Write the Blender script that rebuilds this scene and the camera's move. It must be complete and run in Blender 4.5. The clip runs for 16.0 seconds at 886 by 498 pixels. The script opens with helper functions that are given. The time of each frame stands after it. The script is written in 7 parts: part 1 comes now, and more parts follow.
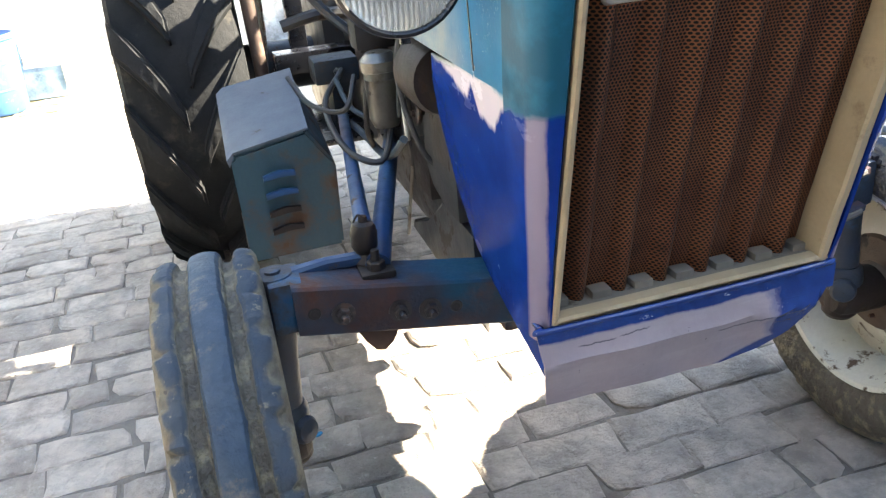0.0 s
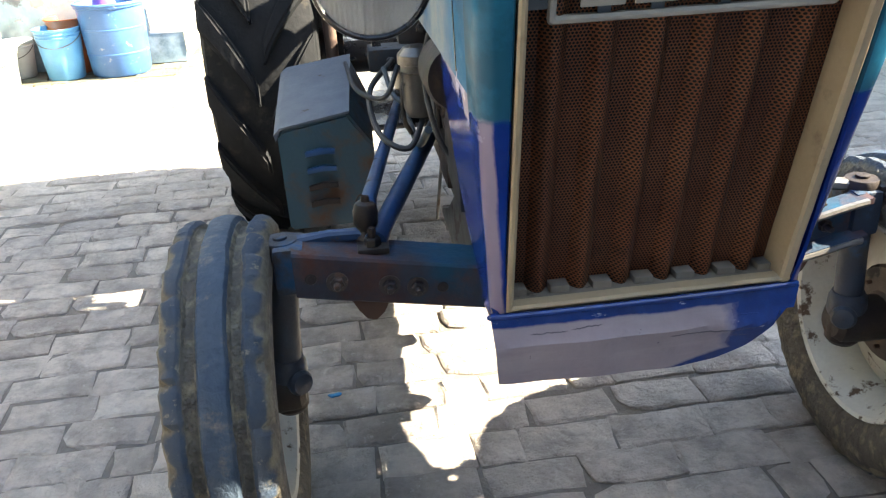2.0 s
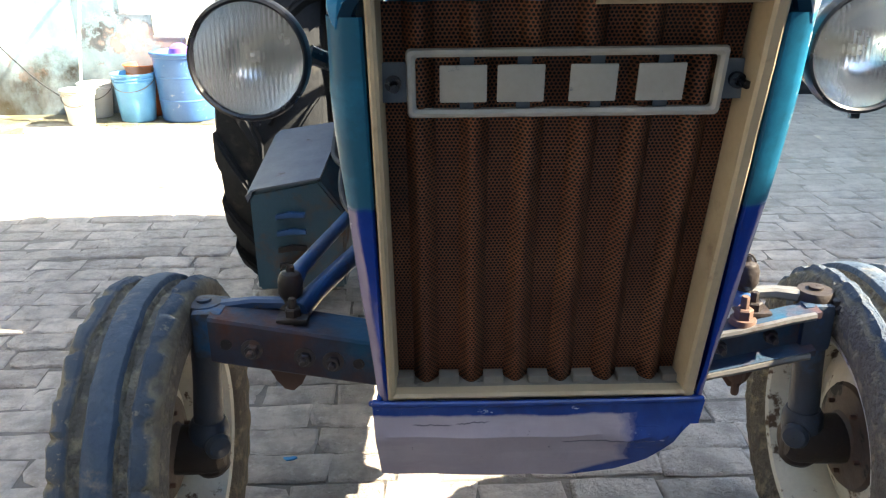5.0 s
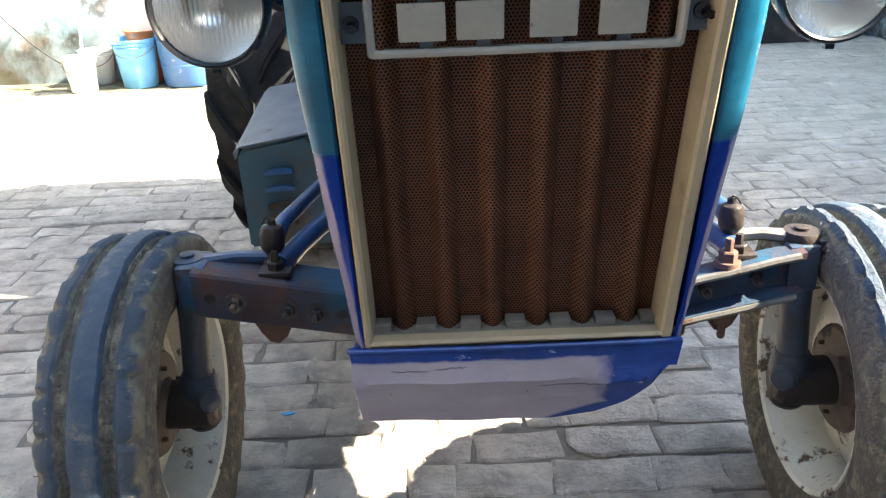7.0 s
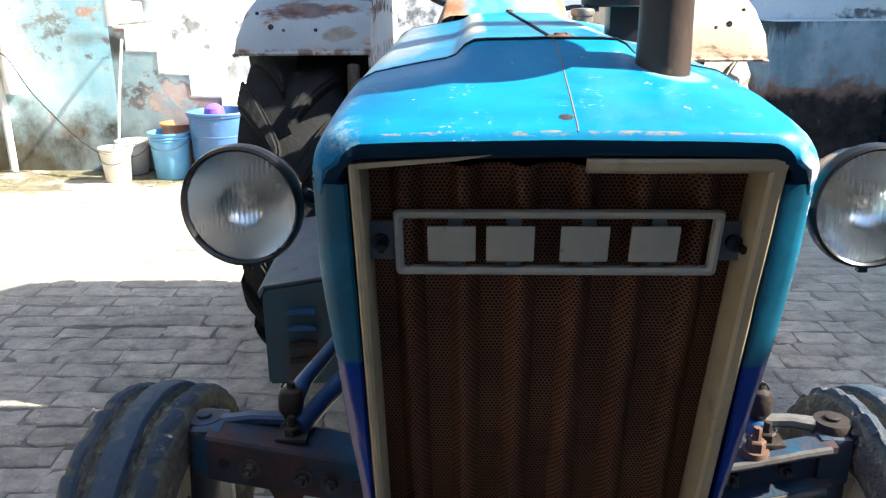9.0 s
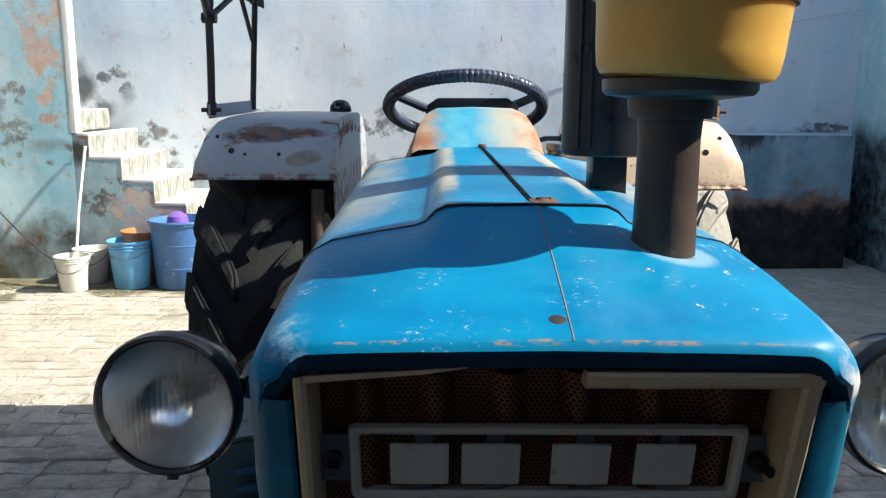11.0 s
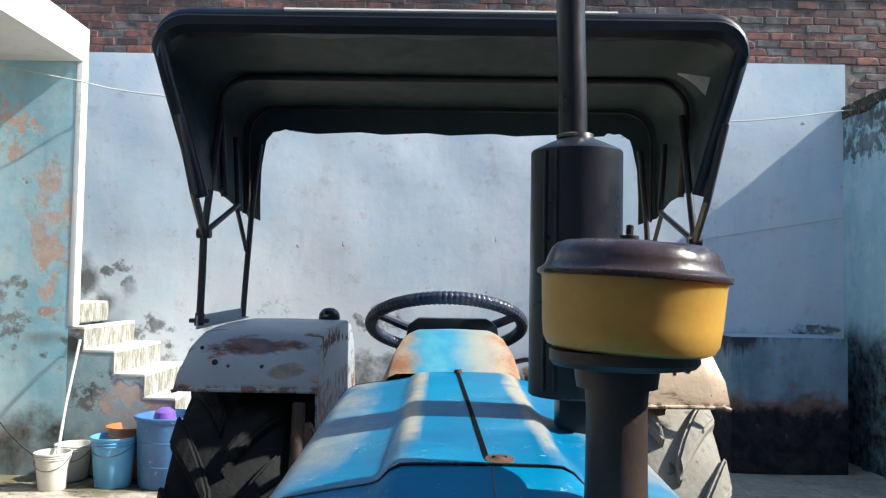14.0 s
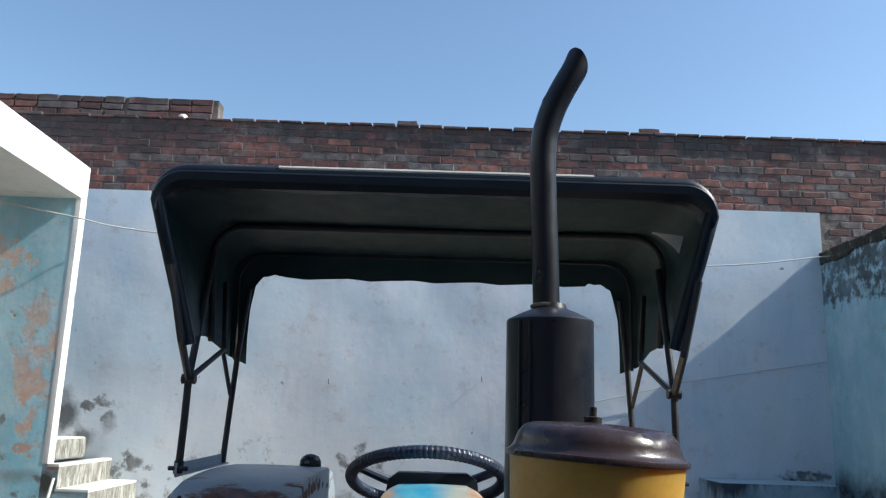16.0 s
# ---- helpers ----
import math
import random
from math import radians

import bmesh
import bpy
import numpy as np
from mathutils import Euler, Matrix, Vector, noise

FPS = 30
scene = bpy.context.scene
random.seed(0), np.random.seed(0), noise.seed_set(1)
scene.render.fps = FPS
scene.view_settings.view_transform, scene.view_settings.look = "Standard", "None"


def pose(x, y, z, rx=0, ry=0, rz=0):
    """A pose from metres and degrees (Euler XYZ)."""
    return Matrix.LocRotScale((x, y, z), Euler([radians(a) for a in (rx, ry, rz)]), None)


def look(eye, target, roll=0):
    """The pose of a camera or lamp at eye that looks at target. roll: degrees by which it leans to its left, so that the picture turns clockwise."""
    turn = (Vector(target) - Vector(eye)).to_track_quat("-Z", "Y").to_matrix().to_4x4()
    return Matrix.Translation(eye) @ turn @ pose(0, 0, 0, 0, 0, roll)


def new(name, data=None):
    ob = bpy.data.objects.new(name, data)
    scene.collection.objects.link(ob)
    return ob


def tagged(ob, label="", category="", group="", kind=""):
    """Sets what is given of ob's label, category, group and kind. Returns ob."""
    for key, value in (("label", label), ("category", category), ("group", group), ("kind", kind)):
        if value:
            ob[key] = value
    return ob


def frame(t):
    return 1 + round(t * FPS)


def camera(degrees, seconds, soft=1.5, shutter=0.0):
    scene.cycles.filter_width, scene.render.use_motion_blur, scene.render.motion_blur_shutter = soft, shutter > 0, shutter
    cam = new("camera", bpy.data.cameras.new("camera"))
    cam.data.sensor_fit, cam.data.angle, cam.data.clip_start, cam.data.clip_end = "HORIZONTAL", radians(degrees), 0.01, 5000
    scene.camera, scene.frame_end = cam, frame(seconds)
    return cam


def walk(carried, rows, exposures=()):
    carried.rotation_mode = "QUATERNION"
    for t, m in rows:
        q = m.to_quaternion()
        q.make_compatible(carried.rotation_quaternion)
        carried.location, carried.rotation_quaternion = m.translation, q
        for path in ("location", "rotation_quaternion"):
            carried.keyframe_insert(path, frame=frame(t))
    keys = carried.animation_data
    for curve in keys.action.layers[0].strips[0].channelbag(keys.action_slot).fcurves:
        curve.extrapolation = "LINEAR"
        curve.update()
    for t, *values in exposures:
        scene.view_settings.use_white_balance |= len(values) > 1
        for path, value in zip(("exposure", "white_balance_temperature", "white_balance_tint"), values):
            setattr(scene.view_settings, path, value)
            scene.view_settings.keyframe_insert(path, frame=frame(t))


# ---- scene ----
cam = camera(57.8, 16.0, soft=1.25)
PATH = [
    (0, (-0.591, -0.802, 1.174), (-0.134, 0.955, 0.334), -5.7),
    (0.5, (-0.653, -0.842, 1.206), (-0.056, 0.897, 0.42), -5.9),
    (1, (-0.636, -0.868, 1.194), (-0.121, 0.88, 0.369), -4.4),
    (1.5, (-0.503, -0.945, 1.199), (-0.227, 0.859, 0.379), -2.6),
    (2, (-0.422, -0.945, 1.202), (-0.226, 0.855, 0.354), -3.2),
    (2.5, (-0.332, -0.853, 1.196), (-0.045, 0.919, 0.315), -1.8),
    (3, (-0.238, -0.868, 1.211), (-0.094, 0.947, 0.385), -1.3),
    (3.5, (-0.186, -0.903, 1.218), (-0.147, 0.949, 0.463), -0.3),
    (3.7, (-0.172, -0.912, 1.223), (-0.165, 0.96, 0.52), -0.2),
    (5.8, (-0.128, -0.938, 1.223), (-0.115, 0.923, 0.491), -1.1),
    (6, (-0.116, -0.939, 1.212), (-0.109, 0.914, 0.458), -1.4),
    (6.5, (-0.094, -0.935, 1.196), (-0.105, 0.899, 0.399), -2.3),
    (7, (-0.09, -0.937, 1.198), (-0.118, 0.897, 0.402), -2.5),
    (7.5, (-0.086, -0.939, 1.208), (-0.128, 0.904, 0.431), -2.3),
    (8, (-0.086, -0.927, 1.24), (-0.135, 0.943, 0.532), -2.4),
    (8.5, (-0.084, -0.914, 1.289), (-0.148, 0.964, 0.604), -1.7),
    (9, (-0.093, -0.873, 1.342), (-0.168, 1.031, 0.734), -0.5),
    (9.5, (-0.108, -0.761, 1.381), (-0.139, 1.18, 0.901), 0.1),
    (10, (-0.115, -0.687, 1.397), (-0.106, 1.267, 0.973), 0.2),
    (12.3, (-0.016, -0.751, 1.409), (-0.096, 1.225, 1.114), 0.5),
    (12.5, (-0.004, -0.756, 1.41), (-0.11, 1.222, 1.135), 0.5),
    (13, (-0.013, -0.714, 1.427), (-0.078, 1.274, 1.216), 0.7),
    (13.5, (-0.036, -0.68, 1.451), (-0.076, 1.316, 1.335), 0.3),
    (14, (-0.046, -0.711, 1.488), (-0.05, 1.287, 1.576), 1.0),
    (14.5, (-0.041, -0.758, 1.501), (-0.073, 1.232, 1.703), 1.3),
    (15, (-0.035, -0.756, 1.493), (-0.06, 1.235, 1.683), 1.6),
    (15.5, (-0.036, -0.738, 1.502), (-0.031, 1.25, 1.717), 1.6),
    (16, (-0.031, -0.777, 1.536), (-0.016, 1.179, 1.95), 1.8),
]
EXPOSURES = [(0.0, 3.85, 7180, 6), (0.5, 3.6, 7180, 6), (1.0, 3.65, 7180, 6), (1.5, 3.25, 7180, 6), (2.5, 3.4, 7220, 6), (3.0, 3.78, 7220, 6), (3.5, 3.78, 7220, 6), (6.0, 2.82, 7180, 6), (6.5, 3.15, 7180, 6), (7.0, 3.45, 7220, 6), (7.5, 3.4, 7220, 6), (8.0, 3.38, 7220, 6), (8.5, 2.82, 6900, 7), (9.0, 2.30, 6700, 6), (9.5, 1.68, 6550, 6), (10.0, 1.42, 6500, 5), (12.5, 1.15, 6350, 5), (13.0, 1.1, 6300, 5), (14.0, 1.08, 6250, 5), (14.5, 0.98, 6200, 5), (15.0, 0.76, 6100, 5), (15.5, 0.70, 6150, 5), (16.0, 0.58, 6050, 5)]
walk(cam, [(t, look(eye, target, roll)) for t, eye, target, roll in PATH], EXPOSURES)

# ---- world, sun ----
SUN_DIR = Vector((-1.0, 0.10, -0.84)).normalized()      # the way the sunlight travels
world = bpy.data.worlds.new("sky")
scene.world = world
world.use_nodes = True
wn = world.node_tree.nodes
sky = wn.new("ShaderNodeTexSky")
sky.sky_type = "NISHITA"
sky.sun_disc = False
sky.sun_elevation = math.asin(-SUN_DIR.z)
sky.sun_rotation = math.atan2(-SUN_DIR.x, -SUN_DIR.y)
sky.altitude, sky.air_density, sky.dust_density, sky.ozone_density = 200, 1.12, 1.0, 1.5
world.node_tree.links.new(sky.outputs[0], wn["Background"].inputs[0])
wn["Background"].inputs[1].default_value = 0.125
sun = new("sun", bpy.data.lights.new("sun", "SUN"))
sun.data.energy, sun.data.angle, sun.data.color = 5.0, radians(0.53), (1.0, 0.93, 0.82)
sun.matrix_world = look((6, -1, 8), Vector((6, -1, 8)) + SUN_DIR)


# ---- materials ----
class Nodes:
    """A short hand for building node materials."""

    def __init__(self, name):
        self.mat = bpy.data.materials.new(name)
        self.mat.use_nodes = True
        self.t = self.mat.node_tree
        self.b = self.t.nodes["Principled BSDF"]
        self.co = self.t.nodes.new("ShaderNodeTexCoord").outputs["Object"]

    def put(self, kind, **inputs):
        n = self.t.nodes.new(kind)
        for k, v in inputs.items():
            self.to(n.inputs[k.replace("_", " ")], v)
        return n

    def to(self, socket, v):
        if hasattr(v, "is_output"):
            self.t.links.new(v, socket)
        else:
            socket.default_value = v

    def noise(self, scale, detail=6, rough=0.6, co=None, stretch=None):
        if stretch:
            m = self.put("ShaderNodeMapping", Vector=co or self.co)
            m.inputs["Scale"].default_value = stretch
            co = m.outputs[0]
        return self.put("ShaderNodeTexNoise", Vector=co or self.co, Scale=scale, Detail=detail, Roughness=rough).outputs[0]

    def ramp(self, v, a, b, lo=0.0, hi=1.0):
        n = self.put("ShaderNodeMapRange", Value=v)
        for i, x in zip((1, 2, 3, 4), (a, b, lo, hi)):
            n.inputs[i].default_value = x
        return n.outputs[0]

    def mix(self, f, a, b):
        n = self.t.nodes.new("ShaderNodeMix")
        n.data_type = "RGBA"
        self.to(n.inputs[0], f)
        for s, v in ((n.inputs[6], a), (n.inputs[7], b)):
            self.to(s, (*v, 1) if isinstance(v, tuple) and len(v) == 3 else v)
        return n.outputs[2]

    def math(self, op, a, b=0.0, c=0.0):
        n = self.t.nodes.new("ShaderNodeMath")
        n.operation = op
        for s, v in zip(n.inputs, (a, b, c)):
            self.to(s, v)
        return n.outputs[0]

    def shifted(self, by):
        n = self.t.nodes.new("ShaderNodeVectorMath")
        self.t.links.new(self.co, n.inputs[0])
        self.t.links.new(by, n.inputs[1])
        return n.outputs[0]

    def xyz(self):
        n = self.put("ShaderNodeSeparateXYZ", Vector=self.co)
        return n.outputs

    def bump(self, h, strength=0.3, dist=0.01):
        self.to(self.b.inputs["Normal"], self.put("ShaderNodeBump", Height=h, Strength=strength, Distance=dist).outputs[0])

    def done(self, color, rough, metal=0.0):
        self.to(self.b.inputs["Base Color"], (*color, 1) if isinstance(color, tuple) and len(color) == 3 else color)
        self.to(self.b.inputs["Roughness"], rough)
        self.to(self.b.inputs["Metallic"], metal)
        return self.mat


def worn(name, base, alt, wear=None, at=0.62, scale=5.0, wscale=14.0, rough=0.5, metal=0.0, bump=0.15, bscale=120.0, dist=0.004, wrough=0.85, soft=0.05, spec=0.5):
    """Paint, rubber or metal: two tones at a large scale, grain, and patches of wear of another colour."""
    k = Nodes(name)
    c = k.mix(k.ramp(k.noise(scale), 0.35, 0.65), base, alt)
    fine = k.noise(bscale, 4)
    c = k.mix(k.ramp(fine, 0.3, 0.7, 0.0, 0.25), c, tuple(x * 0.6 for x in base))
    r = k.ramp(k.noise(scale * 3), 0.3, 0.7, rough - 0.08, rough + 0.1)
    if wear:
        w = k.ramp(k.noise(wscale, 8, 0.65), at, at + soft)
        c = k.mix(w, c, wear)
        r = k.math("MAXIMUM", r, k.math("MULTIPLY", w, wrough))
    k.bump(fine, bump, dist)
    k.b.inputs["Specular IOR Level"].default_value = spec
    return k.done(c, r, metal)


def hood_paint(name="tractor_blue_paint", primer=None):
    """Old light-blue paint, chalky patches and chips of primer; fresh dark blue below a ragged line."""
    k = Nodes(name)
    x, y, z = k.xyz()
    big, mid = k.noise(4.5, 5), k.noise(22, 8, 0.7)
    old = k.mix(k.ramp(big, 0.35, 0.65), (0.002, 0.100, 0.226), (0.003, 0.160, 0.318))
    chalk = k.ramp(k.noise(7, 7, 0.65, stretch=(1.0, 0.6, 1.0)), 0.55, 0.72)
    haze = k.math("MULTIPLY", chalk, k.ramp(y, 0.1, 0.35, 0.04, 0.20))
    old = k.mix(haze, old, (0.36, 0.42, 0.40))
    dusty = k.ramp(k.noise(9, 7, 0.68, stretch=(0.7, 1.2, 1)), 0.46, 0.66)
    old = k.mix(k.math("MULTIPLY", dusty, 0.30), old, (0.012, 0.215, 0.315))
    fleck = k.math("MULTIPLY", k.ramp(k.noise(190, 4, 0.75, stretch=(0.6, 1, 1)), 0.585, 0.64), k.ramp(k.noise(8, 6, 0.72), 0.52, 0.62))
    old = k.mix(k.math("MULTIPLY", fleck, 0.7), old, (0.44, 0.55, 0.58))
    old = k.mix(k.ramp(k.noise(48, 5, 0.7), 0.685, 0.71), old, (0.58, 0.36, 0.24))
    old = k.mix(k.ramp(mid, 0.74, 0.77), old, (0.20, 0.09, 0.05))
    ax = k.math("ABSOLUTE", x)
    jit = k.math("MULTIPLY", k.math("SUBTRACT", k.noise(16, 6, 0.6, stretch=(1, 0.35, 1)), 0.5), 0.10)
    ridge = k.ramp(k.math("ABSOLUTE", k.math("SUBTRACT", k.math("ADD", ax, k.math("MULTIPLY", jit, 0.35)), 0.094)), 0.021, 0.007)
    shoulder = k.math("MULTIPLY", k.ramp(k.math("ADD", ax, k.math("MULTIPLY", jit, 1.4)), 0.15, 0.225), 0.95)
    back = k.ramp(y, 0.2, 0.38)
    rub = k.math("MULTIPLY", k.math("MULTIPLY", k.math("MAXIMUM", ridge, k.math("MULTIPLY", shoulder, 0.8)), back), k.ramp(k.noise(5, 4, 0.55), 0.36, 0.52))
    old = k.mix(k.math("MULTIPLY", rub, k.ramp(k.noise(18, 8, 0.72), 0.36, 0.60, 0.45, 0.85)), old, k.mix(k.ramp(k.noise(10, 4), 0.4, 0.6), (0.50, 0.36, 0.19), (0.42, 0.38, 0.28)))
    edge = k.math("MULTIPLY", k.ramp(k.math("ADD", y, k.math("MULTIPLY", jit, 0.022)), -0.0658, -0.0664), k.math("MULTIPLY", k.ramp(z, 1.2044, 1.2058), k.ramp(k.noise(46, 8, 0.78, stretch=(0.45, 1, 1)), 0.49, 0.58)))
    old = k.mix(k.math("MULTIPLY", edge, 0.75), old, (0.30, 0.17, 0.06))
    # the paint is rubbed pale round the hole of the intake pipe
    hx, hy = k.math("SUBTRACT", x, 0.142), k.math("SUBTRACT", y, 0.112)
    hole = k.math("ADD", k.math("SQRT", k.math("ADD", k.math("MULTIPLY", hx, hx), k.math("MULTIPLY", hy, hy))), k.math("MULTIPLY", jit, 0.12))
    old = k.mix(k.ramp(hole, 0.048, 0.036, 0.0, 0.32), old, (0.42, 0.50, 0.50))
    scuff = k.math("MULTIPLY", k.ramp(k.math("ADD", x, k.math("MULTIPLY", jit, 0.7)), -0.205, -0.228), k.math("MULTIPLY", k.ramp(k.math("ADD", y, k.math("MULTIPLY", jit, 0.5)), -0.015, -0.035), k.ramp(z, 1.186, 1.194)))
    old = k.mix(k.math("MULTIPLY", scuff, k.ramp(k.noise(32, 6, 0.7), 0.44, 0.62, 0.0, 0.6)), old, (0.36, 0.42, 0.40))
    scuff = k.math("MULTIPLY", k.ramp(k.math("ADD", x, k.math("MULTIPLY", jit, 0.6)), 0.232, 0.252), k.ramp(k.math("ADD", y, k.math("MULTIPLY", jit, 0.6)), -0.005, -0.035))
    old = k.mix(k.math("MULTIPLY", scuff, k.ramp(k.noise(30, 7, 0.7), 0.40, 0.56, 0.05, 0.75)), old, k.mix(k.ramp(k.noise(20, 5), 0.4, 0.6), (0.58, 0.44, 0.38), (0.62, 0.58, 0.52)))
    fresh = k.mix(k.ramp(k.noise(9, 4), 0.4, 0.7), (0.003, 0.021, 0.165), (0.004, 0.034, 0.235))
    fresh = k.mix(k.ramp(k.noise(34, 8, 0.7), 0.70, 0.73), fresh, (0.33, 0.36, 0.46))
    line = k.math("ADD", z, k.math("MULTIPLY", k.math("SUBTRACT", k.noise(9, 4), 0.5), 0.05))
    low = k.ramp(line, 0.925, 0.915)
    if primer == "post":
        chip = k.math("MULTIPLY", k.ramp(x, 0.258, 0.264), k.math("MULTIPLY", k.ramp(k.noise(26, 7, 0.7), 0.52, 0.58), k.ramp(z, 0.98, 1.06)))
        # the primer shows in a long strip down the outer front corner, and in streaks beside it
        out = k.math("SUBTRACT", k.math("ADD", ax, k.math("MULTIPLY", k.math("SUBTRACT", k.noise(14, 5, 0.6, stretch=(1, 1, 0.4)), 0.5), 0.022)), k.math("ADD", 0.1966, k.math("MULTIPLY", z, 0.072)))
        deep = k.math("SUBTRACT", y, k.math("SUBTRACT", 0.2193, k.math("MULTIPLY", z, 0.2366)))
        strip = k.math("MULTIPLY", k.ramp(out, -0.016, -0.012), k.ramp(deep, 0.034, 0.026))
        streak = k.ramp(k.noise(17, 6, 0.62, stretch=(1.6, 1.0, 0.45)), 0.625, 0.65)
        fresh = k.mix(k.math("MAXIMUM", strip, streak), fresh, (0.20, 0.175, 0.25))
        dark = k.ramp(k.noise(11, 6, 0.62), 0.39, 0.55)
        old = k.mix(dark, (0.009, 0.112, 0.195), (0.008, 0.072, 0.125))
        old = k.mix(chip, old, (0.58, 0.54, 0.47))
    if primer == "side":
        # a wedge of bare primer under the hood's edge, deepest towards the front, brushed over in strokes
        foot = k.math("ADD", k.math("ADD", k.ramp(y, 0.185, 0.10, 0.858, 0.93), k.ramp(y, 0.20, 0.44, 0.0, 0.066)), k.ramp(k.math("ABSOLUTE", k.math("SUBTRACT", y, 0.262)), 0.022, 0.0, 0.0, 0.030))
        brush = k.math("MULTIPLY", k.math("SUBTRACT", k.noise(30, 5, 0.6, stretch=(1, 1, 0.18)), 0.5), 0.030)
        fresh = k.mix(k.ramp(k.math("ADD", k.math("SUBTRACT", z, foot), brush), -0.004, 0.006), fresh, (0.58, 0.53, 0.60))
        nick = k.math("MULTIPLY", k.ramp(k.noise(90, 4, 0.7), 0.64, 0.68), k.ramp(k.noise(9, 3), 0.55, 0.65))
        fresh = k.mix(nick, fresh, (0.34, 0.42, 0.62))
    k.b.inputs["Specular IOR Level"].default_value = 0.11
    k.bump(k.noise(160, 3), 0.06, 0.003)
    return k.done(k.mix(low, old, fresh), k.math("ADD", k.ramp(low, 0, 1, 0.40, 0.16), k.math("MULTIPLY", chalk, 0.25)))


def pan_paint():
    """Lavender primer with cracks, brushed over with dark blue at one end and along the rim."""
    k = Nodes("primer_and_blue_paint")
    x, y, z = k.xyz()
    rag = k.math("MULTIPLY", k.math("SUBTRACT", k.noise(16, 6), 0.5), 0.10)
    edge = k.ramp(k.math("ADD", x, rag), 0.105, 0.135)
    rim = k.ramp(k.math("ADD", z, k.math("MULTIPLY", rag, 0.12)), 0.584, 0.588)
    prim = k.mix(k.ramp(k.noise(8, 6), 0.3, 0.7), (0.215, 0.182, 0.210), (0.290, 0.245, 0.278))
    prim = k.mix(k.math("MULTIPLY", k.ramp(k.noise(30, 7, 0.7), 0.60, 0.72), 0.3), prim, (0.15, 0.13, 0.16))
    prim = k.mix(k.math("MULTIPLY", k.ramp(k.noise(11, 6, 0.65, stretch=(0.4, 1, 2)), 0.52, 0.64), 0.35), prim, (0.34, 0.295, 0.32))
    # fine dark splits along the crease and under the rim
    crack = k.ramp(k.noise(60, 3), 0.74, 0.75)
    sway = k.math("MULTIPLY", k.math("SUBTRACT", k.noise(38, 6, 0.7, stretch=(1, 1, 0.3)), 0.5), 0.012)
    for zc, tilt, xa, xb, wide in ((0.5475, -0.01, 0.03, 0.16, 0.0011), (0.572, 0.03, -0.186, -0.134, 0.0007), (0.5755, 0.05, -0.124, -0.08, 0.0008), (0.536, -0.16, 0.125, 0.150, 0.0010), (0.568, -0.02, 0.136, 0.165, 0.0008)):
        off = k.math("ABSOLUTE", k.math("SUBTRACT", k.math("ADD", z, sway), k.math("ADD", zc, k.math("MULTIPLY", k.math("SUBTRACT", x, xa), tilt))))
        span = k.math("MULTIPLY", k.ramp(x, xa - 0.004, xa + 0.004), k.ramp(x, xb + 0.004, xb - 0.004))
        crack = k.math("MAXIMUM", crack, k.math("MULTIPLY", k.ramp(off, wide * 1.5, wide * 0.6), span))
    prim = k.mix(k.math("MULTIPLY", crack, 0.85), prim, (0.022, 0.020, 0.04))
    blue = k.mix(k.ramp(k.noise(30, 5), 0.4, 0.7), (0.004, 0.022, 0.13), (0.006, 0.036, 0.19))
    blue = k.mix(k.ramp(k.noise(70, 6, 0.72, stretch=(0.5, 1, 1)), 0.655, 0.68), blue, (0.26, 0.30, 0.42))
    hem = k.math("SUBTRACT", z, k.math("ADD", 0.486, k.math("MULTIPLY", k.math("SUBTRACT", x, 0.05), 0.32)))
    edge = k.math("MAXIMUM", edge, k.math("MULTIPLY", k.ramp(k.math("ADD", hem, k.math("MULTIPLY", rag, 0.1)), 0.004, -0.002), k.ramp(x, 0.02, 0.05)))
    f = k.math("MAXIMUM", edge, rim)
    k.bump(k.math("ADD", k.noise(40, 6), k.math("MULTIPLY", crack, 2.0)), 0.25, 0.003)
    return k.done(k.mix(f, prim, blue), k.ramp(f, 0, 1, 0.45, 0.18))


def mesh_sheet():
    """Brown perforated steel: a staggered grid of small dark holes."""
    k = Nodes("perforated_brown_steel")
    x, y, z = k.xyz()
    u, v = k.math("DIVIDE", x, 0.0050), k.math("DIVIDE", z, 0.0043)
    row = k.math("FLOOR", v)
    off = k.math("MULTIPLY", k.math("MODULO", row, 2.0), 0.5)
    du = k.math("SUBTRACT", k.math("FRACT", k.math("ADD", u, off)), 0.5)
    dv = k.math("MULTIPLY", k.math("SUBTRACT", k.math("FRACT", v), 0.5), 0.87)
    d = k.math("SQRT", k.math("ADD", k.math("MULTIPLY", du, du), k.math("MULTIPLY", dv, dv)))
    hole = k.ramp(d, 0.37, 0.33)
    c = k.mix(k.ramp(k.noise(7, 7, 0.65), 0.35, 0.68), (0.105, 0.035, 0.016), (0.165, 0.065, 0.029))
    c = k.mix(k.ramp(k.noise(5, 5, 0.6), 0.58, 0.72), c, (0.026, 0.013, 0.010))
    c = k.mix(hole, c, (0.003, 0.003, 0.003))
    k.bump(k.math("SUBTRACT", 1.0, hole), 0.5, 0.002)
    k.b.inputs["Specular IOR Level"].default_value = 0.2
    return k.done(c, 0.6, 0.0)


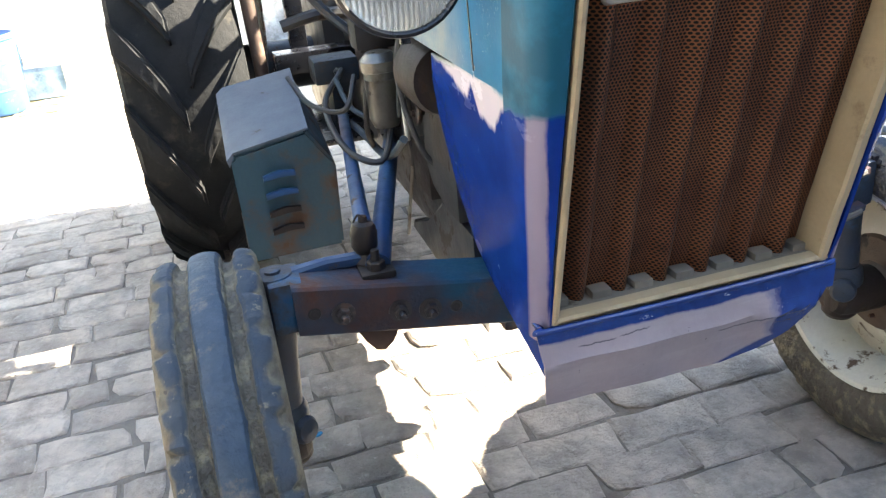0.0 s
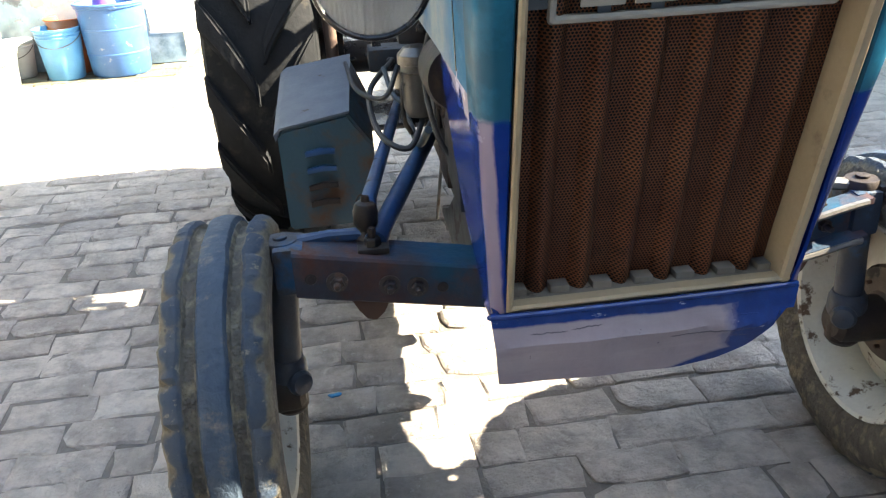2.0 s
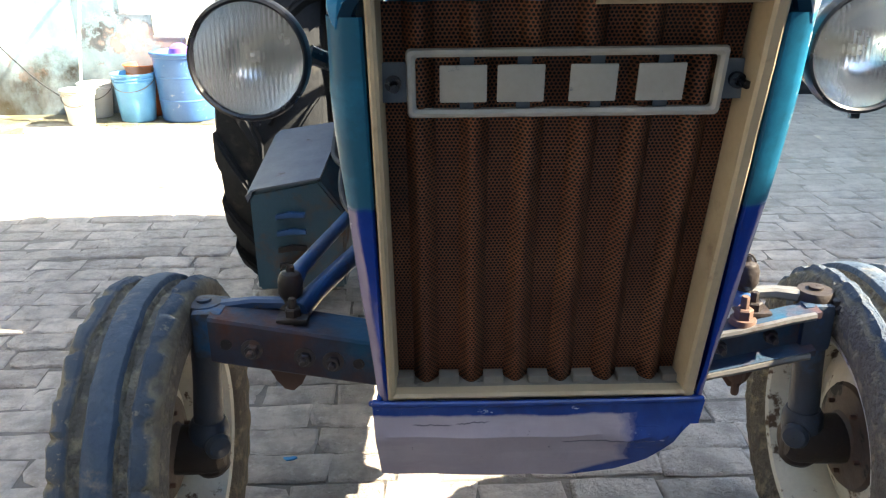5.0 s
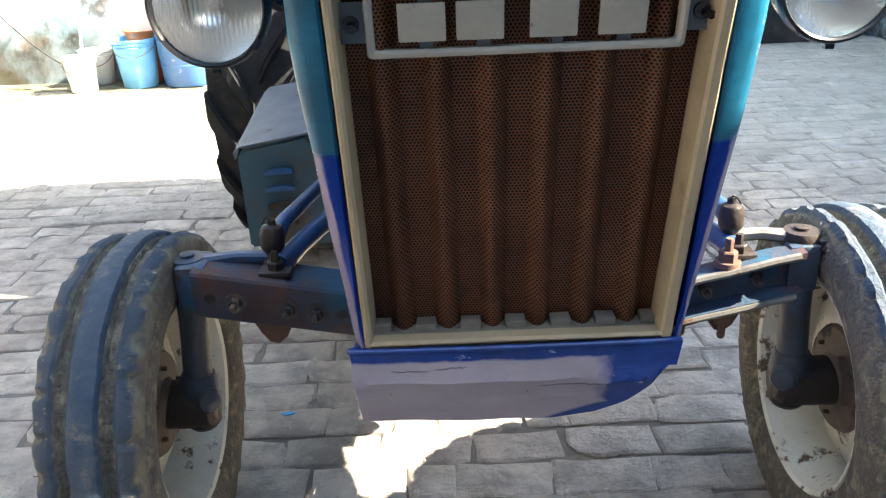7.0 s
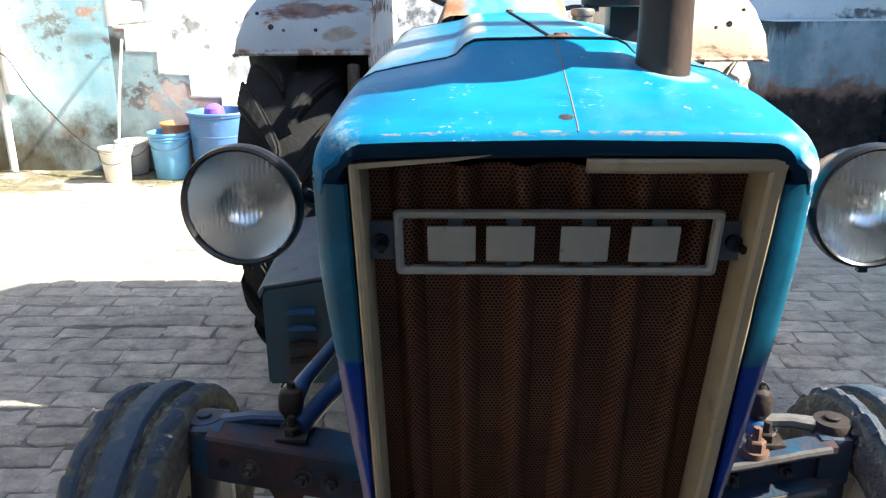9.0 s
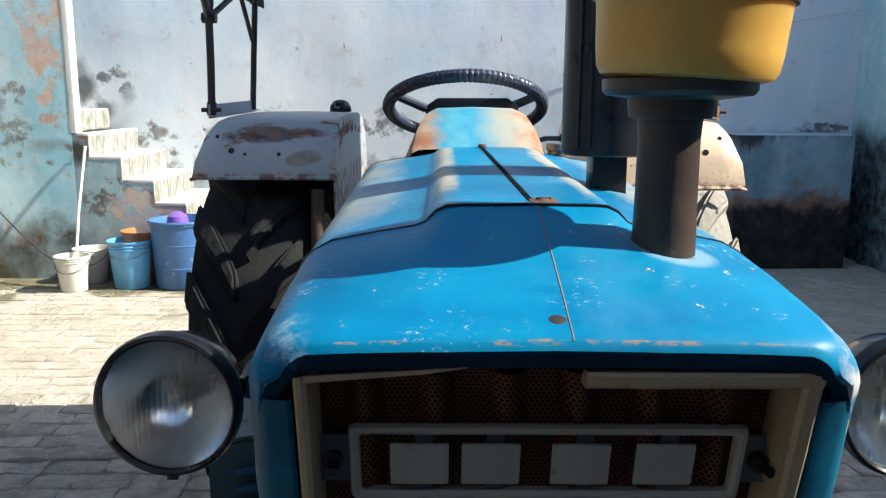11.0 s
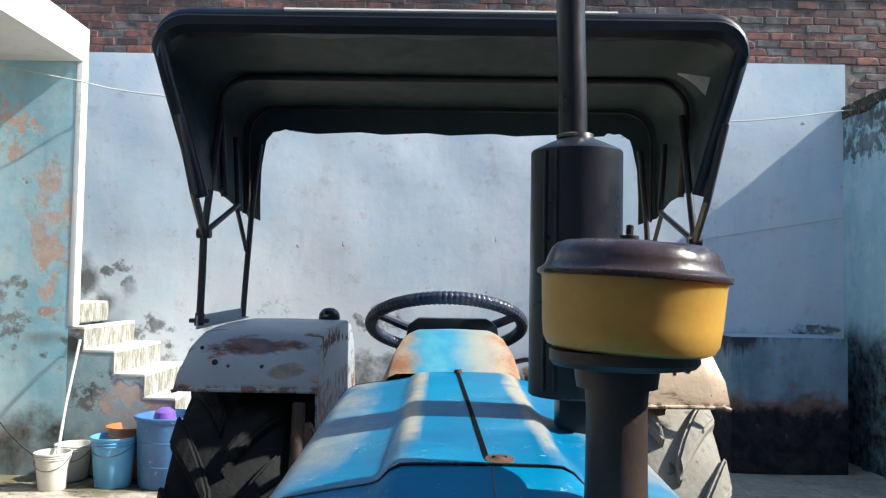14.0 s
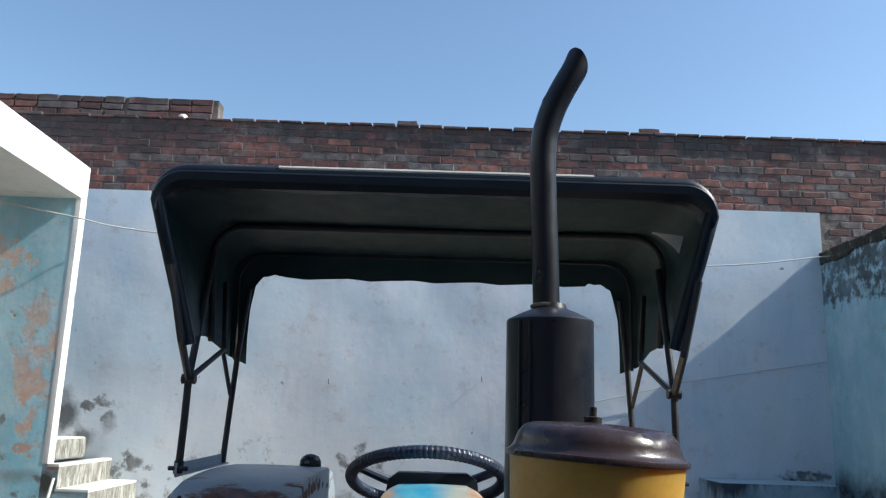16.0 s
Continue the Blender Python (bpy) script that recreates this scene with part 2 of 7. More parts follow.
def plaster(name, base, alt, peel, low, damp_top, peel_at=0.60, seedx=0.0, belt=None, belt_at=0.60, wobble=2.4, fringe=0.0, clouds=()):
    """Lime-washed wall: cloudy colour, peeled orange and grey patches, dark damp along the foot, streaks."""
    k = Nodes(name)
    m = k.put("ShaderNodeMapping", Vector=k.co)
    m.inputs["Location"].default_value = (seedx, 0, seedx * 0.7)
    co = m.outputs[0]
    x, y, z = k.xyz()
    c = k.mix(k.ramp(k.noise(1.1, 7, 0.62, co), 0.36, 0.66), base, alt)
    c = k.mix(k.math("MULTIPLY", k.ramp(k.noise(2.2, 8, 0.7, co, (1.0, 1.0, 0.22)), 0.46, 0.72), 0.6), c, tuple(v * 0.74 for v in base))
    c = k.mix(k.math("MULTIPLY", k.ramp(k.noise(3.7, 9, 0.7, co), 0.48, 0.66), 0.5), c, tuple(min(0.8, v * 0.55 + 0.34) for v in alt))
    c = k.mix(k.math("MULTIPLY", k.ramp(k.noise(6.5, 9, 0.72, co), 0.56, 0.70), 0.45), c, tuple(v * 0.8 for v in peel))
    pl = k.ramp(k.noise(2.4, 10, 0.68, co), peel_at, peel_at + 0.04)
    c = k.mix(k.math("MULTIPLY", pl, 0.85), c, peel)
    wob = k.math("MULTIPLY", k.math("SUBTRACT", k.noise(2.6, 8, 0.65, co), 0.5), wobble)
    foot = k.math("SUBTRACT", damp_top, z)
    damp = k.ramp(k.math("ADD", foot, wob), 0.0, 0.25)
    if fringe:
        c = k.mix(k.math("MULTIPLY", k.ramp(k.math("ADD", foot, wob), -fringe, -fringe * 0.4), 0.9), c, peel)
    c = k.mix(k.math("MULTIPLY", damp, k.ramp(k.noise(9, 8, 0.7, co), 0.3, 0.6, 0.45, 1.0)), c, low)
    if belt:
        # grey scabs where the plaster has come off, thickest at one height near the stairs
        for zc, zr, xc, xr, amount, soft, a, b in belt:
            fz = k.ramp(k.math("ABSOLUTE", k.math("SUBTRACT", z, zc)), zr, 0.0)
            fx = k.ramp(k.math("ABSOLUTE", k.math("SUBTRACT", x, xc)), xr, 0.0)
            scab = k.math("ADD", k.noise(7.5, 9, 0.66, co), k.math("MULTIPLY", k.ramp(k.math("MULTIPLY", fz, fx), 0.0, 0.4), amount))
            sm = k.ramp(scab, belt_at, belt_at + soft)
            c = k.mix(k.math("MULTIPLY", sm, 0.9), c, k.mix(k.ramp(k.noise(14, 6), 0.4, 0.6), a, b))
            pl = k.math("MAXIMUM", pl, sm)
    for zc, zr, xc, xr, amount, colour in clouds:
        dz, dx = k.math("DIVIDE", k.math("SUBTRACT", z, zc), zr), k.math("DIVIDE", k.math("SUBTRACT", x, xc), xr)
        near = k.math("SUBTRACT", 1.0, k.math("SQRT", k.math("ADD", k.math("MULTIPLY", dz, dz), k.math("MULTIPLY", dx, dx))))
        near = k.math("ADD", near, k.math("MULTIPLY", k.math("SUBTRACT", k.noise(5.5, 8, 0.68, co), 0.5), 1.9))
        c = k.mix(k.math("MULTIPLY", k.ramp(near, 0.0, 0.75), amount), c, colour)
    speck = k.math("MAXIMUM", k.ramp(k.noise(26, 8, 0.7, co), 0.655, 0.68), k.math("MULTIPLY", k.ramp(k.noise(60, 5, 0.7, co, (1.0, 1.0, 0.6)), 0.655, 0.69), 0.8))
    blot = k.ramp(k.noise(1.9, 6, 0.6, co, (1.0, 1.0, 0.6)), 0.52, 0.66)
    c = k.mix(k.math("MULTIPLY", blot, 0.28), c, (0.42, 0.56, 0.68))
    smear = k.ramp(k.noise(0.9, 7, 0.66, co, (1.0, 1.0, 0.45)), 0.50, 0.62)
    c = k.mix(k.math("MULTIPLY", smear, 0.30), c, tuple(min(0.80, v * 0.4 + 0.46) for v in alt))
    drip = k.math("MULTIPLY", k.ramp(k.noise(7.0, 5, 0.6, co, (1.0, 1.0, 0.10)), 0.60, 0.72), k.ramp(k.noise(1.4, 4, 0.5, co), 0.45, 0.6))
    c = k.mix(k.math("MULTIPLY", drip, 0.35), c, tuple(v * 0.55 for v in base))
    c = k.mix(k.math("MULTIPLY", speck, 0.6), c, tuple(v * 0.35 for v in base))
    h = k.math("ADD", k.noise(14, 9, 0.65, co), k.math("MULTIPLY", pl, -0.6))
    k.bump(k.math("ADD", k.math("MULTIPLY", h, 0.20), k.math("MULTIPLY", k.noise(3, 4, 0.45, co), 1.1)), 0.36, 0.018)
    return k.done(c, 0.92)


def block_plaster():
    """Pale blue wash with black runs from the top edge, a rust-brown tide line and a sooty foot."""
    k = Nodes("sooty_blue_plaster")
    x, y, z = k.xyz()
    u = k.math("ADD", x, k.math("MULTIPLY", y, 0.8))
    c = k.mix(k.ramp(k.noise(3.2, 8, 0.68), 0.38, 0.62), (0.28, 0.38, 0.44), (0.16, 0.26, 0.31))
    c = k.mix(k.math("MULTIPLY", k.ramp(k.noise(5, 7, 0.7, stretch=(1, 1, 0.25)), 0.48, 0.64), 0.6), c, (0.36, 0.45, 0.52))
    c = k.mix(k.math("MULTIPLY", k.ramp(k.noise(6.5, 8, 0.7), 0.56, 0.66), 0.7), c, (0.36, 0.19, 0.11))
    wob = k.math("MULTIPLY", k.math("SUBTRACT", k.noise(4.5, 8, 0.68), 0.5), 0.42)
    tide = k.math("ADD", k.math("SUBTRACT", 0.54, z), wob)
    c = k.mix(k.math("MULTIPLY", k.ramp(tide, -0.13, -0.05), 0.85), c, k.mix(k.ramp(k.noise(12, 6, 0.7), 0.4, 0.6), (0.30, 0.12, 0.06), (0.16, 0.09, 0.06)))
    c = k.mix(k.ramp(tide, -0.03, 0.05), c, k.mix(k.ramp(k.noise(7, 7, 0.7), 0.42, 0.68), (0.010, 0.010, 0.011), (0.05, 0.042, 0.04)))
    c = k.mix(k.math("MULTIPLY", k.ramp(k.noise(5.2, 7, 0.7, stretch=(1, 1, 0.5)), 0.64, 0.68), k.ramp(tide, 0.05, 0.2)), c, (0.26, 0.30, 0.30))
    runs = k.math("ADD", k.math("MULTIPLY", k.math("SUBTRACT", k.noise(9, 7, 0.78, stretch=(1, 1, 0.16)), 0.50), 0.60), k.ramp(k.math("ABSOLUTE", k.math("SUBTRACT", u, 7.02)), 0.28, 0.0, 0.0, 0.18))
    top = k.math("SUBTRACT", k.math("ADD", z, runs), 1.098)
    c = k.mix(k.math("MULTIPLY", k.ramp(top, -0.03, 0.09), 0.9), c, (0.016, 0.020, 0.026))
    c = k.mix(k.ramp(z, 1.102, 1.104), c, (0.42, 0.50, 0.54))
    k.bump(k.math("ADD", k.noise(14, 9, 0.65), k.noise(3, 4, 0.45)), 0.35, 0.016)
    return k.done(c, 0.9)


def riser_cement():
    """Cream cement with dark olive runs and bare white chips."""
    k = Nodes("streaked_riser_cement")
    c = k.mix(k.ramp(k.noise(6, 7, 0.65), 0.38, 0.62), (0.50, 0.485, 0.44), (0.30, 0.29, 0.255))
    run = k.math("MULTIPLY", k.ramp(k.noise(20, 7, 0.72, stretch=(1, 1, 0.22)), 0.42, 0.54), k.ramp(k.noise(4.5, 6, 0.65), 0.28, 0.42))
    c = k.mix(k.math("MULTIPLY", run, 0.72), c, k.mix(k.ramp(k.noise(30, 6, 0.7), 0.4, 0.6), (0.060, 0.057, 0.042), (0.14, 0.132, 0.105)))
    c = k.mix(k.ramp(k.noise(36, 7, 0.75, stretch=(1, 1, 0.5)), 0.63, 0.66), c, (0.68, 0.67, 0.63))
    k.bump(k.noise(30, 8, 0.7), 0.4, 0.006)
    return k.done(c, 0.92)


def tyre_band():
    """Shoulder tread: blue-stained worn faces on top, tan dust in the notches and down the flank."""
    k = Nodes("dusty_blue_stained_rubber")
    x, y, z = k.xyz()
    dy, dz = k.math("SUBTRACT", y, 0.365), k.math("SUBTRACT", z, 0.334)
    r = k.math("SQRT", k.math("ADD", k.math("MULTIPLY", dy, dy), k.math("MULTIPLY", dz, dz)))
    r = k.math("ADD", r, k.math("MULTIPLY", k.math("SUBTRACT", k.noise(22, 7, 0.7), 0.5), 0.022))
    dust = k.mix(k.ramp(k.noise(26, 7, 0.7), 0.4, 0.6), (0.11, 0.092, 0.068), (0.21, 0.175, 0.115))
    worn_face = k.mix(k.ramp(k.noise(12, 6, 0.65), 0.4, 0.62), (0.028, 0.048, 0.078), (0.058, 0.070, 0.084))
    c = k.mix(k.ramp(r, 0.316, 0.322), dust, worn_face)
    c = k.mix(k.ramp(k.noise(60, 6, 0.7), 0.60, 0.66), c, (0.20, 0.18, 0.14))
    k.bump(k.noise(85, 7, 0.7), 0.8, 0.012)
    return k.done(c, 0.82)


def brick_stuff(name, lo, hi, dark, light, grime=0.6, bump=0.6, sheen=0.85, damp=False, soot=None, ashen=0.0):
    """Fired brick: each piece its own tone, with soot, dust and pits."""
    k = Nodes(name)
    one = k.t.nodes.new("ShaderNodeObjectInfo").outputs["Random"]
    x, y, z = k.xyz()
    shift = k.put("ShaderNodeCombineXYZ", X=k.math("MULTIPLY", one, 31.0), Y=k.math("MULTIPLY", one, 17.0), Z=0.0).outputs[0]
    k.co = k.shifted(shift)
    isl = k.t.nodes.new("ShaderNodeNewGeometry").outputs["Random Per Island"]
    tone = k.math("FRACT", k.math("ADD", k.math("MULTIPLY", one, 7.31), k.math("MULTIPLY", isl, 3.7)))
    c = k.mix(tone, lo, hi)
    if ashen:
        # some bricks have weathered to an ashen grey
        other = k.math("FRACT", k.math("ADD", k.math("MULTIPLY", one, 23.7), k.math("MULTIPLY", isl, 11.3)))
        c = k.mix(k.math("MULTIPLY", k.ramp(other, ashen + 0.04, ashen), 0.8), c, (0.19, 0.175, 0.17))
    n = k.noise(11, 9, 0.68)
    c = k.mix(k.math("MULTIPLY", k.ramp(n, 0.42, 0.64), grime), c, dark)
    c = k.mix(k.math("MULTIPLY", k.ramp(k.noise(3.1, 7, 0.6), 0.5, 0.68), grime * 0.9), c, dark)
    c = k.mix(k.math("MULTIPLY", k.ramp(k.noise(38, 6, 0.7), 0.58, 0.7), 0.5), c, light)
    k.bump(k.math("ADD", k.math("MULTIPLY", n, 1.2), k.math("MULTIPLY", k.noise(42, 7, 0.7), 1.1)), bump, 0.024)
    rough = k.ramp(n, 0.3, 0.7, sheen - 0.2, sheen)
    if soot:
        # black weathering that runs down unevenly from the wall's top, and pale bloom between
        place = k.t.nodes.new("ShaderNodeNewGeometry").outputs["Position"]
        up = k.put("ShaderNodeSeparateXYZ", Vector=place).outputs[2]
        run = k.math("ADD", k.math("SUBTRACT", up, soot[0]), k.math("MULTIPLY", k.math("SUBTRACT", k.noise(1.6, 7, 0.68, place, (1.0, 1.0, 0.6)), 0.42), 1.9))
        c = k.mix(k.math("MULTIPLY", k.math("MULTIPLY", k.ramp(run, -soot[1], soot[1]), k.ramp(k.math("ABSOLUTE", k.math("SUBTRACT", up, 4.37)), 0.10, 0.16, 0.45, 1.0)), 0.8), c, dark)
        bloom = k.ramp(k.noise(2.6, 8, 0.72, place), 0.58, 0.70)
        c = k.mix(k.math("MULTIPLY", bloom, 0.35), c, light)
    if damp:
        # green algae and wet spots along the foot of the turquoise wall, paler yellow tint from y 2.2 outwards
        far_tint = k.math("MULTIPLY", k.ramp(y, 2.2, 3.2), 0.45)
        c = k.mix(far_tint, c, (0.60, 0.54, 0.42))
        near = k.math("MULTIPLY", k.ramp(y, 4.05, 5.3), k.ramp(x, -0.9, -1.8))
        wet = k.ramp(k.math("ADD", k.noise(2.3, 7, 0.6, stretch=(0.7, 1, 1)), k.math("MULTIPLY", near, 0.20)), 0.60, 0.66)
        wet = k.math("MULTIPLY", wet, k.ramp(near, 0.05, 0.25))
        c = k.mix(k.math("MULTIPLY", wet, 0.85), c, k.mix(k.ramp(k.noise(5, 5), 0.4, 0.6), (0.10, 0.095, 0.045), (0.17, 0.15, 0.085)))
        rough = k.math("SUBTRACT", rough, k.math("MULTIPLY", wet, 0.35))
    return k.done(c, rough)


def scabbed(name="chipped_grey_white_shaded", base=(0.34, 0.39, 0.435), alt=(0.275, 0.32, 0.365), band=0.13, foot=1.171):
    """Grey-white paint over rusting sheet: long brown scabs, a rusty lower edge, chips."""
    k = Nodes(name)
    x, y, z = k.xyz()
    c = k.mix(k.ramp(k.noise(5, 6), 0.35, 0.65), base, alt)
    n = k.noise(7.5, 8, 0.62, stretch=(0.55, 1.0, 1.5))
    scab = k.ramp(k.math("ADD", n, k.math("MULTIPLY", k.ramp(k.math("ABSOLUTE", k.math("SUBTRACT", z, 1.295)), 0.05, 0.0), band)), 0.625, 0.68)
    c = k.mix(k.math("MULTIPLY", k.ramp(n, 0.57, 0.65), 0.8), c, (0.40, 0.29, 0.19))
    c = k.mix(scab, c, k.mix(k.ramp(k.noise(30, 6), 0.4, 0.6), (0.07, 0.045, 0.045), (0.20, 0.09, 0.05)))
    # one long scab across the upper front, and a lighter one lower down
    for xc, zc, xr, zr in ((-0.595, 1.292, 0.135, 0.026), (-0.505, 1.225, 0.05, 0.022)):
        far = k.math("ADD", k.math("POWER", k.math("DIVIDE", k.math("SUBTRACT", x, xc), xr), 2.0), k.math("POWER", k.math("DIVIDE", k.math("SUBTRACT", z, zc), zr), 2.0))
        spot = k.ramp(k.math("ADD", far, k.math("MULTIPLY", k.math("SUBTRACT", k.noise(14, 8, 0.72, stretch=(0.6, 1, 1.6)), 0.5), 5.5)), 1.1, 0.6)
        c = k.mix(k.math("MULTIPLY", spot, 0.85 if xr > 0.1 else 0.7), c, k.mix(k.ramp(k.noise(24, 6), 0.42, 0.6), *(((0.075, 0.045, 0.042), (0.17, 0.075, 0.05)) if xr > 0.1 else ((0.17, 0.13, 0.08), (0.30, 0.26, 0.19)))))
    chip = k.ramp(k.noise(45, 6, 0.7), 0.66, 0.69)
    c = k.mix(chip, c, (0.10, 0.06, 0.045))
    low = k.math("MULTIPLY", k.ramp(z, foot + 0.014, foot + 0.004), k.ramp(k.noise(26, 6, 0.7), 0.47, 0.55))
    c = k.mix(low, c, (0.14, 0.08, 0.06))
    k.bump(k.math("ADD", k.noise(70, 4), scab), 0.3, 0.003)
    return k.done(c, k.ramp(scab, 0, 1, 0.42, 0.85))


BLUE = hood_paint()
POST_PAINT = hood_paint("blue_over_primer", "post")
SIDE_PAINT = hood_paint("blue_with_primer_patch", "side")
SILL = worn("dusty_grey_cream", (0.19, 0.165, 0.135), (0.14, 0.122, 0.10), (0.075, 0.062, 0.05), 0.60, rough=0.8)
PAN = pan_paint()
GRILLE = mesh_sheet()
SEAM = worn("pale_rust_line", (0.24, 0.15, 0.09), (0.13, 0.11, 0.10), rough=0.9)
CREAM = worn("cream_paint", (0.38, 0.30, 0.19), (0.29, 0.225, 0.14), (0.15, 0.10, 0.06), 0.60, rough=0.5, wscale=14, soft=0.16)
BADGE = worn("badge_off_white", (0.31, 0.295, 0.26), (0.25, 0.235, 0.205), (0.11, 0.12, 0.13), 0.64, rough=0.45, wscale=30)
BADGE_BLUE = worn("faded_blue_grey_paint", (0.05, 0.07, 0.09), (0.08, 0.095, 0.11), rough=0.6)
LIGHT_BLUE = worn("old_blue_paint", (0.012, 0.17, 0.40), (0.025, 0.25, 0.48), (0.16, 0.07, 0.035), 0.66, rough=0.45)
AXLE_BLUE = worn("greasy_blue_paint", (0.008, 0.058, 0.105), (0.050, 0.023, 0.018), (0.085, 0.036, 0.024), 0.50, scale=6, wscale=8, rough=0.62, bump=0.5, bscale=70, soft=0.16, spec=0.25)
GREASE = worn("greasy_iron", (0.020, 0.014, 0.012), (0.028, 0.020, 0.016), (0.045, 0.028, 0.020), 0.58, spec=0.3, rough=0.5, bump=0.4, bscale=70)
STEEL = worn("worn_steel", (0.24, 0.225, 0.20), (0.14, 0.125, 0.11), (0.09, 0.05, 0.03), 0.54, rough=0.42, metal=0.6, soft=0.12)
RUST = worn("rusty_steel", (0.105, 0.050, 0.030), (0.062, 0.033, 0.023), rough=0.8)
GAP_BLACK = worn("dull_gap_black", (0.003, 0.003, 0.004), (0.006, 0.006, 0.006), rough=0.95, bump=0.0, spec=0.05)
LAMP_BLACK = worn("glossy_black_lamp_paint", (0.004, 0.005, 0.010), (0.007, 0.008, 0.014), (0.05, 0.045, 0.05), 0.70, rough=0.14, bump=0.05)
BLACK = worn("black_paint", (0.005, 0.0055, 0.008), (0.009, 0.0095, 0.013), rough=0.25, bump=0.05)
MUFFLER = worn("black_heat_paint", (0.009, 0.0095, 0.014), (0.014, 0.014, 0.020), (0.035, 0.022, 0.020), 0.72, rough=0.33, bump=0.06)
PIPE = worn("sooty_brown_iron", (0.052, 0.033, 0.026), (0.025, 0.018, 0.017), (0.11, 0.065, 0.045), 0.60, rough=0.42)
YELLOW = worn("yellow_plastic", (0.60, 0.35, 0.075), (0.54, 0.30, 0.062), (0.20, 0.13, 0.04), 0.72, rough=0.34, bump=0.04)
yb = YELLOW.node_tree.nodes["Principled BSDF"]
yb.inputs["Subsurface Weight"].default_value = 0.7
yb.inputs["Subsurface Radius"].default_value = (1.0, 0.6, 0.2)
yb.inputs["Subsurface Scale"].default_value = 0.06
CAP = worn("brown_cap_plastic", (0.026, 0.015, 0.017), (0.046, 0.026, 0.025), (0.10, 0.068, 0.062), 0.64, rough=0.27, bump=0.12, bscale=60)
CHROME = worn("reflector_silver", (0.86, 0.86, 0.85), (0.78, 0.78, 0.78), rough=0.20, metal=1.0, bump=0.0)
# one fender paint in two colours: cool grey for shade, warm cream for sun
FENDER_SHADED = scabbed()
FENDER_SUNLIT = scabbed("sunlit_cream_paint", (0.74, 0.55, 0.39), (0.60, 0.44, 0.31), 0.03, 1.144)
RIM = worn("cream_white_rim_paint", (0.60, 0.585, 0.51), (0.46, 0.42, 0.33), (0.10, 0.065, 0.042), 0.565, wscale=24, rough=0.45, soft=0.07)
TYRE = worn("dusty_tyre_rubber", (0.095, 0.082, 0.066), (0.15, 0.128, 0.098), (0.27, 0.225, 0.15), 0.52, scale=9, wscale=30, rough=0.9, bump=1.0, bscale=85, dist=0.02, soft=0.16)
# rear tyre colours carry the light: right dusty and paled for sun, left darkened
REAR_DUST_SUNLIT = worn("sunlit_dusty_rubber", (0.19, 0.175, 0.15), (0.30, 0.28, 0.245), (0.07, 0.068, 0.065), 0.58, scale=6, wscale=12, rough=0.8, bump=0.5, bscale=60, dist=0.005, soft=0.1)
REAR_RUBBER_SHADED = worn("shaded_lugged_rubber", (0.011, 0.0125, 0.014), (0.021, 0.021, 0.022), (0.08, 0.07, 0.055), 0.58, scale=4, wscale=7, spec=0.12, rough=0.85, bump=0.5, bscale=60, dist=0.005, soft=0.2)
TYRE_RIB = worn("blue_stained_rubber", (0.022, 0.044, 0.076), (0.046, 0.064, 0.082), (0.15, 0.128, 0.098), 0.575, scale=10, wscale=22, rough=0.72, bump=1.0, bscale=60, dist=0.006, soft=0.16)
SHOULDER = tyre_band()
CLOTH = worn("dark_green_canvas", (0.017, 0.042, 0.047), (0.028, 0.058, 0.061), rough=0.62, bump=0.25, bscale=300)
NAVY = worn("navy_vinyl", (0.005, 0.009, 0.017), (0.008, 0.014, 0.024), rough=0.42, bump=0.1, spec=0.35)
GREYPIPE = worn("white_trim_vinyl", (0.6, 0.58, 0.54), (0.5, 0.48, 0.44), rough=0.5)
BLACK_TUBE = worn("dark_tube_paint", (0.025, 0.026, 0.032), (0.045, 0.04, 0.04), (0.10, 0.05, 0.03), 0.62, rough=0.5)
WHEELGRIP = worn("dark_blue_vinyl_wrap", (0.020, 0.028, 0.055), (0.03, 0.04, 0.07), rough=0.35, bump=0.05)
WHITE_PLASTIC = worn("white_bucket_plastic", (0.72, 0.71, 0.66), (0.62, 0.60, 0.54), (0.3, 0.26, 0.2), 0.68, rough=0.45, bump=0.05)
BLUE_PLASTIC = worn("blue_bucket_plastic", (0.10, 0.33, 0.60), (0.14, 0.40, 0.66), (0.45, 0.55, 0.62), 0.64, rough=0.4, bump=0.05)
DRUM_BLUE = worn("blue_drum_plastic", (0.040, 0.125, 0.32), (0.065, 0.17, 0.37), (0.28, 0.34, 0.42), 0.62, rough=0.42, bump=0.05)
ORANGE = worn("orange_plastic", (0.60, 0.17, 0.05), (0.5, 0.14, 0.05), rough=0.45)
VIOLET = worn("violet_plastic", (0.17, 0.08, 0.42), (0.22, 0.12, 0.5), rough=0.4)
WIRE = worn("pale_wire", (0.55, 0.55, 0.53), (0.45, 0.45, 0.43), rough=0.5)
BLUE_HOSE = worn("blue_grey_hose", (0.030, 0.048, 0.062), (0.045, 0.060, 0.072), (0.02, 0.02, 0.02), 0.62, rough=0.55)
HOSE = worn("dark_hose_rubber", (0.014, 0.014, 0.016), (0.026, 0.026, 0.027), rough=0.6)
GREY, SOOT, PEACH = ((0.10, 0.10, 0.10), (0.22, 0.215, 0.21)), ((0.030, 0.030, 0.030), (0.075, 0.075, 0.072)), ((0.58, 0.36, 0.27), (0.62, 0.46, 0.37))
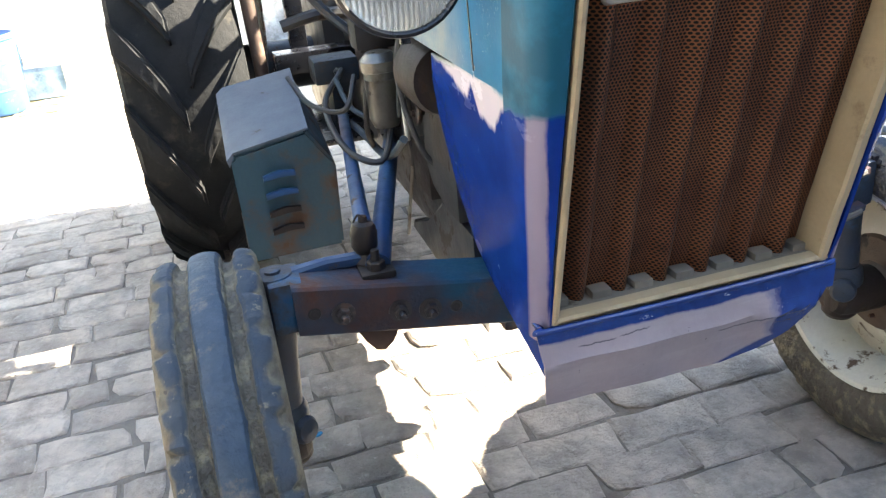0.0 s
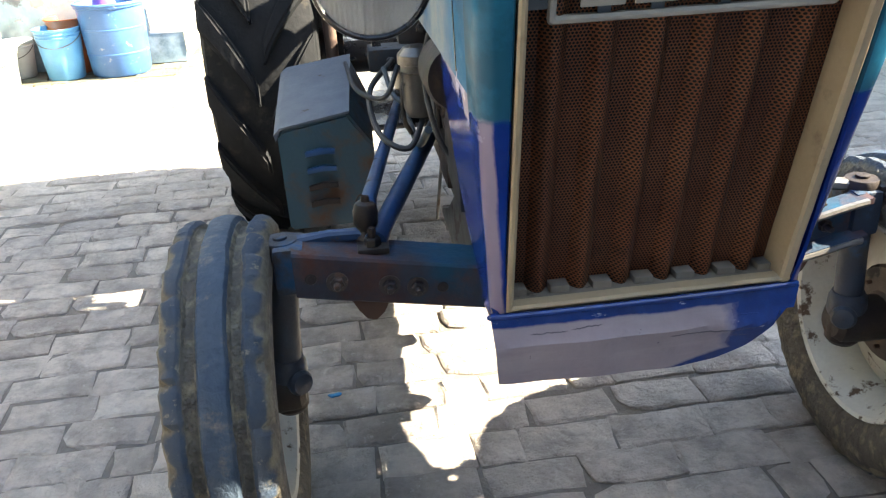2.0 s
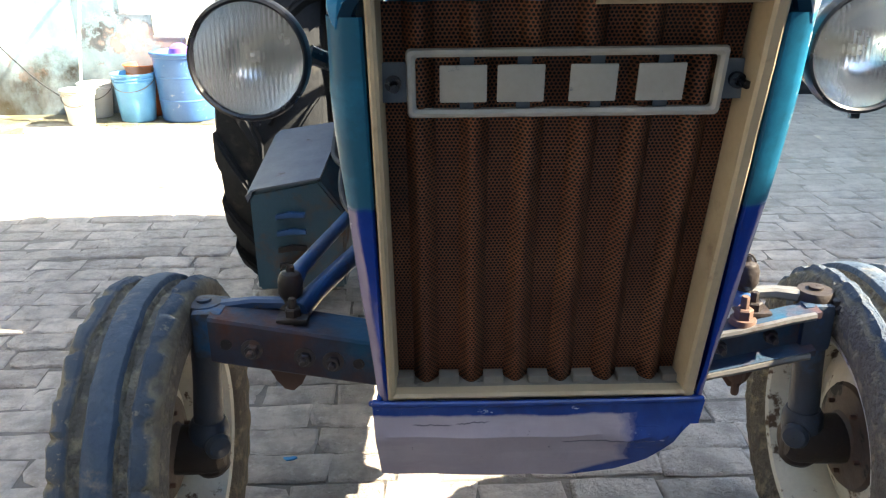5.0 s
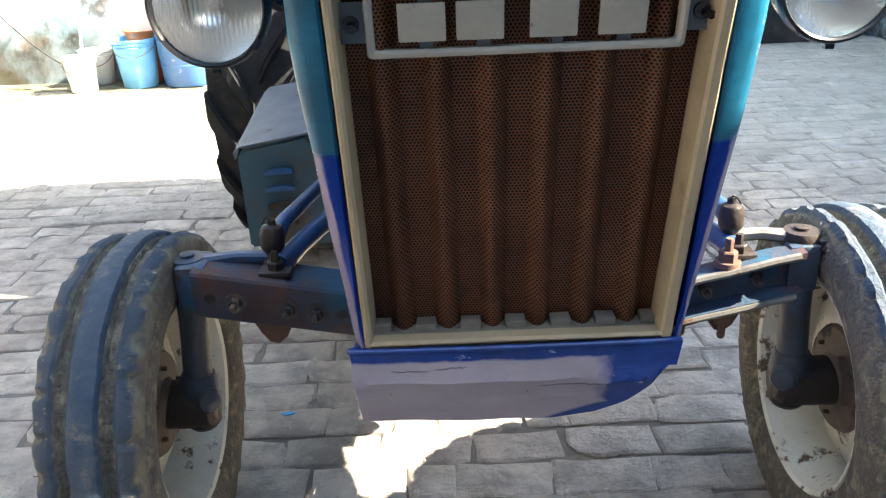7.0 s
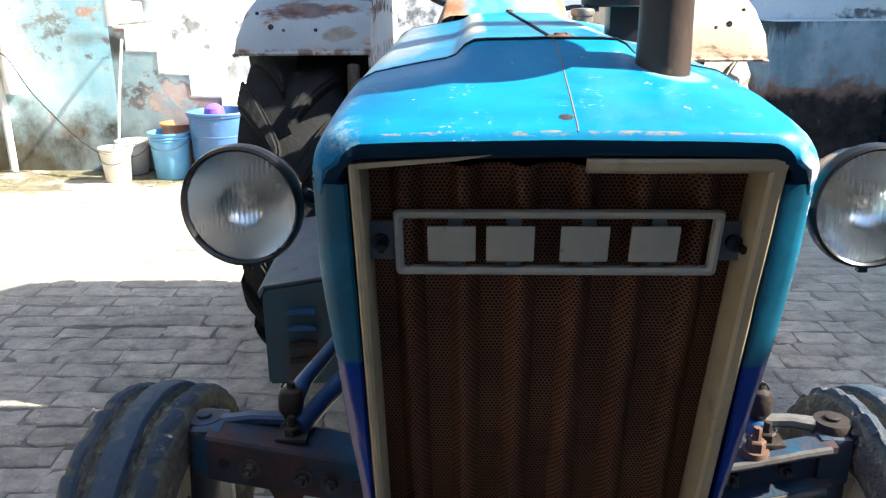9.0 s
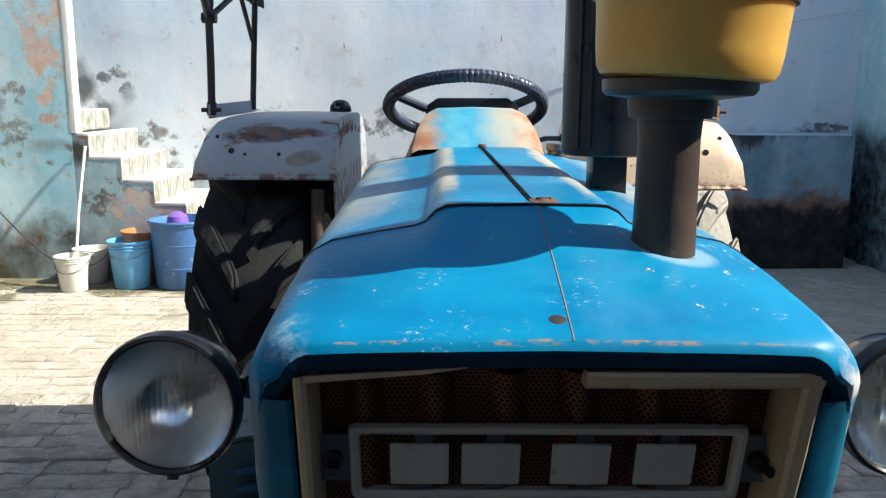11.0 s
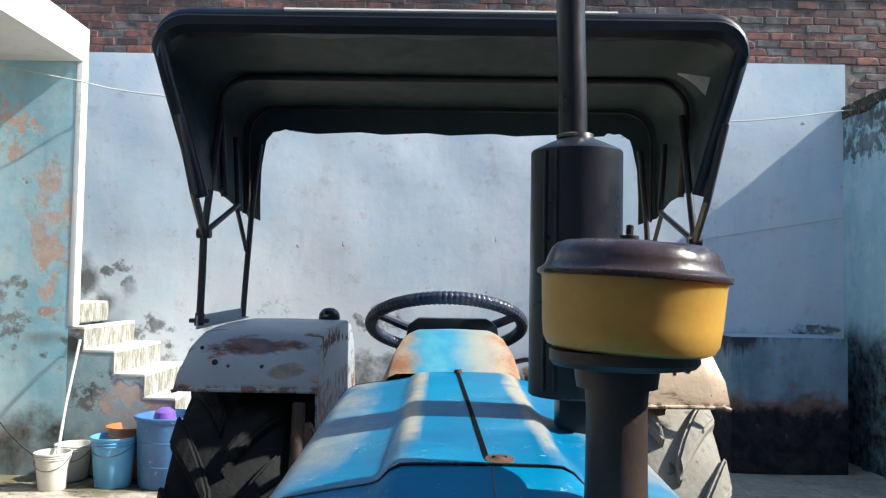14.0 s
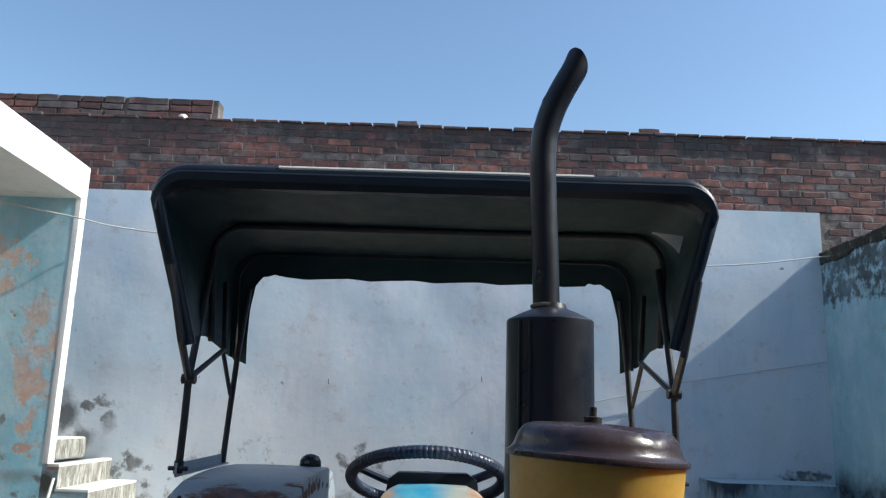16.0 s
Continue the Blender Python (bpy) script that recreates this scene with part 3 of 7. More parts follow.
BACK_SCABS = ((1.00, 0.28, -2.66, 0.36, 0.165, 0.10, *GREY), (0.8, 0.3, -2.3, 0.4, 0.15, 0.10, *GREY), (1.05, 0.14, -2.60, 0.24, 0.24, 0.10, *GREY), (1.14, 0.07, 3.2, 0.35, 0.28, 0.12, *SOOT),
              (1.61, 0.09, -2.90, 0.14, 0.27, 0.10, *GREY), (1.54, 0.08, -3.05, 0.10, 0.27, 0.10, *GREY), (1.44, 0.10, -2.84, 0.12, 0.2, 0.10, *GREY), (1.63, 0.08, -2.28, 0.10, 0.18, 0.10, *GREY), (1.22, 0.16, -1.55, 0.4, 0.16, 0.10, *GREY), (1.17, 0.2, -0.62, 0.32, 0.22, 0.10, *GREY))
LEFT_SCABS = ((1.92, 0.60, -3.06, 0.26, 0.26, 0.16, *PEACH), (1.45, 0.22, -3.09, 0.12, 0.22, 0.12, *PEACH), (1.16, 0.36, -3.46, 0.30, 0.21, 0.10, *GREY), (1.40, 0.16, -3.30, 0.14, 0.20, 0.10, *GREY), (2.6, 0.4, -3.5, 0.5, 0.22, 0.05, *PEACH),
              (0.95, 0.12, -3.0, 0.5, 0.15, 0.10, *GREY), (0.72, 0.18, -2.6, 0.45, 0.15, 0.10, *GREY))
BACK_CLOUDS = ((1.48, 0.26, -3.24, 0.20, 0.85, (0.045, 0.043, 0.038)), (1.27, 0.13, -3.05, 0.12, 0.75, (0.06, 0.058, 0.05)), (1.41, 0.10, -2.84, 0.08, 0.6, (0.14, 0.14, 0.14)))
BACK_PLASTER = plaster("pale_blue_limewash", (0.765, 0.76, 0.78), (0.58, 0.68, 0.74), (0.58, 0.42, 0.36), (0.16, 0.155, 0.15), 0.85, 0.71, 0.0, BACK_SCABS, 0.69, clouds=BACK_CLOUDS)
LEFT_PLASTER = plaster("turquoise_limewash", (0.25, 0.55, 0.68), (0.52, 0.69, 0.75), (0.54, 0.30, 0.21), (0.050, 0.042, 0.028), 0.52, 0.60, 5.3, LEFT_SCABS, 0.68, 1.0, clouds=((1.03, 0.06, -3.1, 0.22, 0.5, (0.16, 0.15, 0.14)), (0.10, 0.46, -3.75, 0.85, 0.85, (0.075, 0.060, 0.032))))
STAIR_SIDE = plaster("mottled_stair_plaster", (0.25, 0.42, 0.48), (0.42, 0.46, 0.48), (0.40, 0.24, 0.20), (0.045, 0.075, 0.085), 0.38, 0.56, 7.7, ((0.62, 0.25, -2.55, 0.5, 0.16, 0.06, *SOOT), (0.55, 0.2, -2.45, 0.3, 0.2, 0.10, *PEACH)), 0.66, 0.9, clouds=((1.00, 0.16, -2.86, 0.11, 0.95, (0.035, 0.034, 0.03)),))
BLOCK_PLASTER = block_plaster()
STREAKED = riser_cement()
GREY_RENDER = plaster("grey_cement_render", (0.22, 0.21, 0.20), (0.28, 0.27, 0.26), (0.16, 0.15, 0.14), (0.12, 0.11, 0.10), 0.3, 0.7, 4.0)
# hood blue darkened in the colour itself for the shade under the front edge
LIP_SHADED = worn("shaded_lip_blue", (0.003, 0.036, 0.080), (0.002, 0.016, 0.036), (0.010, 0.008, 0.007), 0.62, wscale=12, rough=0.6, spec=0.12)
KNUCKLE = worn("oily_blue_and_brown_iron", (0.018, 0.034, 0.056), (0.034, 0.022, 0.016), (0.009, 0.070, 0.15), 0.53, wscale=10, rough=0.5, bump=0.4, bscale=70, soft=0.14)
EAST_PLASTER = plaster("teal_limewash_in_shade", (0.30, 0.50, 0.56), (0.42, 0.58, 0.62), (0.34, 0.26, 0.20), (0.018, 0.016, 0.014), 1.22, 0.66, 6.5, ((3.02, 0.55, 3.5, 1.5, 0.30, 0.10, *SOOT),), 0.70, 0.6)
CEMENT = plaster("stained_step_cement", (0.58, 0.56, 0.51), (0.66, 0.64, 0.59), (0.27, 0.26, 0.235), (0.12, 0.11, 0.10), -3.0, 0.55, 8.0)
SLAB_WHITE = plaster("white_slab_paint", (0.76, 0.75, 0.73), (0.68, 0.68, 0.67), (0.42, 0.34, 0.27), (0.3, 0.3, 0.3), -3.0, 0.66, 1.0)
PAVER = brick_stuff("worn_paving_brick", (0.45, 0.39, 0.342), (0.66, 0.585, 0.515), (0.19, 0.165, 0.15), (0.70, 0.64, 0.57), 0.62, 1.0, damp=True)
MORTAR = brick_stuff("dusty_joint_soil", (0.15, 0.13, 0.113), (0.21, 0.182, 0.158), (0.085, 0.073, 0.064), (0.28, 0.24, 0.21), 0.5, 0.6, damp=True)
WALL_BRICK = brick_stuff("weathered_red_brick", (0.105, 0.042, 0.040), (0.38, 0.135, 0.100), (0.040, 0.033, 0.034), (0.40, 0.35, 0.32), 0.8, 0.16, soot=(4.20, 0.16), ashen=0.30)
WALL_MORTAR = brick_stuff("weathered_mortar", (0.17, 0.135, 0.12), (0.25, 0.205, 0.18), (0.05, 0.042, 0.040), (0.40, 0.36, 0.33), 0.6, 0.3, soot=(4.20, 0.12))
ROD_BLUE = worn("dull_rod_blue", (0.010, 0.055, 0.15), (0.014, 0.035, 0.08), (0.07, 0.045, 0.03), 0.63, rough=0.42)


# ---- shapes ----
def mesh_of(name, bm, mats, smooth=True):
    bmesh.ops.recalc_face_normals(bm, faces=bm.faces)
    me = bpy.data.meshes.new(name)
    bm.to_mesh(me)
    bm.free()
    for m in mats if isinstance(mats, (list, tuple)) else [mats]:
        me.materials.append(m)
    if smooth:
        me.shade_smooth()
        me.set_sharp_from_angle(angle=radians(34))
    return me


def part(name, bm, material, parent, label=""):
    """One mesh, in world metres, under a thing or a part."""
    ob = new(name, mesh_of(name, bm, material))
    ob.parent = parent
    at = Vector()
    p = parent
    while p:
        at += p.location
        p = p.parent
    ob.location = -at
    return tagged(ob, label) if label else ob


def thing(name, at, label, category, group="", kind=""):
    ob = new(name)
    ob.location = at
    ob.empty_display_size = 0.1
    return tagged(ob, label, category, group, kind)


def solid(name, bm, material, label, category, group="", kind=""):
    """A thing of one mesh."""
    return tagged(new(name, mesh_of(name, bm, material)), label, category, group, kind)


def box(bm, lo, hi, bevel=0.0, seg=2):
    lo, hi = Vector(lo), Vector(hi)
    made = bmesh.ops.create_cube(bm, size=1.0, matrix=Matrix.Translation((lo + hi) / 2) @ Matrix.Diagonal((*(hi - lo), 1)))
    if bevel:
        edges = {e for v in made["verts"] for e in v.link_edges}
        bmesh.ops.bevel(bm, geom=list(edges), offset=bevel, segments=seg, profile=0.7, affect="EDGES")
    return bm


def prism(bm, pts, axis, a, b, bevel=0.0):
    """A flat outline of (u, v) drawn out along an axis from a to b. Axis x: u=y, v=z; y: u=x, v=z; z: u=x, v=y."""
    def p(u, v, w):
        return {"x": (w, u, v), "y": (u, w, v), "z": (u, v, w)}[axis]
    lo = [bm.verts.new(p(u, v, a)) for u, v in pts]
    hi = [bm.verts.new(p(u, v, b)) for u, v in pts]
    faces = [bm.faces.new(lo), bm.faces.new(hi[::-1])]
    n = len(pts)
    for i in range(n):
        faces.append(bm.faces.new((lo[i], hi[i], hi[(i + 1) % n], lo[(i + 1) % n])))
    if bevel:
        edges = {e for f in faces for e in f.edges}
        bmesh.ops.bevel(bm, geom=list(edges), offset=bevel, segments=2, profile=0.7, affect="EDGES")
    return bm


def loft(bm, rings, closed=True, caps=False):
    """Joins rings of equally many points."""
    rows = [[bm.verts.new(p) for p in r] for r in rings]
    n = len(rows[0])
    for a, b in zip(rows, rows[1:]):
        for i in range(n if closed else n - 1):
            j = (i + 1) % n
            bm.faces.new((a[i], a[j], b[j], b[i]))
    if caps:
        bm.faces.new(rows[0][::-1])
        bm.faces.new(rows[-1])
    return bm


def frame_of(way):
    z = Vector(way).normalized()
    x = z.orthogonal().normalized()
    return x, z.cross(x), z


def lathe(bm, profile, at=(0, 0, 0), way=(0, 0, 1), seg=40, caps=False):
    """Turns (radius, height) round an axis that starts at a place."""
    x, y, z = frame_of(way)
    at = Vector(at)
    rings = [[at + z * h + (x * math.cos(2 * math.pi * i / seg) + y * math.sin(2 * math.pi * i / seg)) * max(r, 1e-4) for i in range(seg)] for r, h in profile]
    return loft(bm, rings, True, caps)


def rod(bm, a, b, r, r2=None, seg=14):
    a, b = Vector(a), Vector(b)
    return lathe(bm, [(r, 0), (r if r2 is None else r2, (b - a).length)], a, b - a, seg, True)


def tube(bm, pts, r, seg=12, caps=True):
    """A round bar along a bent line; r a radius or one for each point."""
    pts = [Vector(p) for p in pts]
    rs = r if isinstance(r, (list, tuple)) else [r] * len(pts)
    x = None
    rings = []
    for i, p in enumerate(pts):
        way = (pts[min(i + 1, len(pts) - 1)] - pts[max(i - 1, 0)]).normalized()
        x = way.orthogonal().normalized() if x is None else (x - way * x.dot(way)).normalized()
        y = way.cross(x)
        rings.append([p + (x * math.cos(2 * math.pi * k / seg) + y * math.sin(2 * math.pi * k / seg)) * rs[i] for k in range(seg)])
    return loft(bm, rings, True, caps)


def bend(pts, steps=6):
    """A smooth line through points."""
    pts = [Vector(p) for p in pts]
    q = [2 * pts[0] - pts[1], *pts, 2 * pts[-1] - pts[-2]]
    out = []
    for i in range(1, len(q) - 2):
        for s in range(steps):
            t = s / steps
            a, b, c, d = q[i - 1 : i + 3]
            out.append(0.5 * ((2 * b) + (c - a) * t + (2 * a - 5 * b + 4 * c - d) * t * t + (3 * b - a - 3 * c + d) * t ** 3))
    return out + [pts[-1]]


def bolt(bm, at, way, r=0.011, h=0.010):
    lathe(bm, [(r, 0), (r, h * 0.85), (r * 0.85, h)], at, way, 6, True)
    lathe(bm, [(r * 0.5, h), (r * 0.5, h * 1.9), (r * 0.4, h * 2.1)], at, way, 8, True)
    return bm


def BM():
    return bmesh.new()


def lump(x, y, z, s, amount):
    return noise.noise(Vector((x, y, z)) * s) * amount


# ---- the yard ----
LEFT_Y, BACK_Y, RIGHT_X = 5.42, 6.42, 3.50


def wall_sheet(bm, axis, at, a0, a1, z0, z1, thick, step=0.14, amount=0.012):
    """An uneven plastered wall: a fine front face and a plain back. axis y: faces -y at y=at; x: faces -x at x=at; -x: faces +x."""
    nu, nv = max(2, int((a1 - a0) / step)), max(2, int((z1 - z0) / step))
    def p(u, z, d):
        return {"y": (u, at + d, z), "x": (at + d, u, z), "-x": (at - d, u, z)}[axis]
    front = [[bm.verts.new(p(a0 + (a1 - a0) * i / nu, z0 + (z1 - z0) * j / nv, lump(a0 + (a1 - a0) * i / nu, at, z0 + (z1 - z0) * j / nv, 1.7, amount) if 0 < i < nu and 0 < j < nv else 0)) for i in range(nu + 1)] for j in range(nv + 1)]
    for j in range(nv):
        for i in range(nu):
            bm.faces.new((front[j][i], front[j][i + 1], front[j + 1][i + 1], front[j + 1][i]))
    c = [bm.verts.new(p(u, z, thick)) for u, z in ((a0, z0), (a1, z0), (a1, z1), (a0, z1))]
    bm.faces.new(c)
    bm.faces.new([front[0][i] for i in range(nu + 1)] + [c[1], c[0]])
    bm.faces.new([front[nv][i] for i in range(nu + 1)] + [c[2], c[3]])
    bm.faces.new([front[j][0] for j in range(nv + 1)] + [c[3], c[0]])
    bm.faces.new([front[j][nu] for j in range(nv + 1)] + [c[2], c[1]])
    return bm


ground_bm = BM()
for gx0, gx1, gy0, gy1, n in ((-400, 400, -400, 400, 40),):
    bmesh.ops.create_grid(ground_bm, x_segments=n, y_segments=n, size=400, matrix=Matrix.Translation((0, 0, -0.007)))
ground = solid("ground", ground_bm, MORTAR, "dusty grey-brown soil between and beyond the paving bricks", "ground", kind="structure")

wall_north = solid("wall_north", wall_sheet(BM(), "y", BACK_Y, -5.0, 3.52, -0.02, 3.52, 0.24), BACK_PLASTER,
                   "pale blue limewashed yard wall with stains and peeled spots", "wall", kind="structure")
wall_west = solid("wall_west", wall_sheet(BM(), "y", LEFT_Y, -8.0, -2.905, -0.02, 3.16, 0.1), LEFT_PLASTER,
                  "turquoise limewashed wall with peeled orange and grey patches", "wall", kind="structure")
jamb = BM()
box(jamb, (-2.908, LEFT_Y - 0.003, 1.12), (-2.866, LEFT_Y + 0.10, 3.16), 0.002)
solid("trim", jamb, SLAB_WHITE, "white painted plaster corner of the turquoise wall", "trim", kind="structure")
slab = BM()
prism(slab, [(-8.0, -4.0), (-8.0, LEFT_Y + 0.10), (-2.866, LEFT_Y + 0.10), (-2.866, LEFT_Y - 0.02), (-2.78, -4.0)], "z", 3.16, 3.44, 0.008)
solid("ceiling", slab, SLAB_WHITE, "white painted concrete porch slab over the turquoise wall", "ceiling", kind="structure")
pt = BM()
box(pt, (-8.0, -4.0, 0), (-7.8, LEFT_Y, 3.16))
solid("wall_porch", pt, LEFT_PLASTER, "turquoise limewashed wall deep in the porch", "wall", kind="structure")

# the brick parapet over the back wall carries its mortar core; bricks follow at the end
core = BM()
box(core, (-6.0, BACK_Y + 0.0135, 3.52), (5.6, BACK_Y + 0.225, 4.225))
box(core, (3.525, BACK_Y + 0.0135, -0.02), (5.6, BACK_Y + 0.225, 3.53))
box(core, (-6.0, BACK_Y + 0.32, 4.0), (-2.24, BACK_Y + 0.5, 4.555))
for px in (-0.35, 1.95):
    box(core, (px - 0.08, BACK_Y + 0.03, 4.2), (px + 0.08, BACK_Y + 0.2, 4.29))
parapet = solid("wall_parapet", core, WALL_MORTAR, "weathered red brick parapet with sooty mortar joints on the back wall", "wall", kind="structure")

east = BM()
wall_sheet(east, "x", RIGHT_X, 2.2, BACK_Y, -0.02, 3.11, 0.23)
# unseen stretches, added with stepped heights to shape the sun on tractor and ground
wall_sheet(east, "x", RIGHT_X, -0.22, 2.2, -0.02, 2.78, 0.23)
wall_sheet(east, "x", RIGHT_X, -0.262, -0.22, -0.02, 3.46, 0.23)
wall_sheet(east, "x", RIGHT_X, -0.552, -0.262, -0.02, 3.68, 0.23)
wall_sheet(east, "x", RIGHT_X, -6.5, -0.552, -0.02, 4.15, 0.23)
wall_east = solid("wall_east", east, EAST_PLASTER, "teal limewashed side wall with a dark mossy top in shade; its unseen near end is stepped to shape the sun", "wall", kind="structure")
# unseen wall, added close and grey to keep sky light off the tractor's front
south = BM()
wall_sheet(south, "y", -2.35, -8.0, 3.7, -0.02, 4.6, -0.23, 0.4)
solid("unseen_wall_south", south, GREY_RENDER, "unseen plain grey cement wall, added behind the camera to hold back sky light", "wall", kind="structure")
moss = BM()
mr = random.Random(11)
y0 = BACK_Y - 0.004
while y0 > 2.25:
    d = mr.uniform(0.02, 0.07)
    h = [0.03 + max(0.0, noise.noise(Vector((y0 * 3 + q, 0, 5)))) * 0.10 + mr.random() * 0.025 for q in (0, 0.4, 0.8)]
    prism(moss, [(y0 + 0.004, 3.08), (y0 - d, 3.08), (y0 - d, 3.10 + h[2] * 0.6), (y0 - d * 0.5, 3.105 + h[1] * 0.6), (y0 + 0.004, 3.10 + h[0] * 0.6)], "x", RIGHT_X - 0.014, RIGHT_X + 0.24)
    w = max(0.025, 0.055 + noise.noise(Vector((y0 * 2.2, 3, 1))) * 0.07)
    prism(moss, [(y0 + 0.003, 3.094), (y0 - d, 3.094), (y0 - d * 0.8, 3.08 - w * mr.uniform(0.8, 1.0)), (y0 - d * 0.4, 3.08 - w * mr.uniform(0.9, 1.1)), (y0 - d * 0.1, 3.08 - w * mr.uniform(0.8, 1.0))], "x", RIGHT_X - 0.013, RIGHT_X + 0.006)
    y0 -= d
MOSS = worn("brown_black_moss", (0.040, 0.038, 0.027), (0.085, 0.072, 0.050), (0.19, 0.16, 0.12), 0.56, rough=0.95, bump=0.8, bscale=60, dist=0.02)
solid("trim", moss, MOSS, "black mossy crust along the top of the side wall", "trim", kind="structure")


def stairs():
    root = thing("staircase", (-2.3, LEFT_Y + 0.45, 0), "cement steps climbing along the back wall, worn and stained", "stairs")
    riser, tread = 0.176, 0.237
    x, z = -2.787, 1.115
    side = [(-2.905, 0.0), (-2.905, z)]
    steps = []
    while z > 0.1:
        steps.append((x, z))
        side += [(x, z), (x, z - riser)]
        x, z = x + tread, z - riser
    side.append((side[-1][0], 0.0))
    clean = []
    for q in side:
        if not clean or (abs(q[0] - clean[-1][0]) + abs(q[1] - clean[-1][1])) > 1e-5:
            clean.append(q)
    if clean[-1][1] <= 0.0 and clean[-2][1] <= 0.001:
        clean.pop()
    body = prism(BM(), clean, "y", LEFT_Y, BACK_Y - 0.002, 0.006)
    part("stair_body", body, STAIR_SIDE, root, "mottled blue and pinkish grey plaster side")
    for x0, z0 in steps:
        st = BM()
        box(st, (max(x0 - tread - 0.004, -2.864), LEFT_Y - 0.004, z0 - 0.016), (x0 + 0.009, BACK_Y - 0.004, z0 + 0.006), 0.005)
        step = part("step", st, CEMENT, root, "worn grey cement step")
        ri = BM()
        box(ri, (x0 + 0.001, LEFT_Y - 0.0035, z0 - riser + 0.006), (x0 + 0.0085, BACK_Y - 0.004, z0 - 0.0155))
        part("riser", ri, STREAKED, step, "grey riser with dark streaks")
    top = BM()
    box(top, (-3.4, LEFT_Y + 0.21, 1.115), (-2.787 - tread, BACK_Y - 0.004, 1.115 + riser), 0.007)
    high = part("step", top, CEMENT, root, "worn grey cement step")
    ri = BM()
    box(ri, (-2.787 - tread + 0.001, LEFT_Y + 0.20, 1.125), (-2.787 - tread + 0.008, BACK_Y - 0.004, 1.115 + riser - 0.012))
    part("riser", ri, STREAKED, high, "grey riser with dark streaks")
    return root


stairs()
blk = BM()
box(blk, (2.30, 5.85, 0), (3.25, BACK_Y - 0.012, 1.105), 0.012)
solid("plaster_block", blk, BLOCK_PLASTER, "sooty blue plastered masonry block against the back wall", "masonry block")


def hook(x, z):
    bm = BM()
    tube(bm, bend([(x, BACK_Y + 0.02, z), (x, BACK_Y - 0.075, z - 0.002), (x - 0.004, BACK_Y - 0.088, z + 0.015), (x - 0.004, BACK_Y - 0.080, z + 0.04)], 4), 0.0035, 8)
    return solid("wall_hook", bm, RUST, "rusty iron hook sticking out of the pale wall", "hook", "hooks on the back wall")


hook(-0.936, 1.81)
hook(0.402, 1.875)


def bucket(at, r0, r1, h, mat, label, handle=True, rings=2):
    root = thing("bucket", at, label, "bucket", "buckets by the stairs")
    prof = [(0.001, 0.004), (r0 - 0.006, 0.004), (r0, 0.012), (r0 + (r1 - r0) * 0.8, h * 0.8)]
    for i in range(rings):
        zz = h * (0.82 + 0.06 * i)
        rr = r0 + (r1 - r0) * zz / h
        prof += [(rr, zz), (rr + 0.007, zz + 0.004), (rr + 0.007, zz + 0.009), (rr, zz + 0.013)]
    prof += [(r1, h - 0.012), (r1 + 0.008, h - 0.010), (r1 + 0.008, h), (r1 - 0.003, h), (r1 - 0.006, h - 0.01), (r0 - 0.004, 0.02), (0.001, 0.018)]
    part("pail", lathe(BM(), prof, at, (0, 0, 1), 36), mat, root)
    if handle:
        x, y, z = at
        pts = [(x + (r1 + 0.006) * math.cos(a), y - (r1 + 0.004) * abs(math.sin(a)) * 0.9, z + h * 0.9 - 0.09 * math.sin(a)) for a in np.linspace(0, math.pi, 14)]
        part("handle", tube(BM(), pts, 0.003, 6), STEEL, root, "thin wire handle")
    return root


bucket((-2.775, 4.99, 0), 0.092, 0.118, 0.265, WHITE_PLASTIC, "white plastic bucket with a stick standing in it")
bucket((-2.765, 5.285, 0), 0.10, 0.125, 0.265, WHITE_PLASTIC, "larger white plastic bucket behind the first")
bucket((-2.40, 5.12, 0), 0.125, 0.155, 0.36, BLUE_PLASTIC, "light blue plastic bucket with a wire handle")
bucket((-2.37, 5.31, 0), 0.10, 0.155, 0.40, ORANGE, "orange plastic bucket behind the blue one", False, 1)


def drum():
    at = (-2.03, 5.19, 0)
    root = thing("water_drum", at, "large blue plastic drum with an open top", "drum")
    prof = [(0.001, 0.004), (0.195, 0.004), (0.205, 0.02), (0.228, 0.47), (0.239, 0.475), (0.241, 0.50), (0.229, 0.505), (0.218, 0.47), (0.19, 0.10), (0.001, 0.10)]
    part("drum_body", lathe(BM(), prof, at, (0, 0, 1), 44), DRUM_BLUE, root)
    rim = lathe(BM(), [(0.228, 0.486), (0.243, 0.488), (0.247, 0.497), (0.243, 0.507), (0.228, 0.508)], at, (0, 0, 1), 44)
    part("rim", rim, DRUM_BLUE, root, "rolled blue rim")
    for zb in (0.16, 0.33):
        r = 0.205 + (0.228 - 0.205) * zb / 0.47
        part("rib", lathe(BM(), [(r - 0.002, zb - 0.008), (r + 0.0025, zb - 0.004), (r + 0.0025, zb + 0.004), (r - 0.001, zb + 0.008)], at, (0, 0, 1), 44), DRUM_BLUE, root, "raised rib round the drum")
    can = BM()
    lathe(can, [(0.001, 0.10), (0.075, 0.10), (0.09, 0.20), (0.088, 0.44), (0.07, 0.52), (0.035, 0.55), (0.001, 0.555)], (at[0] - 0.02, at[1] - 0.04, 0.01), (0, 0, 1), 24)
    solid("jug", can, VIOLET, "violet plastic jug standing in the blue drum", "jug")


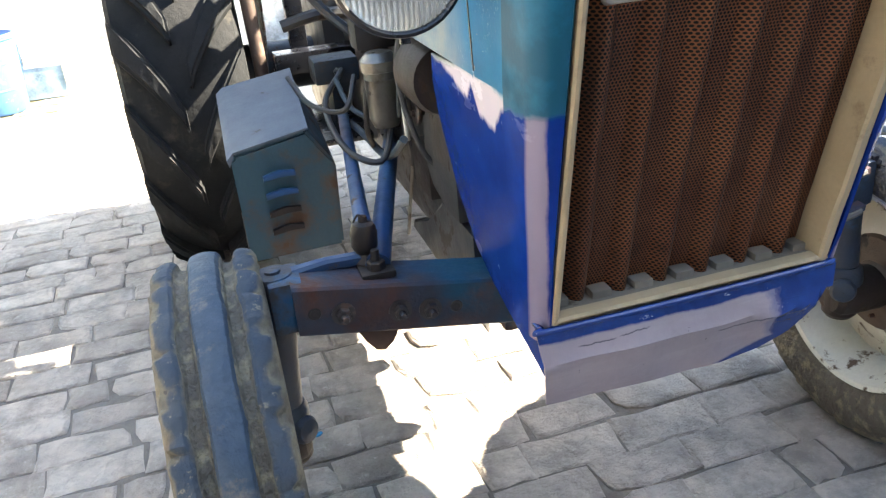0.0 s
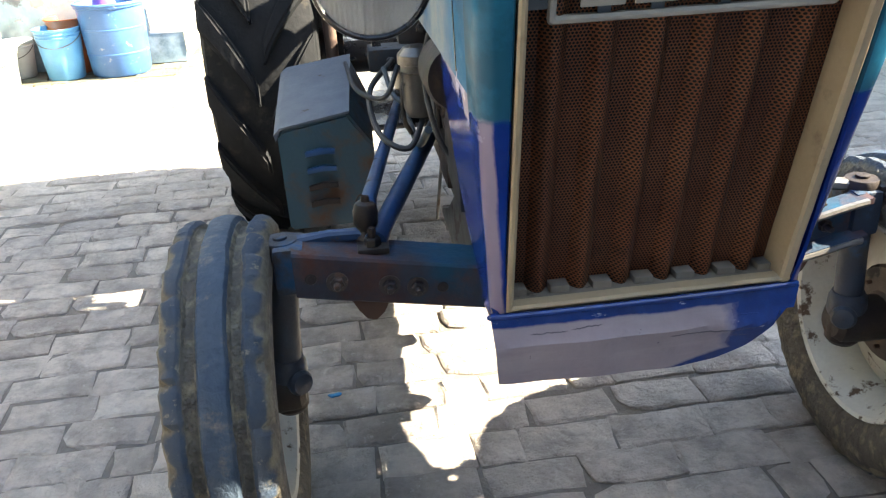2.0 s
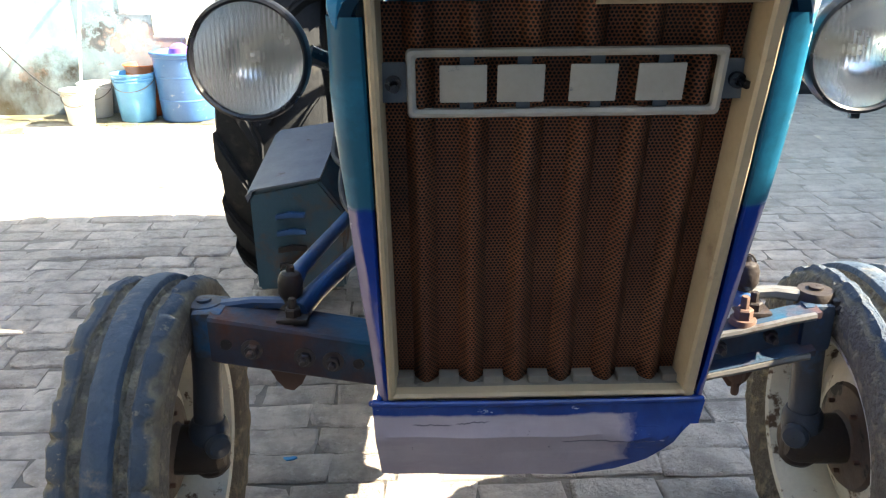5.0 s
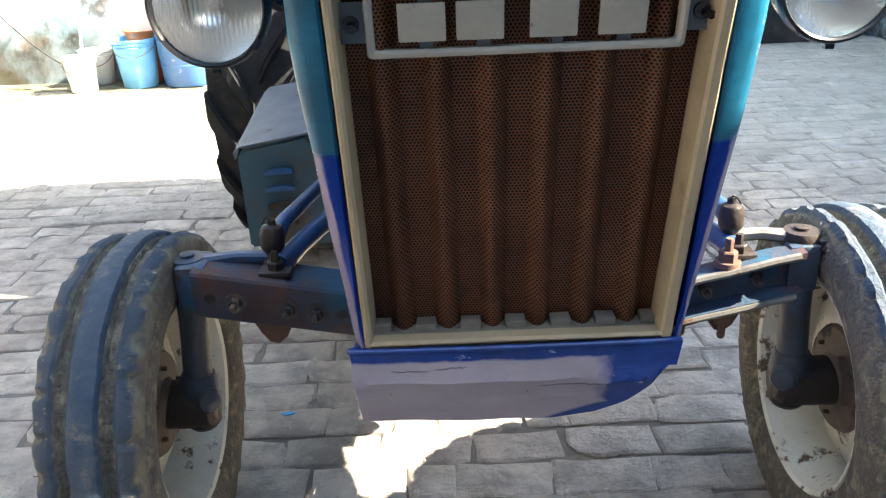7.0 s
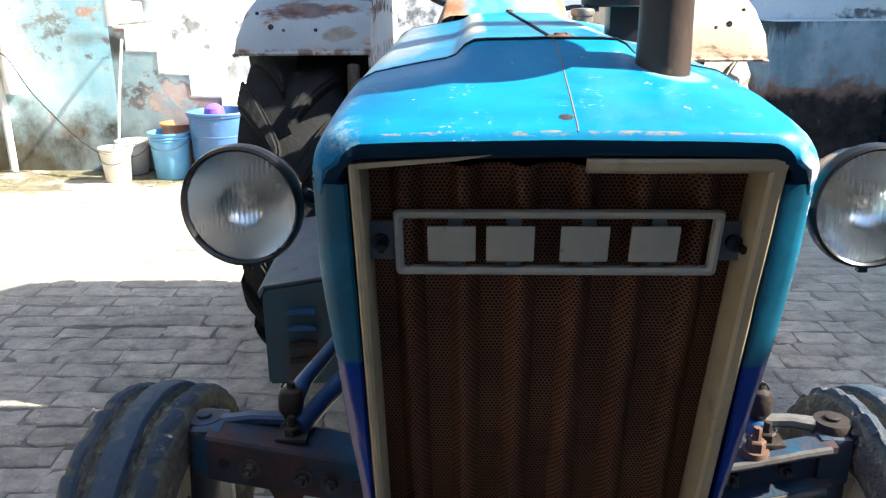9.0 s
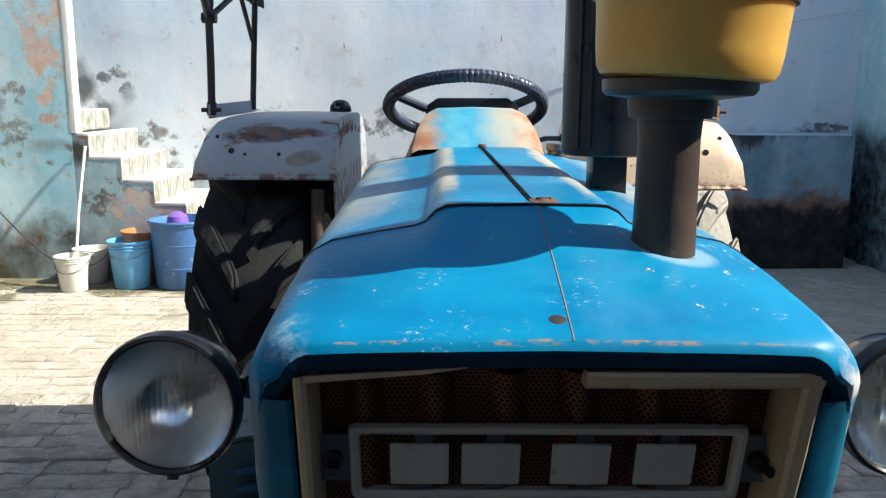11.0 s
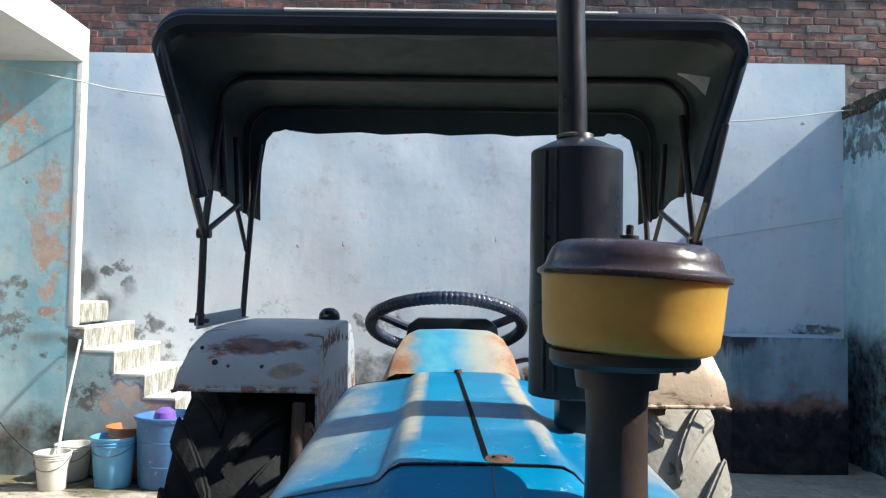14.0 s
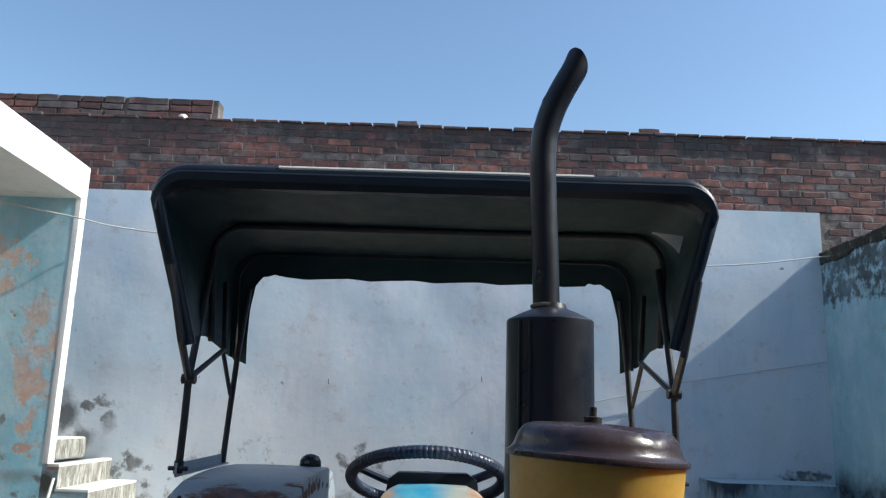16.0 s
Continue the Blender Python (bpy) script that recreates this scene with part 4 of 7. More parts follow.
drum()
stick = BM()
tube(stick, [(-2.77, 4.985, 0.03), (-2.79, 5.18, 0.55), (-2.80, 5.40, 1.02)], 0.011, 10)
solid("stick", stick, WHITE_PLASTIC, "white plastic pipe standing in a bucket and leaning on the wall", "pipe")
dp = BM()
tube(dp, [(-3.70, LEFT_Y - 0.06, 0.62), (-3.69, LEFT_Y - 0.06, 3.15)], 0.058, 20)
dq = tube(BM(), [(-3.80, LEFT_Y - 0.045, 0.0), (-3.80, LEFT_Y - 0.045, 3.15)], 0.03, 14)
solid("drain_pipe", dq, SLAB_WHITE, "thin white drain pipe running down the turquoise wall", "pipe")
solid("drain_pipe", dp, SLAB_WHITE, "thick white drain pipe ending above the ground on the turquoise wall", "pipe")
hose = BM()
tube(hose, bend([(-4.2, LEFT_Y - 0.1, 0.72), (-3.78, LEFT_Y - 0.13, 0.9), (-3.66, LEFT_Y - 0.14, 0.90), (-3.5, LEFT_Y - 0.13, 0.62), (-3.2, LEFT_Y - 0.16, 0.3), (-2.95, LEFT_Y - 0.2, 0.12), (-2.86, LEFT_Y - 0.26, 0.02)], 6), 0.0055, 8)
solid("hose", hose, HOSE, "thin black hose hanging from the drain pipe", "hose")
wire = BM()
wp = [(-4.4, 5.0, 3.22), (-3.395, 5.2, 3.062), (-2.88, 5.3, 2.985), (-2.223, 5.45, 2.907), (0.1, 5.75, 2.80), (2.319, 6.0, 2.899), (3.40, 6.2, 3.055), (3.485, 6.22, 3.07)]
tube(wire, bend(wp, 8), 0.006, 6)
solid("clothes_line", wire, WIRE, "pale sagging wire strung across the yard", "wire")
wire2 = BM()
tube(wire2, [(1.0, BACK_Y - 0.03, 1.62), (2.2, BACK_Y - 0.03, 1.92), (3.49, BACK_Y - 0.03, 2.14)], 0.004, 6)
solid("wire", wire2, WIRE, "thin wire along the back wall", "wire")


splash = BM()
rings = [[(-0.533 + 0.012 * k * (1.3 + 0.4 * math.sin(3 * a)) * math.cos(a), 0.787 + 0.009 * k * (1.2 + 0.5 * math.sin(2 * a + 1)) * math.sin(a), z) for a in np.linspace(0, 2 * math.pi, 18, False)] for k, z in ((1.0, -0.004), (0.95, 0.0065), (0.5, 0.008), (0.02, 0.0082))]
loft(splash, rings, True, True)
solid("paint_splash", splash, LIGHT_BLUE, "small dried splash of blue paint on the paving bricks", "paint splash")


# ---- the tractor ----
tractor = thing("tractor", (0, 1.3, 0), "old faded-blue farm tractor with a dark cloth canopy", "tractor")
AX = -0.018          # the middle of the front axle
FX = -0.020          # the middle of the fenders


def grille_y(z):
    return -0.058 + (1.172 - z) * 0.2366


def half_width(z):
    return float(np.interp(z, [0.45, 0.61, 0.80, 0.95, 1.06, 1.15, 1.2], [0.232, 0.240, 0.254, 0.265, 0.2695, 0.2665, 0.2655]))


def hood_half(y, t, e, zlow):
    """Half a hood section from the side's lower edge to the middle: (x, z)."""
    w = 0.266 + 0.012 * max(0.0, y - 0.2)
    k = min(1.0, max(0.0, (t - e) / 0.022))
    rise = max(0.0, t - e - 0.022)
    pts = [(w - 0.004, min(zlow, e - 0.06)), (w, e - 0.055), (w - 0.001, e - 0.045), (w - 0.003, e - 0.036), (w - 0.007, e - 0.026), (w - 0.013, e - 0.0165), (w - 0.021, e - 0.009), (w - 0.031, e - 0.0035), (w - 0.043, e - 0.0005 + 0.003 * k),
           (0.17, e + 0.013 * k), (0.128, e + 0.020 * k), (0.116, e + 0.022 * k + rise * 0.12), (0.104, e + 0.022 * k + rise * 0.7), (0.092, e + 0.022 * k + rise * 0.97), (0.075, t + 0.0005), (0.035, t + 0.001), (0.0, t + 0.0015)]
    return pts


def hood_ring(y, t, e, zlow):
    h = hood_half(y, t, e, zlow)
    return [(-x, y, z) for x, z in h] + [(x, y, z) for x, z in h[-2::-1]]


def thicken(bm, d=0.003):
    bmesh.ops.recalc_face_normals(bm, faces=bm.faces)
    bmesh.ops.solidify(bm, geom=list(bm.faces), thickness=d)
    return bm


def nose():
    bm = BM()
    rings = []
    for y in (-0.066, -0.060, -0.048, -0.03, 0.0, 0.05, 0.10, 0.15, 0.19, 0.203, 0.207):
        t = float(np.interp(y, [-0.066, -0.06, -0.048, -0.03, 0.0, 0.1, 0.207], [1.2085, 1.2118, 1.2155, 1.2205, 1.230, 1.257, 1.282]))
        e = float(np.interp(y, [-0.066, -0.06, -0.048, -0.03, 0.0, 0.1, 0.207], [1.2060, 1.2090, 1.2120, 1.2155, 1.2205, 1.232, 1.240]))
        zlow = 0.93 if y > 0.03 else e - 0.068
        rings.append(hood_ring(y, t, e, zlow))
    lip = rings[0]
    under = [lip]
    prof = [Vector((x, 0, z)) for x, y, z in lip]
    inner = []
    for i, p in enumerate(prof):
        t = prof[min(i + 1, len(prof) - 1)] - prof[max(i - 1, 0)]
        inner.append(Vector((t.z, 0, -t.x)).normalized())
    for d, y in ((0.003, -0.0685), (0.009, -0.0708), (0.017, -0.0700), (0.025, -0.065), (0.031, -0.050)):
        under.insert(0, [(p.x + n.x * d, y, p.z + n.z * d) for p, n in zip(prof, inner)])
    def settle(rr):
        """Lets the lip's ends run into the rounded corners of the posts below."""
        out = []
        for r in rr:
            row = []
            for x, y, z in r:
                y = max(y, float(np.interp(z, [1.13, 1.15, 1.175, 1.19], [-0.046, -0.053, -0.066, -0.08])))
                if abs(x) > 0.15 and y < -0.034:
                    d = min(1.0, (-0.034 - y) / 0.032)
                    x = math.copysign(0.15 + (abs(x) - 0.15) * (1 - 0.19 * (1 - math.sqrt(1 - d * d))), x)
                f = min(1.0, max(0.0, (1.182 - z) / 0.035))
                lim = half_width(z) + 0.003 - float(np.interp(y - grille_y(z) + 0.003, [0, 0.005, 0.013, 0.023, 0.035], [0.022, 0.0125, 0.0055, 0.002, 0.0]))
                if abs(x) > 0.2 and abs(x) > lim:
                    x = math.copysign(abs(x) + (lim - abs(x)) * f, x)
                row.append((x, y, z))
            out.append(row)
        return out
    rings = under[-3:-1] + rings
    loft(bm, settle(rings), False)
    n = part("nose_panel", bm, BLUE, tractor, "light-blue front hood section, chipped along the lip")
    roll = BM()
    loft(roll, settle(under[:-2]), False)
    part("lip", roll, LIP_SHADED, n, "rolled lip under the front edge, its blue darkened for the shade there")
    seam = BM()
    tube(seam, [(0.012, y, z) for y, z in ((-0.0675, 1.2085), (-0.06, 1.2130), (-0.048, 1.2167), (-0.03, 1.2217), (0.0, 1.2312), (0.1, 1.2582), (0.205, 1.2832))], 0.0009, 6)
    part("seam", seam, SEAM, n, "rusty welded seam")
    plug = BM()
    lathe(plug, [(0.001, 0.0010), (0.0074, 0.0009), (0.0088, 0.0)], (0.002, -0.040, 1.2184), (0, -0.28, 1), 16)
    part("plug", plug, PIPE, n, "brown round plug")
    return n


def front_border():
    for s in (-1, 1):
        bm = BM()
        rings = []
        for z in np.linspace(0.575, 1.152, 27):
            w, y = half_width(z) + 0.0015, grille_y(min(z, 1.172))
            wob = lump(s, 0, z, 7, 0.003)
            rings.append([(s * a, b, z) for a, b in ((w - 0.006, y + 0.10), (w, y + 0.095), (w + wob, y + 0.032), (w - 0.002 + wob, y + 0.020), (w - 0.006 + wob, y + 0.010), (w - 0.013, y + 0.002), (w - 0.022, y - 0.003), (0.229, y - 0.005), (0.2255, y - 0.001), (0.2255, y + 0.034))])
        loft(bm, rings, False)
        part("front_post", bm, POST_PAINT, tractor, "blue painted upright beside the grille")


def side_panel(s):
    foot = [(0.29, 0.572), (0.21, 0.54), (0.13, 0.515), (0.088, 0.500), (0.098, 0.60), (0.085, 0.70), (0.066, 0.80)] if s < 0 else [(0.29, 0.585), (0.21, 0.575), (0.13, 0.575), (0.105, 0.59), (0.098, 0.61), (0.085, 0.70), (0.066, 0.80)]
    out = [(0.035, 0.925), (0.24, 0.927), (0.44, 0.922), (0.458, 0.88), (0.455, 0.82), (0.415, 0.70), (0.355, 0.612), *foot]
    bm = BM()
    a = [bm.verts.new((s * (half_width(z) - 0.012 + (0.02 * max(0, y - 0.2))), y, z)) for y, z in out]
    b = [bm.verts.new((s * (half_width(z) - 0.016 + (0.02 * max(0, y - 0.2))), y, z)) for y, z in out]
    n = len(out)
    bm.faces.new(a), bm.faces.new(b[::-1])
    for i in range(n):
        bm.faces.new((a[i], a[(i + 1) % n], b[(i + 1) % n], b[i]))
    p = part("side_panel", bm, SIDE_PAINT, tractor, "fresh glossy dark-blue side sheet with a primer patch")
    return p


def hood():
    bm = BM()
    rings = []
    for y in (0.213, 0.217, 0.25, 0.40, 0.60, 0.80, 1.0, 1.06):
        f = (y - 0.213) / 0.85
        rings.append(hood_ring(y, 1.284 + 0.013 * f, 1.240 + 0.022 * f, 0.93 + 0.02 * f))
    rings[0] = [(x, y, z - 0.006) for x, y, z in rings[0]]
    loft(bm, rings, False)
    h = part("hood", bm, BLUE, tractor, "faded light-blue ribbed hood with chalky worn ridges")
    # matt black strip added in place of the dark open gap
    gap = BM()
    loft(gap, [[(a, y, z - 0.004), (b, y, z - 0.004), (b, y, z + 0.0007), (a, y, z + 0.0007)] for a, b, y, z in ((0.004, 0.0105, 0.235, 1.286), (-0.005, 0.0015, 0.6, 1.2925), (-0.016, -0.0095, 1.02, 1.299))], True, True)
    part("centre_strip", gap, GAP_BLACK, h, "dark strip added for the open gap in the hood's middle joint")
    lip = BM()
    tube(lip, [(x, y - 0.003, z + 0.0005) for x, y, z in hood_ring(0.211, 1.2835, 1.2395, 0.94)], 0.0019, 6)
    part("joint", lip, BLACK, h, "dark rubber joint between the hood sections")
    lip = BM()
    tube(lip, [(x, 1.062, z - 0.002) for x, _, z in hood_ring(1.06, 1.297, 1.262, 0.95)], 0.003, 6)
    part("joint", lip, BLACK, h, "dark joint at the hood's rear")
    w = BM()
    lathe(w, [(0.001, 0.0042), (0.005, 0.0042), (0.007, 0.0028), (0.009, 0.0016), (0.017, 0.0012), (0.018, 0.0)], (0.022, 0.232, 1.2858), (0, -0.1, 1), 18)
    box(w, (0.013, 0.2300, 1.2878), (0.031, 0.2335, 1.2908), 0.0012)
    part("wing_nut", w, RUST, h, "rusty wing nut")
    w = BM()
    lathe(w, [(0.001, 0.006), (0.008, 0.006), (0.010, 0.0)], (-0.012, 1.03, 1.299), (0, 0, 1), 12)
    part("screw", w, RUST, h)


def grille():
    bm = BM()
    cols, rows = 150, 26
    def at(i, j):
        x, z = -0.214 + 0.421 * i / cols, 0.620 + 0.545 * j / rows
        ph = ((x + 0.168) / 0.0655) % 1.0
        crest = abs(ph - 0.5) * 2
        wave = -0.021 * math.sin(math.pi / 2 * max(0.0, crest - 0.45) / 0.55) ** 1.1
        return (x, grille_y(z) + 0.048 + wave + lump(x, 0, z, 11, 0.004), z)
    rings = [[at(i, j) for i in range(cols + 1)] for j in range(rows + 1)]
    loft(bm, rings, False)
    g = part("grille", bm, GRILLE, tractor, "brown corrugated perforated steel grille sheet")

    def bar(name, a, b, inward, face=0.011, deep=0.046, label=""):
        """A rolled strip from a to b (x, z); inward: the way towards the grille's middle in x and z."""
        m = BM()
        rr = []
        for t in np.linspace(0, 1, 15):
            x, z = a[0] + (b[0] - a[0]) * t, a[1] + (b[1] - a[1]) * t
            ring = []
            for k, d in ((0.0, 0.012), (0.0, -0.004), (0.003, -0.007), (face - 0.004, -0.007), (face, -0.003), (face + 0.003, deep), (face, deep)):
                xx, zz = x + inward[0] * k, z + inward[1] * k
                ring.append((xx, grille_y(zz) + d + lump(xx, 1, zz, 18, 0.0015), zz))
            rr.append(ring)
        loft(m, rr, True, True)
        return part(name, m, CREAM, g, label)

    bar("frame_side", (-0.2235, 0.610), (-0.2225, 1.175), (1, 0), label="cream painted frame strip")
    bar("frame_side", (0.2165, 0.612), (0.2256, 1.178), (-1, 0), 0.017, label="cream painted frame strip")
    bar("frame_bottom", (-0.222, 0.610), (0.216, 0.612), (0, 1), 0.009, 0.012, label="cream painted frame strip")
    bar("frame_top", (0.025, 1.180), (0.2246, 1.180), (0, -1), 0.016, 0.02, "cream painted frame strip, broken off")
    bent = BM()
    loft(bent, [[(x, grille_y(z) + d, z + dz) for d, dz in ((-0.004, 0.0), (-0.004, -0.006 + 0.003 * t), (0.003, -0.006 + 0.003 * t), (0.003, 0.0))] for t, x, z in ((0, -0.215, 1.175), (0.3, -0.17, 1.178), (0.7, -0.11, 1.182), (1, -0.075, 1.187))], True, True)
    part("frame_top", bent, CREAM, g, "torn bent strip of the cream frame")
    cav = BM()
    box(cav, (-0.225, -0.03, 1.187), (0.225, 0.15, 1.193))
    part("housing", cav, GREASE, g)
    sill = BM()
    box(sill, (-0.232, 0.082, 0.575), (0.226, 0.17, 0.621), 0.004)
    part("sill", sill, SILL, g, "dusty grey ledge under the grille sheet")

    for i in range(7):
        x0, x1 = -0.2335 + i * 0.0655 + 0.018, -0.2335 + (i + 1) * 0.0655 - 0.018
        x0, x1 = max(x0, -0.222), min(x1, 0.212)
        if x1 - x0 > 0.012:
            tb = BM()
            box(tb, (x0, 0.094, 0.612), (x1, 0.122, 0.632), 0.003)
            part("sill_tab", tb, SILL, g, "dusty tab between the corrugations")
    # the badge: a rounded outline with four plain plates on it
    by = grille_y(1.074) + 0.024
    fr = BM()
    def ringpts(w, h, r, d):
        pts = []
        for cx, cz, a0 in ((w - r, h - r, 0), (-w + r, h - r, 90), (-w + r, -h + r, 180), (w - r, -h + r, 270)):
            for a in (0, 30, 60, 90):
                x, z = cx + r * math.cos(radians(a0 + a)), cz + r * math.sin(radians(a0 + a))
                pts.append((x, by + d - z * 0.2366, 1.074 + z))
        return pts
    loft(fr, [ringpts(0.181, 0.040, 0.006, 0.006), ringpts(0.182, 0.041, 0.006, 0.0), ringpts(0.180, 0.039, 0.006, -0.005), ringpts(0.176, 0.035, 0.005, -0.0055), ringpts(0.172, 0.031, 0.004, -0.002), ringpts(0.171, 0.030, 0.004, 0.006)])
    badge = part("badge", fr, BADGE, tractor, "off-white rounded badge outline with four plain plates")
    for cx in (-0.117, -0.0515, 0.031, 0.108):
        pl = BM()
        box(pl, (cx - 0.027, by - 0.006, 1.052), (cx + 0.027, by - 0.001, 1.096), 0.0025)
        for v in pl.verts:
            v.co.y -= (v.co.z - 1.074) * 0.2366
        part("plate", pl, BADGE, badge, "plain off-white plate, paint worn")
        st = BM()
        box(st, (cx - 0.004, by + 0.001, 1.040), (cx + 0.012, by + 0.004, 1.108))
        for v in st.verts:
            v.co.y -= (v.co.z - 1.074) * 0.2366
        part("stay", st, BADGE_BLUE, badge, "faded blue stay")
    for s in (-1, 1):
        tb = BM()
        box(tb, (min(s * 0.181, s * 0.212), by + 0.006, 1.052), (max(s * 0.181, s * 0.212), by + 0.010, 1.098), 0.001)
        part("tab", tb, BADGE_BLUE, badge, "faded blue fixing tab")
        sc = BM()
        rod(sc, (s * 0.197, by + 0.004, 1.074), (s * 0.199 + 0.004, by - 0.016, 1.071), 0.005)
        rod(sc, (s * 0.1972, by + 0.006, 1.074), (s * 0.1972, by - 0.002, 1.074), 0.0095)
        part("screw", sc, BLACK, badge)


def pan():
    """The sheet below the grille: bent in, and cut away on one lower corner."""
    bm = BM()
    outline = [(-0.247, 0.602), (-0.247, 0.486), (-0.233, 0.484), (-0.10, 0.479), (0.05, 0.479), (0.115, 0.489), (0.16, 0.508), (0.195, 0.535), (0.215, 0.57), (0.234, 0.603)]
    def y(x, z):
        return 0.066 + (0.602 - z) * 0.03 + 0.010 * math.sin(max(0, (0.602 - z)) * 26) * -1
    cols = 40
    rings = []
    for j in range(9):
        f = j / 8
        row = []
        for i in range(cols + 1):
            x = -0.247 + (0.481) * i / cols
            zb = float(np.interp(x, [p[0] for p in outline[1:-1]], [p[1] for p in outline[1:-1]]))
            xx = x + f * (0.010 - 0.019 * i / cols)
            z = 0.604 + (zb - 0.604) * f
            crease = 0.009 * math.exp(-((z - 0.553) / 0.010) ** 2)
            row.append((xx, y(xx, z) - crease + lump(xx, 0, z, 14, 0.004), z))
        rings.append(row)
    loft(bm, rings, False)
    thicken(bm, 0.0025)
    p = part("front_pan", bm, PAN, tractor, "dented lavender primer pan, part brushed dark blue")
    bead = BM()
    tube(bead, bend([(-0.236, 0.10, 0.602), (-0.236, 0.078, 0.603), (-0.228, 0.068, 0.604), (0.0, 0.066, 0.6045), (0.210, 0.068, 0.606), (0.219, 0.076, 0.606), (0.220, 0.10, 0.605)], 5), 0.0050, 10)
    part("bead", bead, PAN, p, "dark-blue painted rolled edge")


def headlamp(cx, s):
    cy, cz, K = 0.086, 1.092, 0.905
    way = Vector((s * 0.05, -1, 0.02)).normalized()
    at = Vector((cx, cy, cz))
    bm = lathe(BM(), [(r * K, h0 * K) for r, h0 in [(0.001, -0.115), (0.022, -0.113), (0.05, -0.095), (0.07, -0.06), (0.078, -0.02), (0.080, 0.0)]], at, way, 44)
    h = part("headlamp", bm, LAMP_BLACK, tractor, "round headlamp with a black shell and fluted glass")
    part("lamp_rim", lathe(BM(), [(r * K, h0 * K) for r, h0 in [(0.080, -0.012), (0.0845, -0.008), (0.0855, 0.004), (0.0835, 0.012), (0.0795, 0.014), (0.0765, 0.011), (0.0755, 0.004)]], at, way, 48), RIM_BLACK, h, "black painted rim")
    part("reflector", lathe(BM(), [(r * K, h0 * K) for r, h0 in [(0.004, -0.062), (0.02, -0.058), (0.04, -0.045), (0.062, -0.02), (0.0755, 0.0)]], at, way, 40), CHROME, h, "silvered reflector")
    part("bulb", lathe(BM(), [(r * K, h0 * K) for r, h0 in [(0.001, -0.030), (0.006, -0.032), (0.008, -0.042), (0.007, -0.06)]], at, way, 16), GREYPIPE, h, "small pale bulb")
    g = lathe(BM(), [(r * K, h0 * K) for r, h0 in [(0.0765, 0.004), (0.0765, 0.008), (0.063, 0.0145), (0.04, 0.0185), (0.02, 0.0205), (0.0008, 0.021)]], at, way, 48)
    lens = part("lens", g, FLUTED, h, "fluted clear glass")
    lens.visible_shadow = False
    br = BM()
    tube(br, bend([at + Vector((-s * 0.066, 0.05, 0.0)), at + Vector((-s * 0.085, 0.06, -0.01)), (s * 0.262, 0.16, 1.07)], 5), 0.012, 10)
    part("bracket", br, BLACK, h)
    cl = BM()
    box(cl, at + Vector((-0.006, -0.005, -0.084)), at + Vector((0.006, 0.004, -0.070)), 0.002)
    part("clip", cl, BLACK, h)


RIM_BLACK = worn("black_rim_paint", (0.004, 0.004, 0.006), (0.007, 0.007, 0.009), rough=0.30, bump=0.05, spec=0.4)


def flute_glass():
    k = Nodes("fluted_headlamp_glass")
    x, y, z = k.xyz()
    k.b.inputs["Transmission Weight"].default_value = 1.0
    k.b.inputs["IOR"].default_value = 1.45
    wave = k.math("ABSOLUTE", k.math("SINE", k.math("MULTIPLY", x, 520.0)))
    k.bump(wave, 0.16, 0.004)
    return k.done((0.95, 0.96, 0.95), 0.03)


FLUTED = flute_glass()


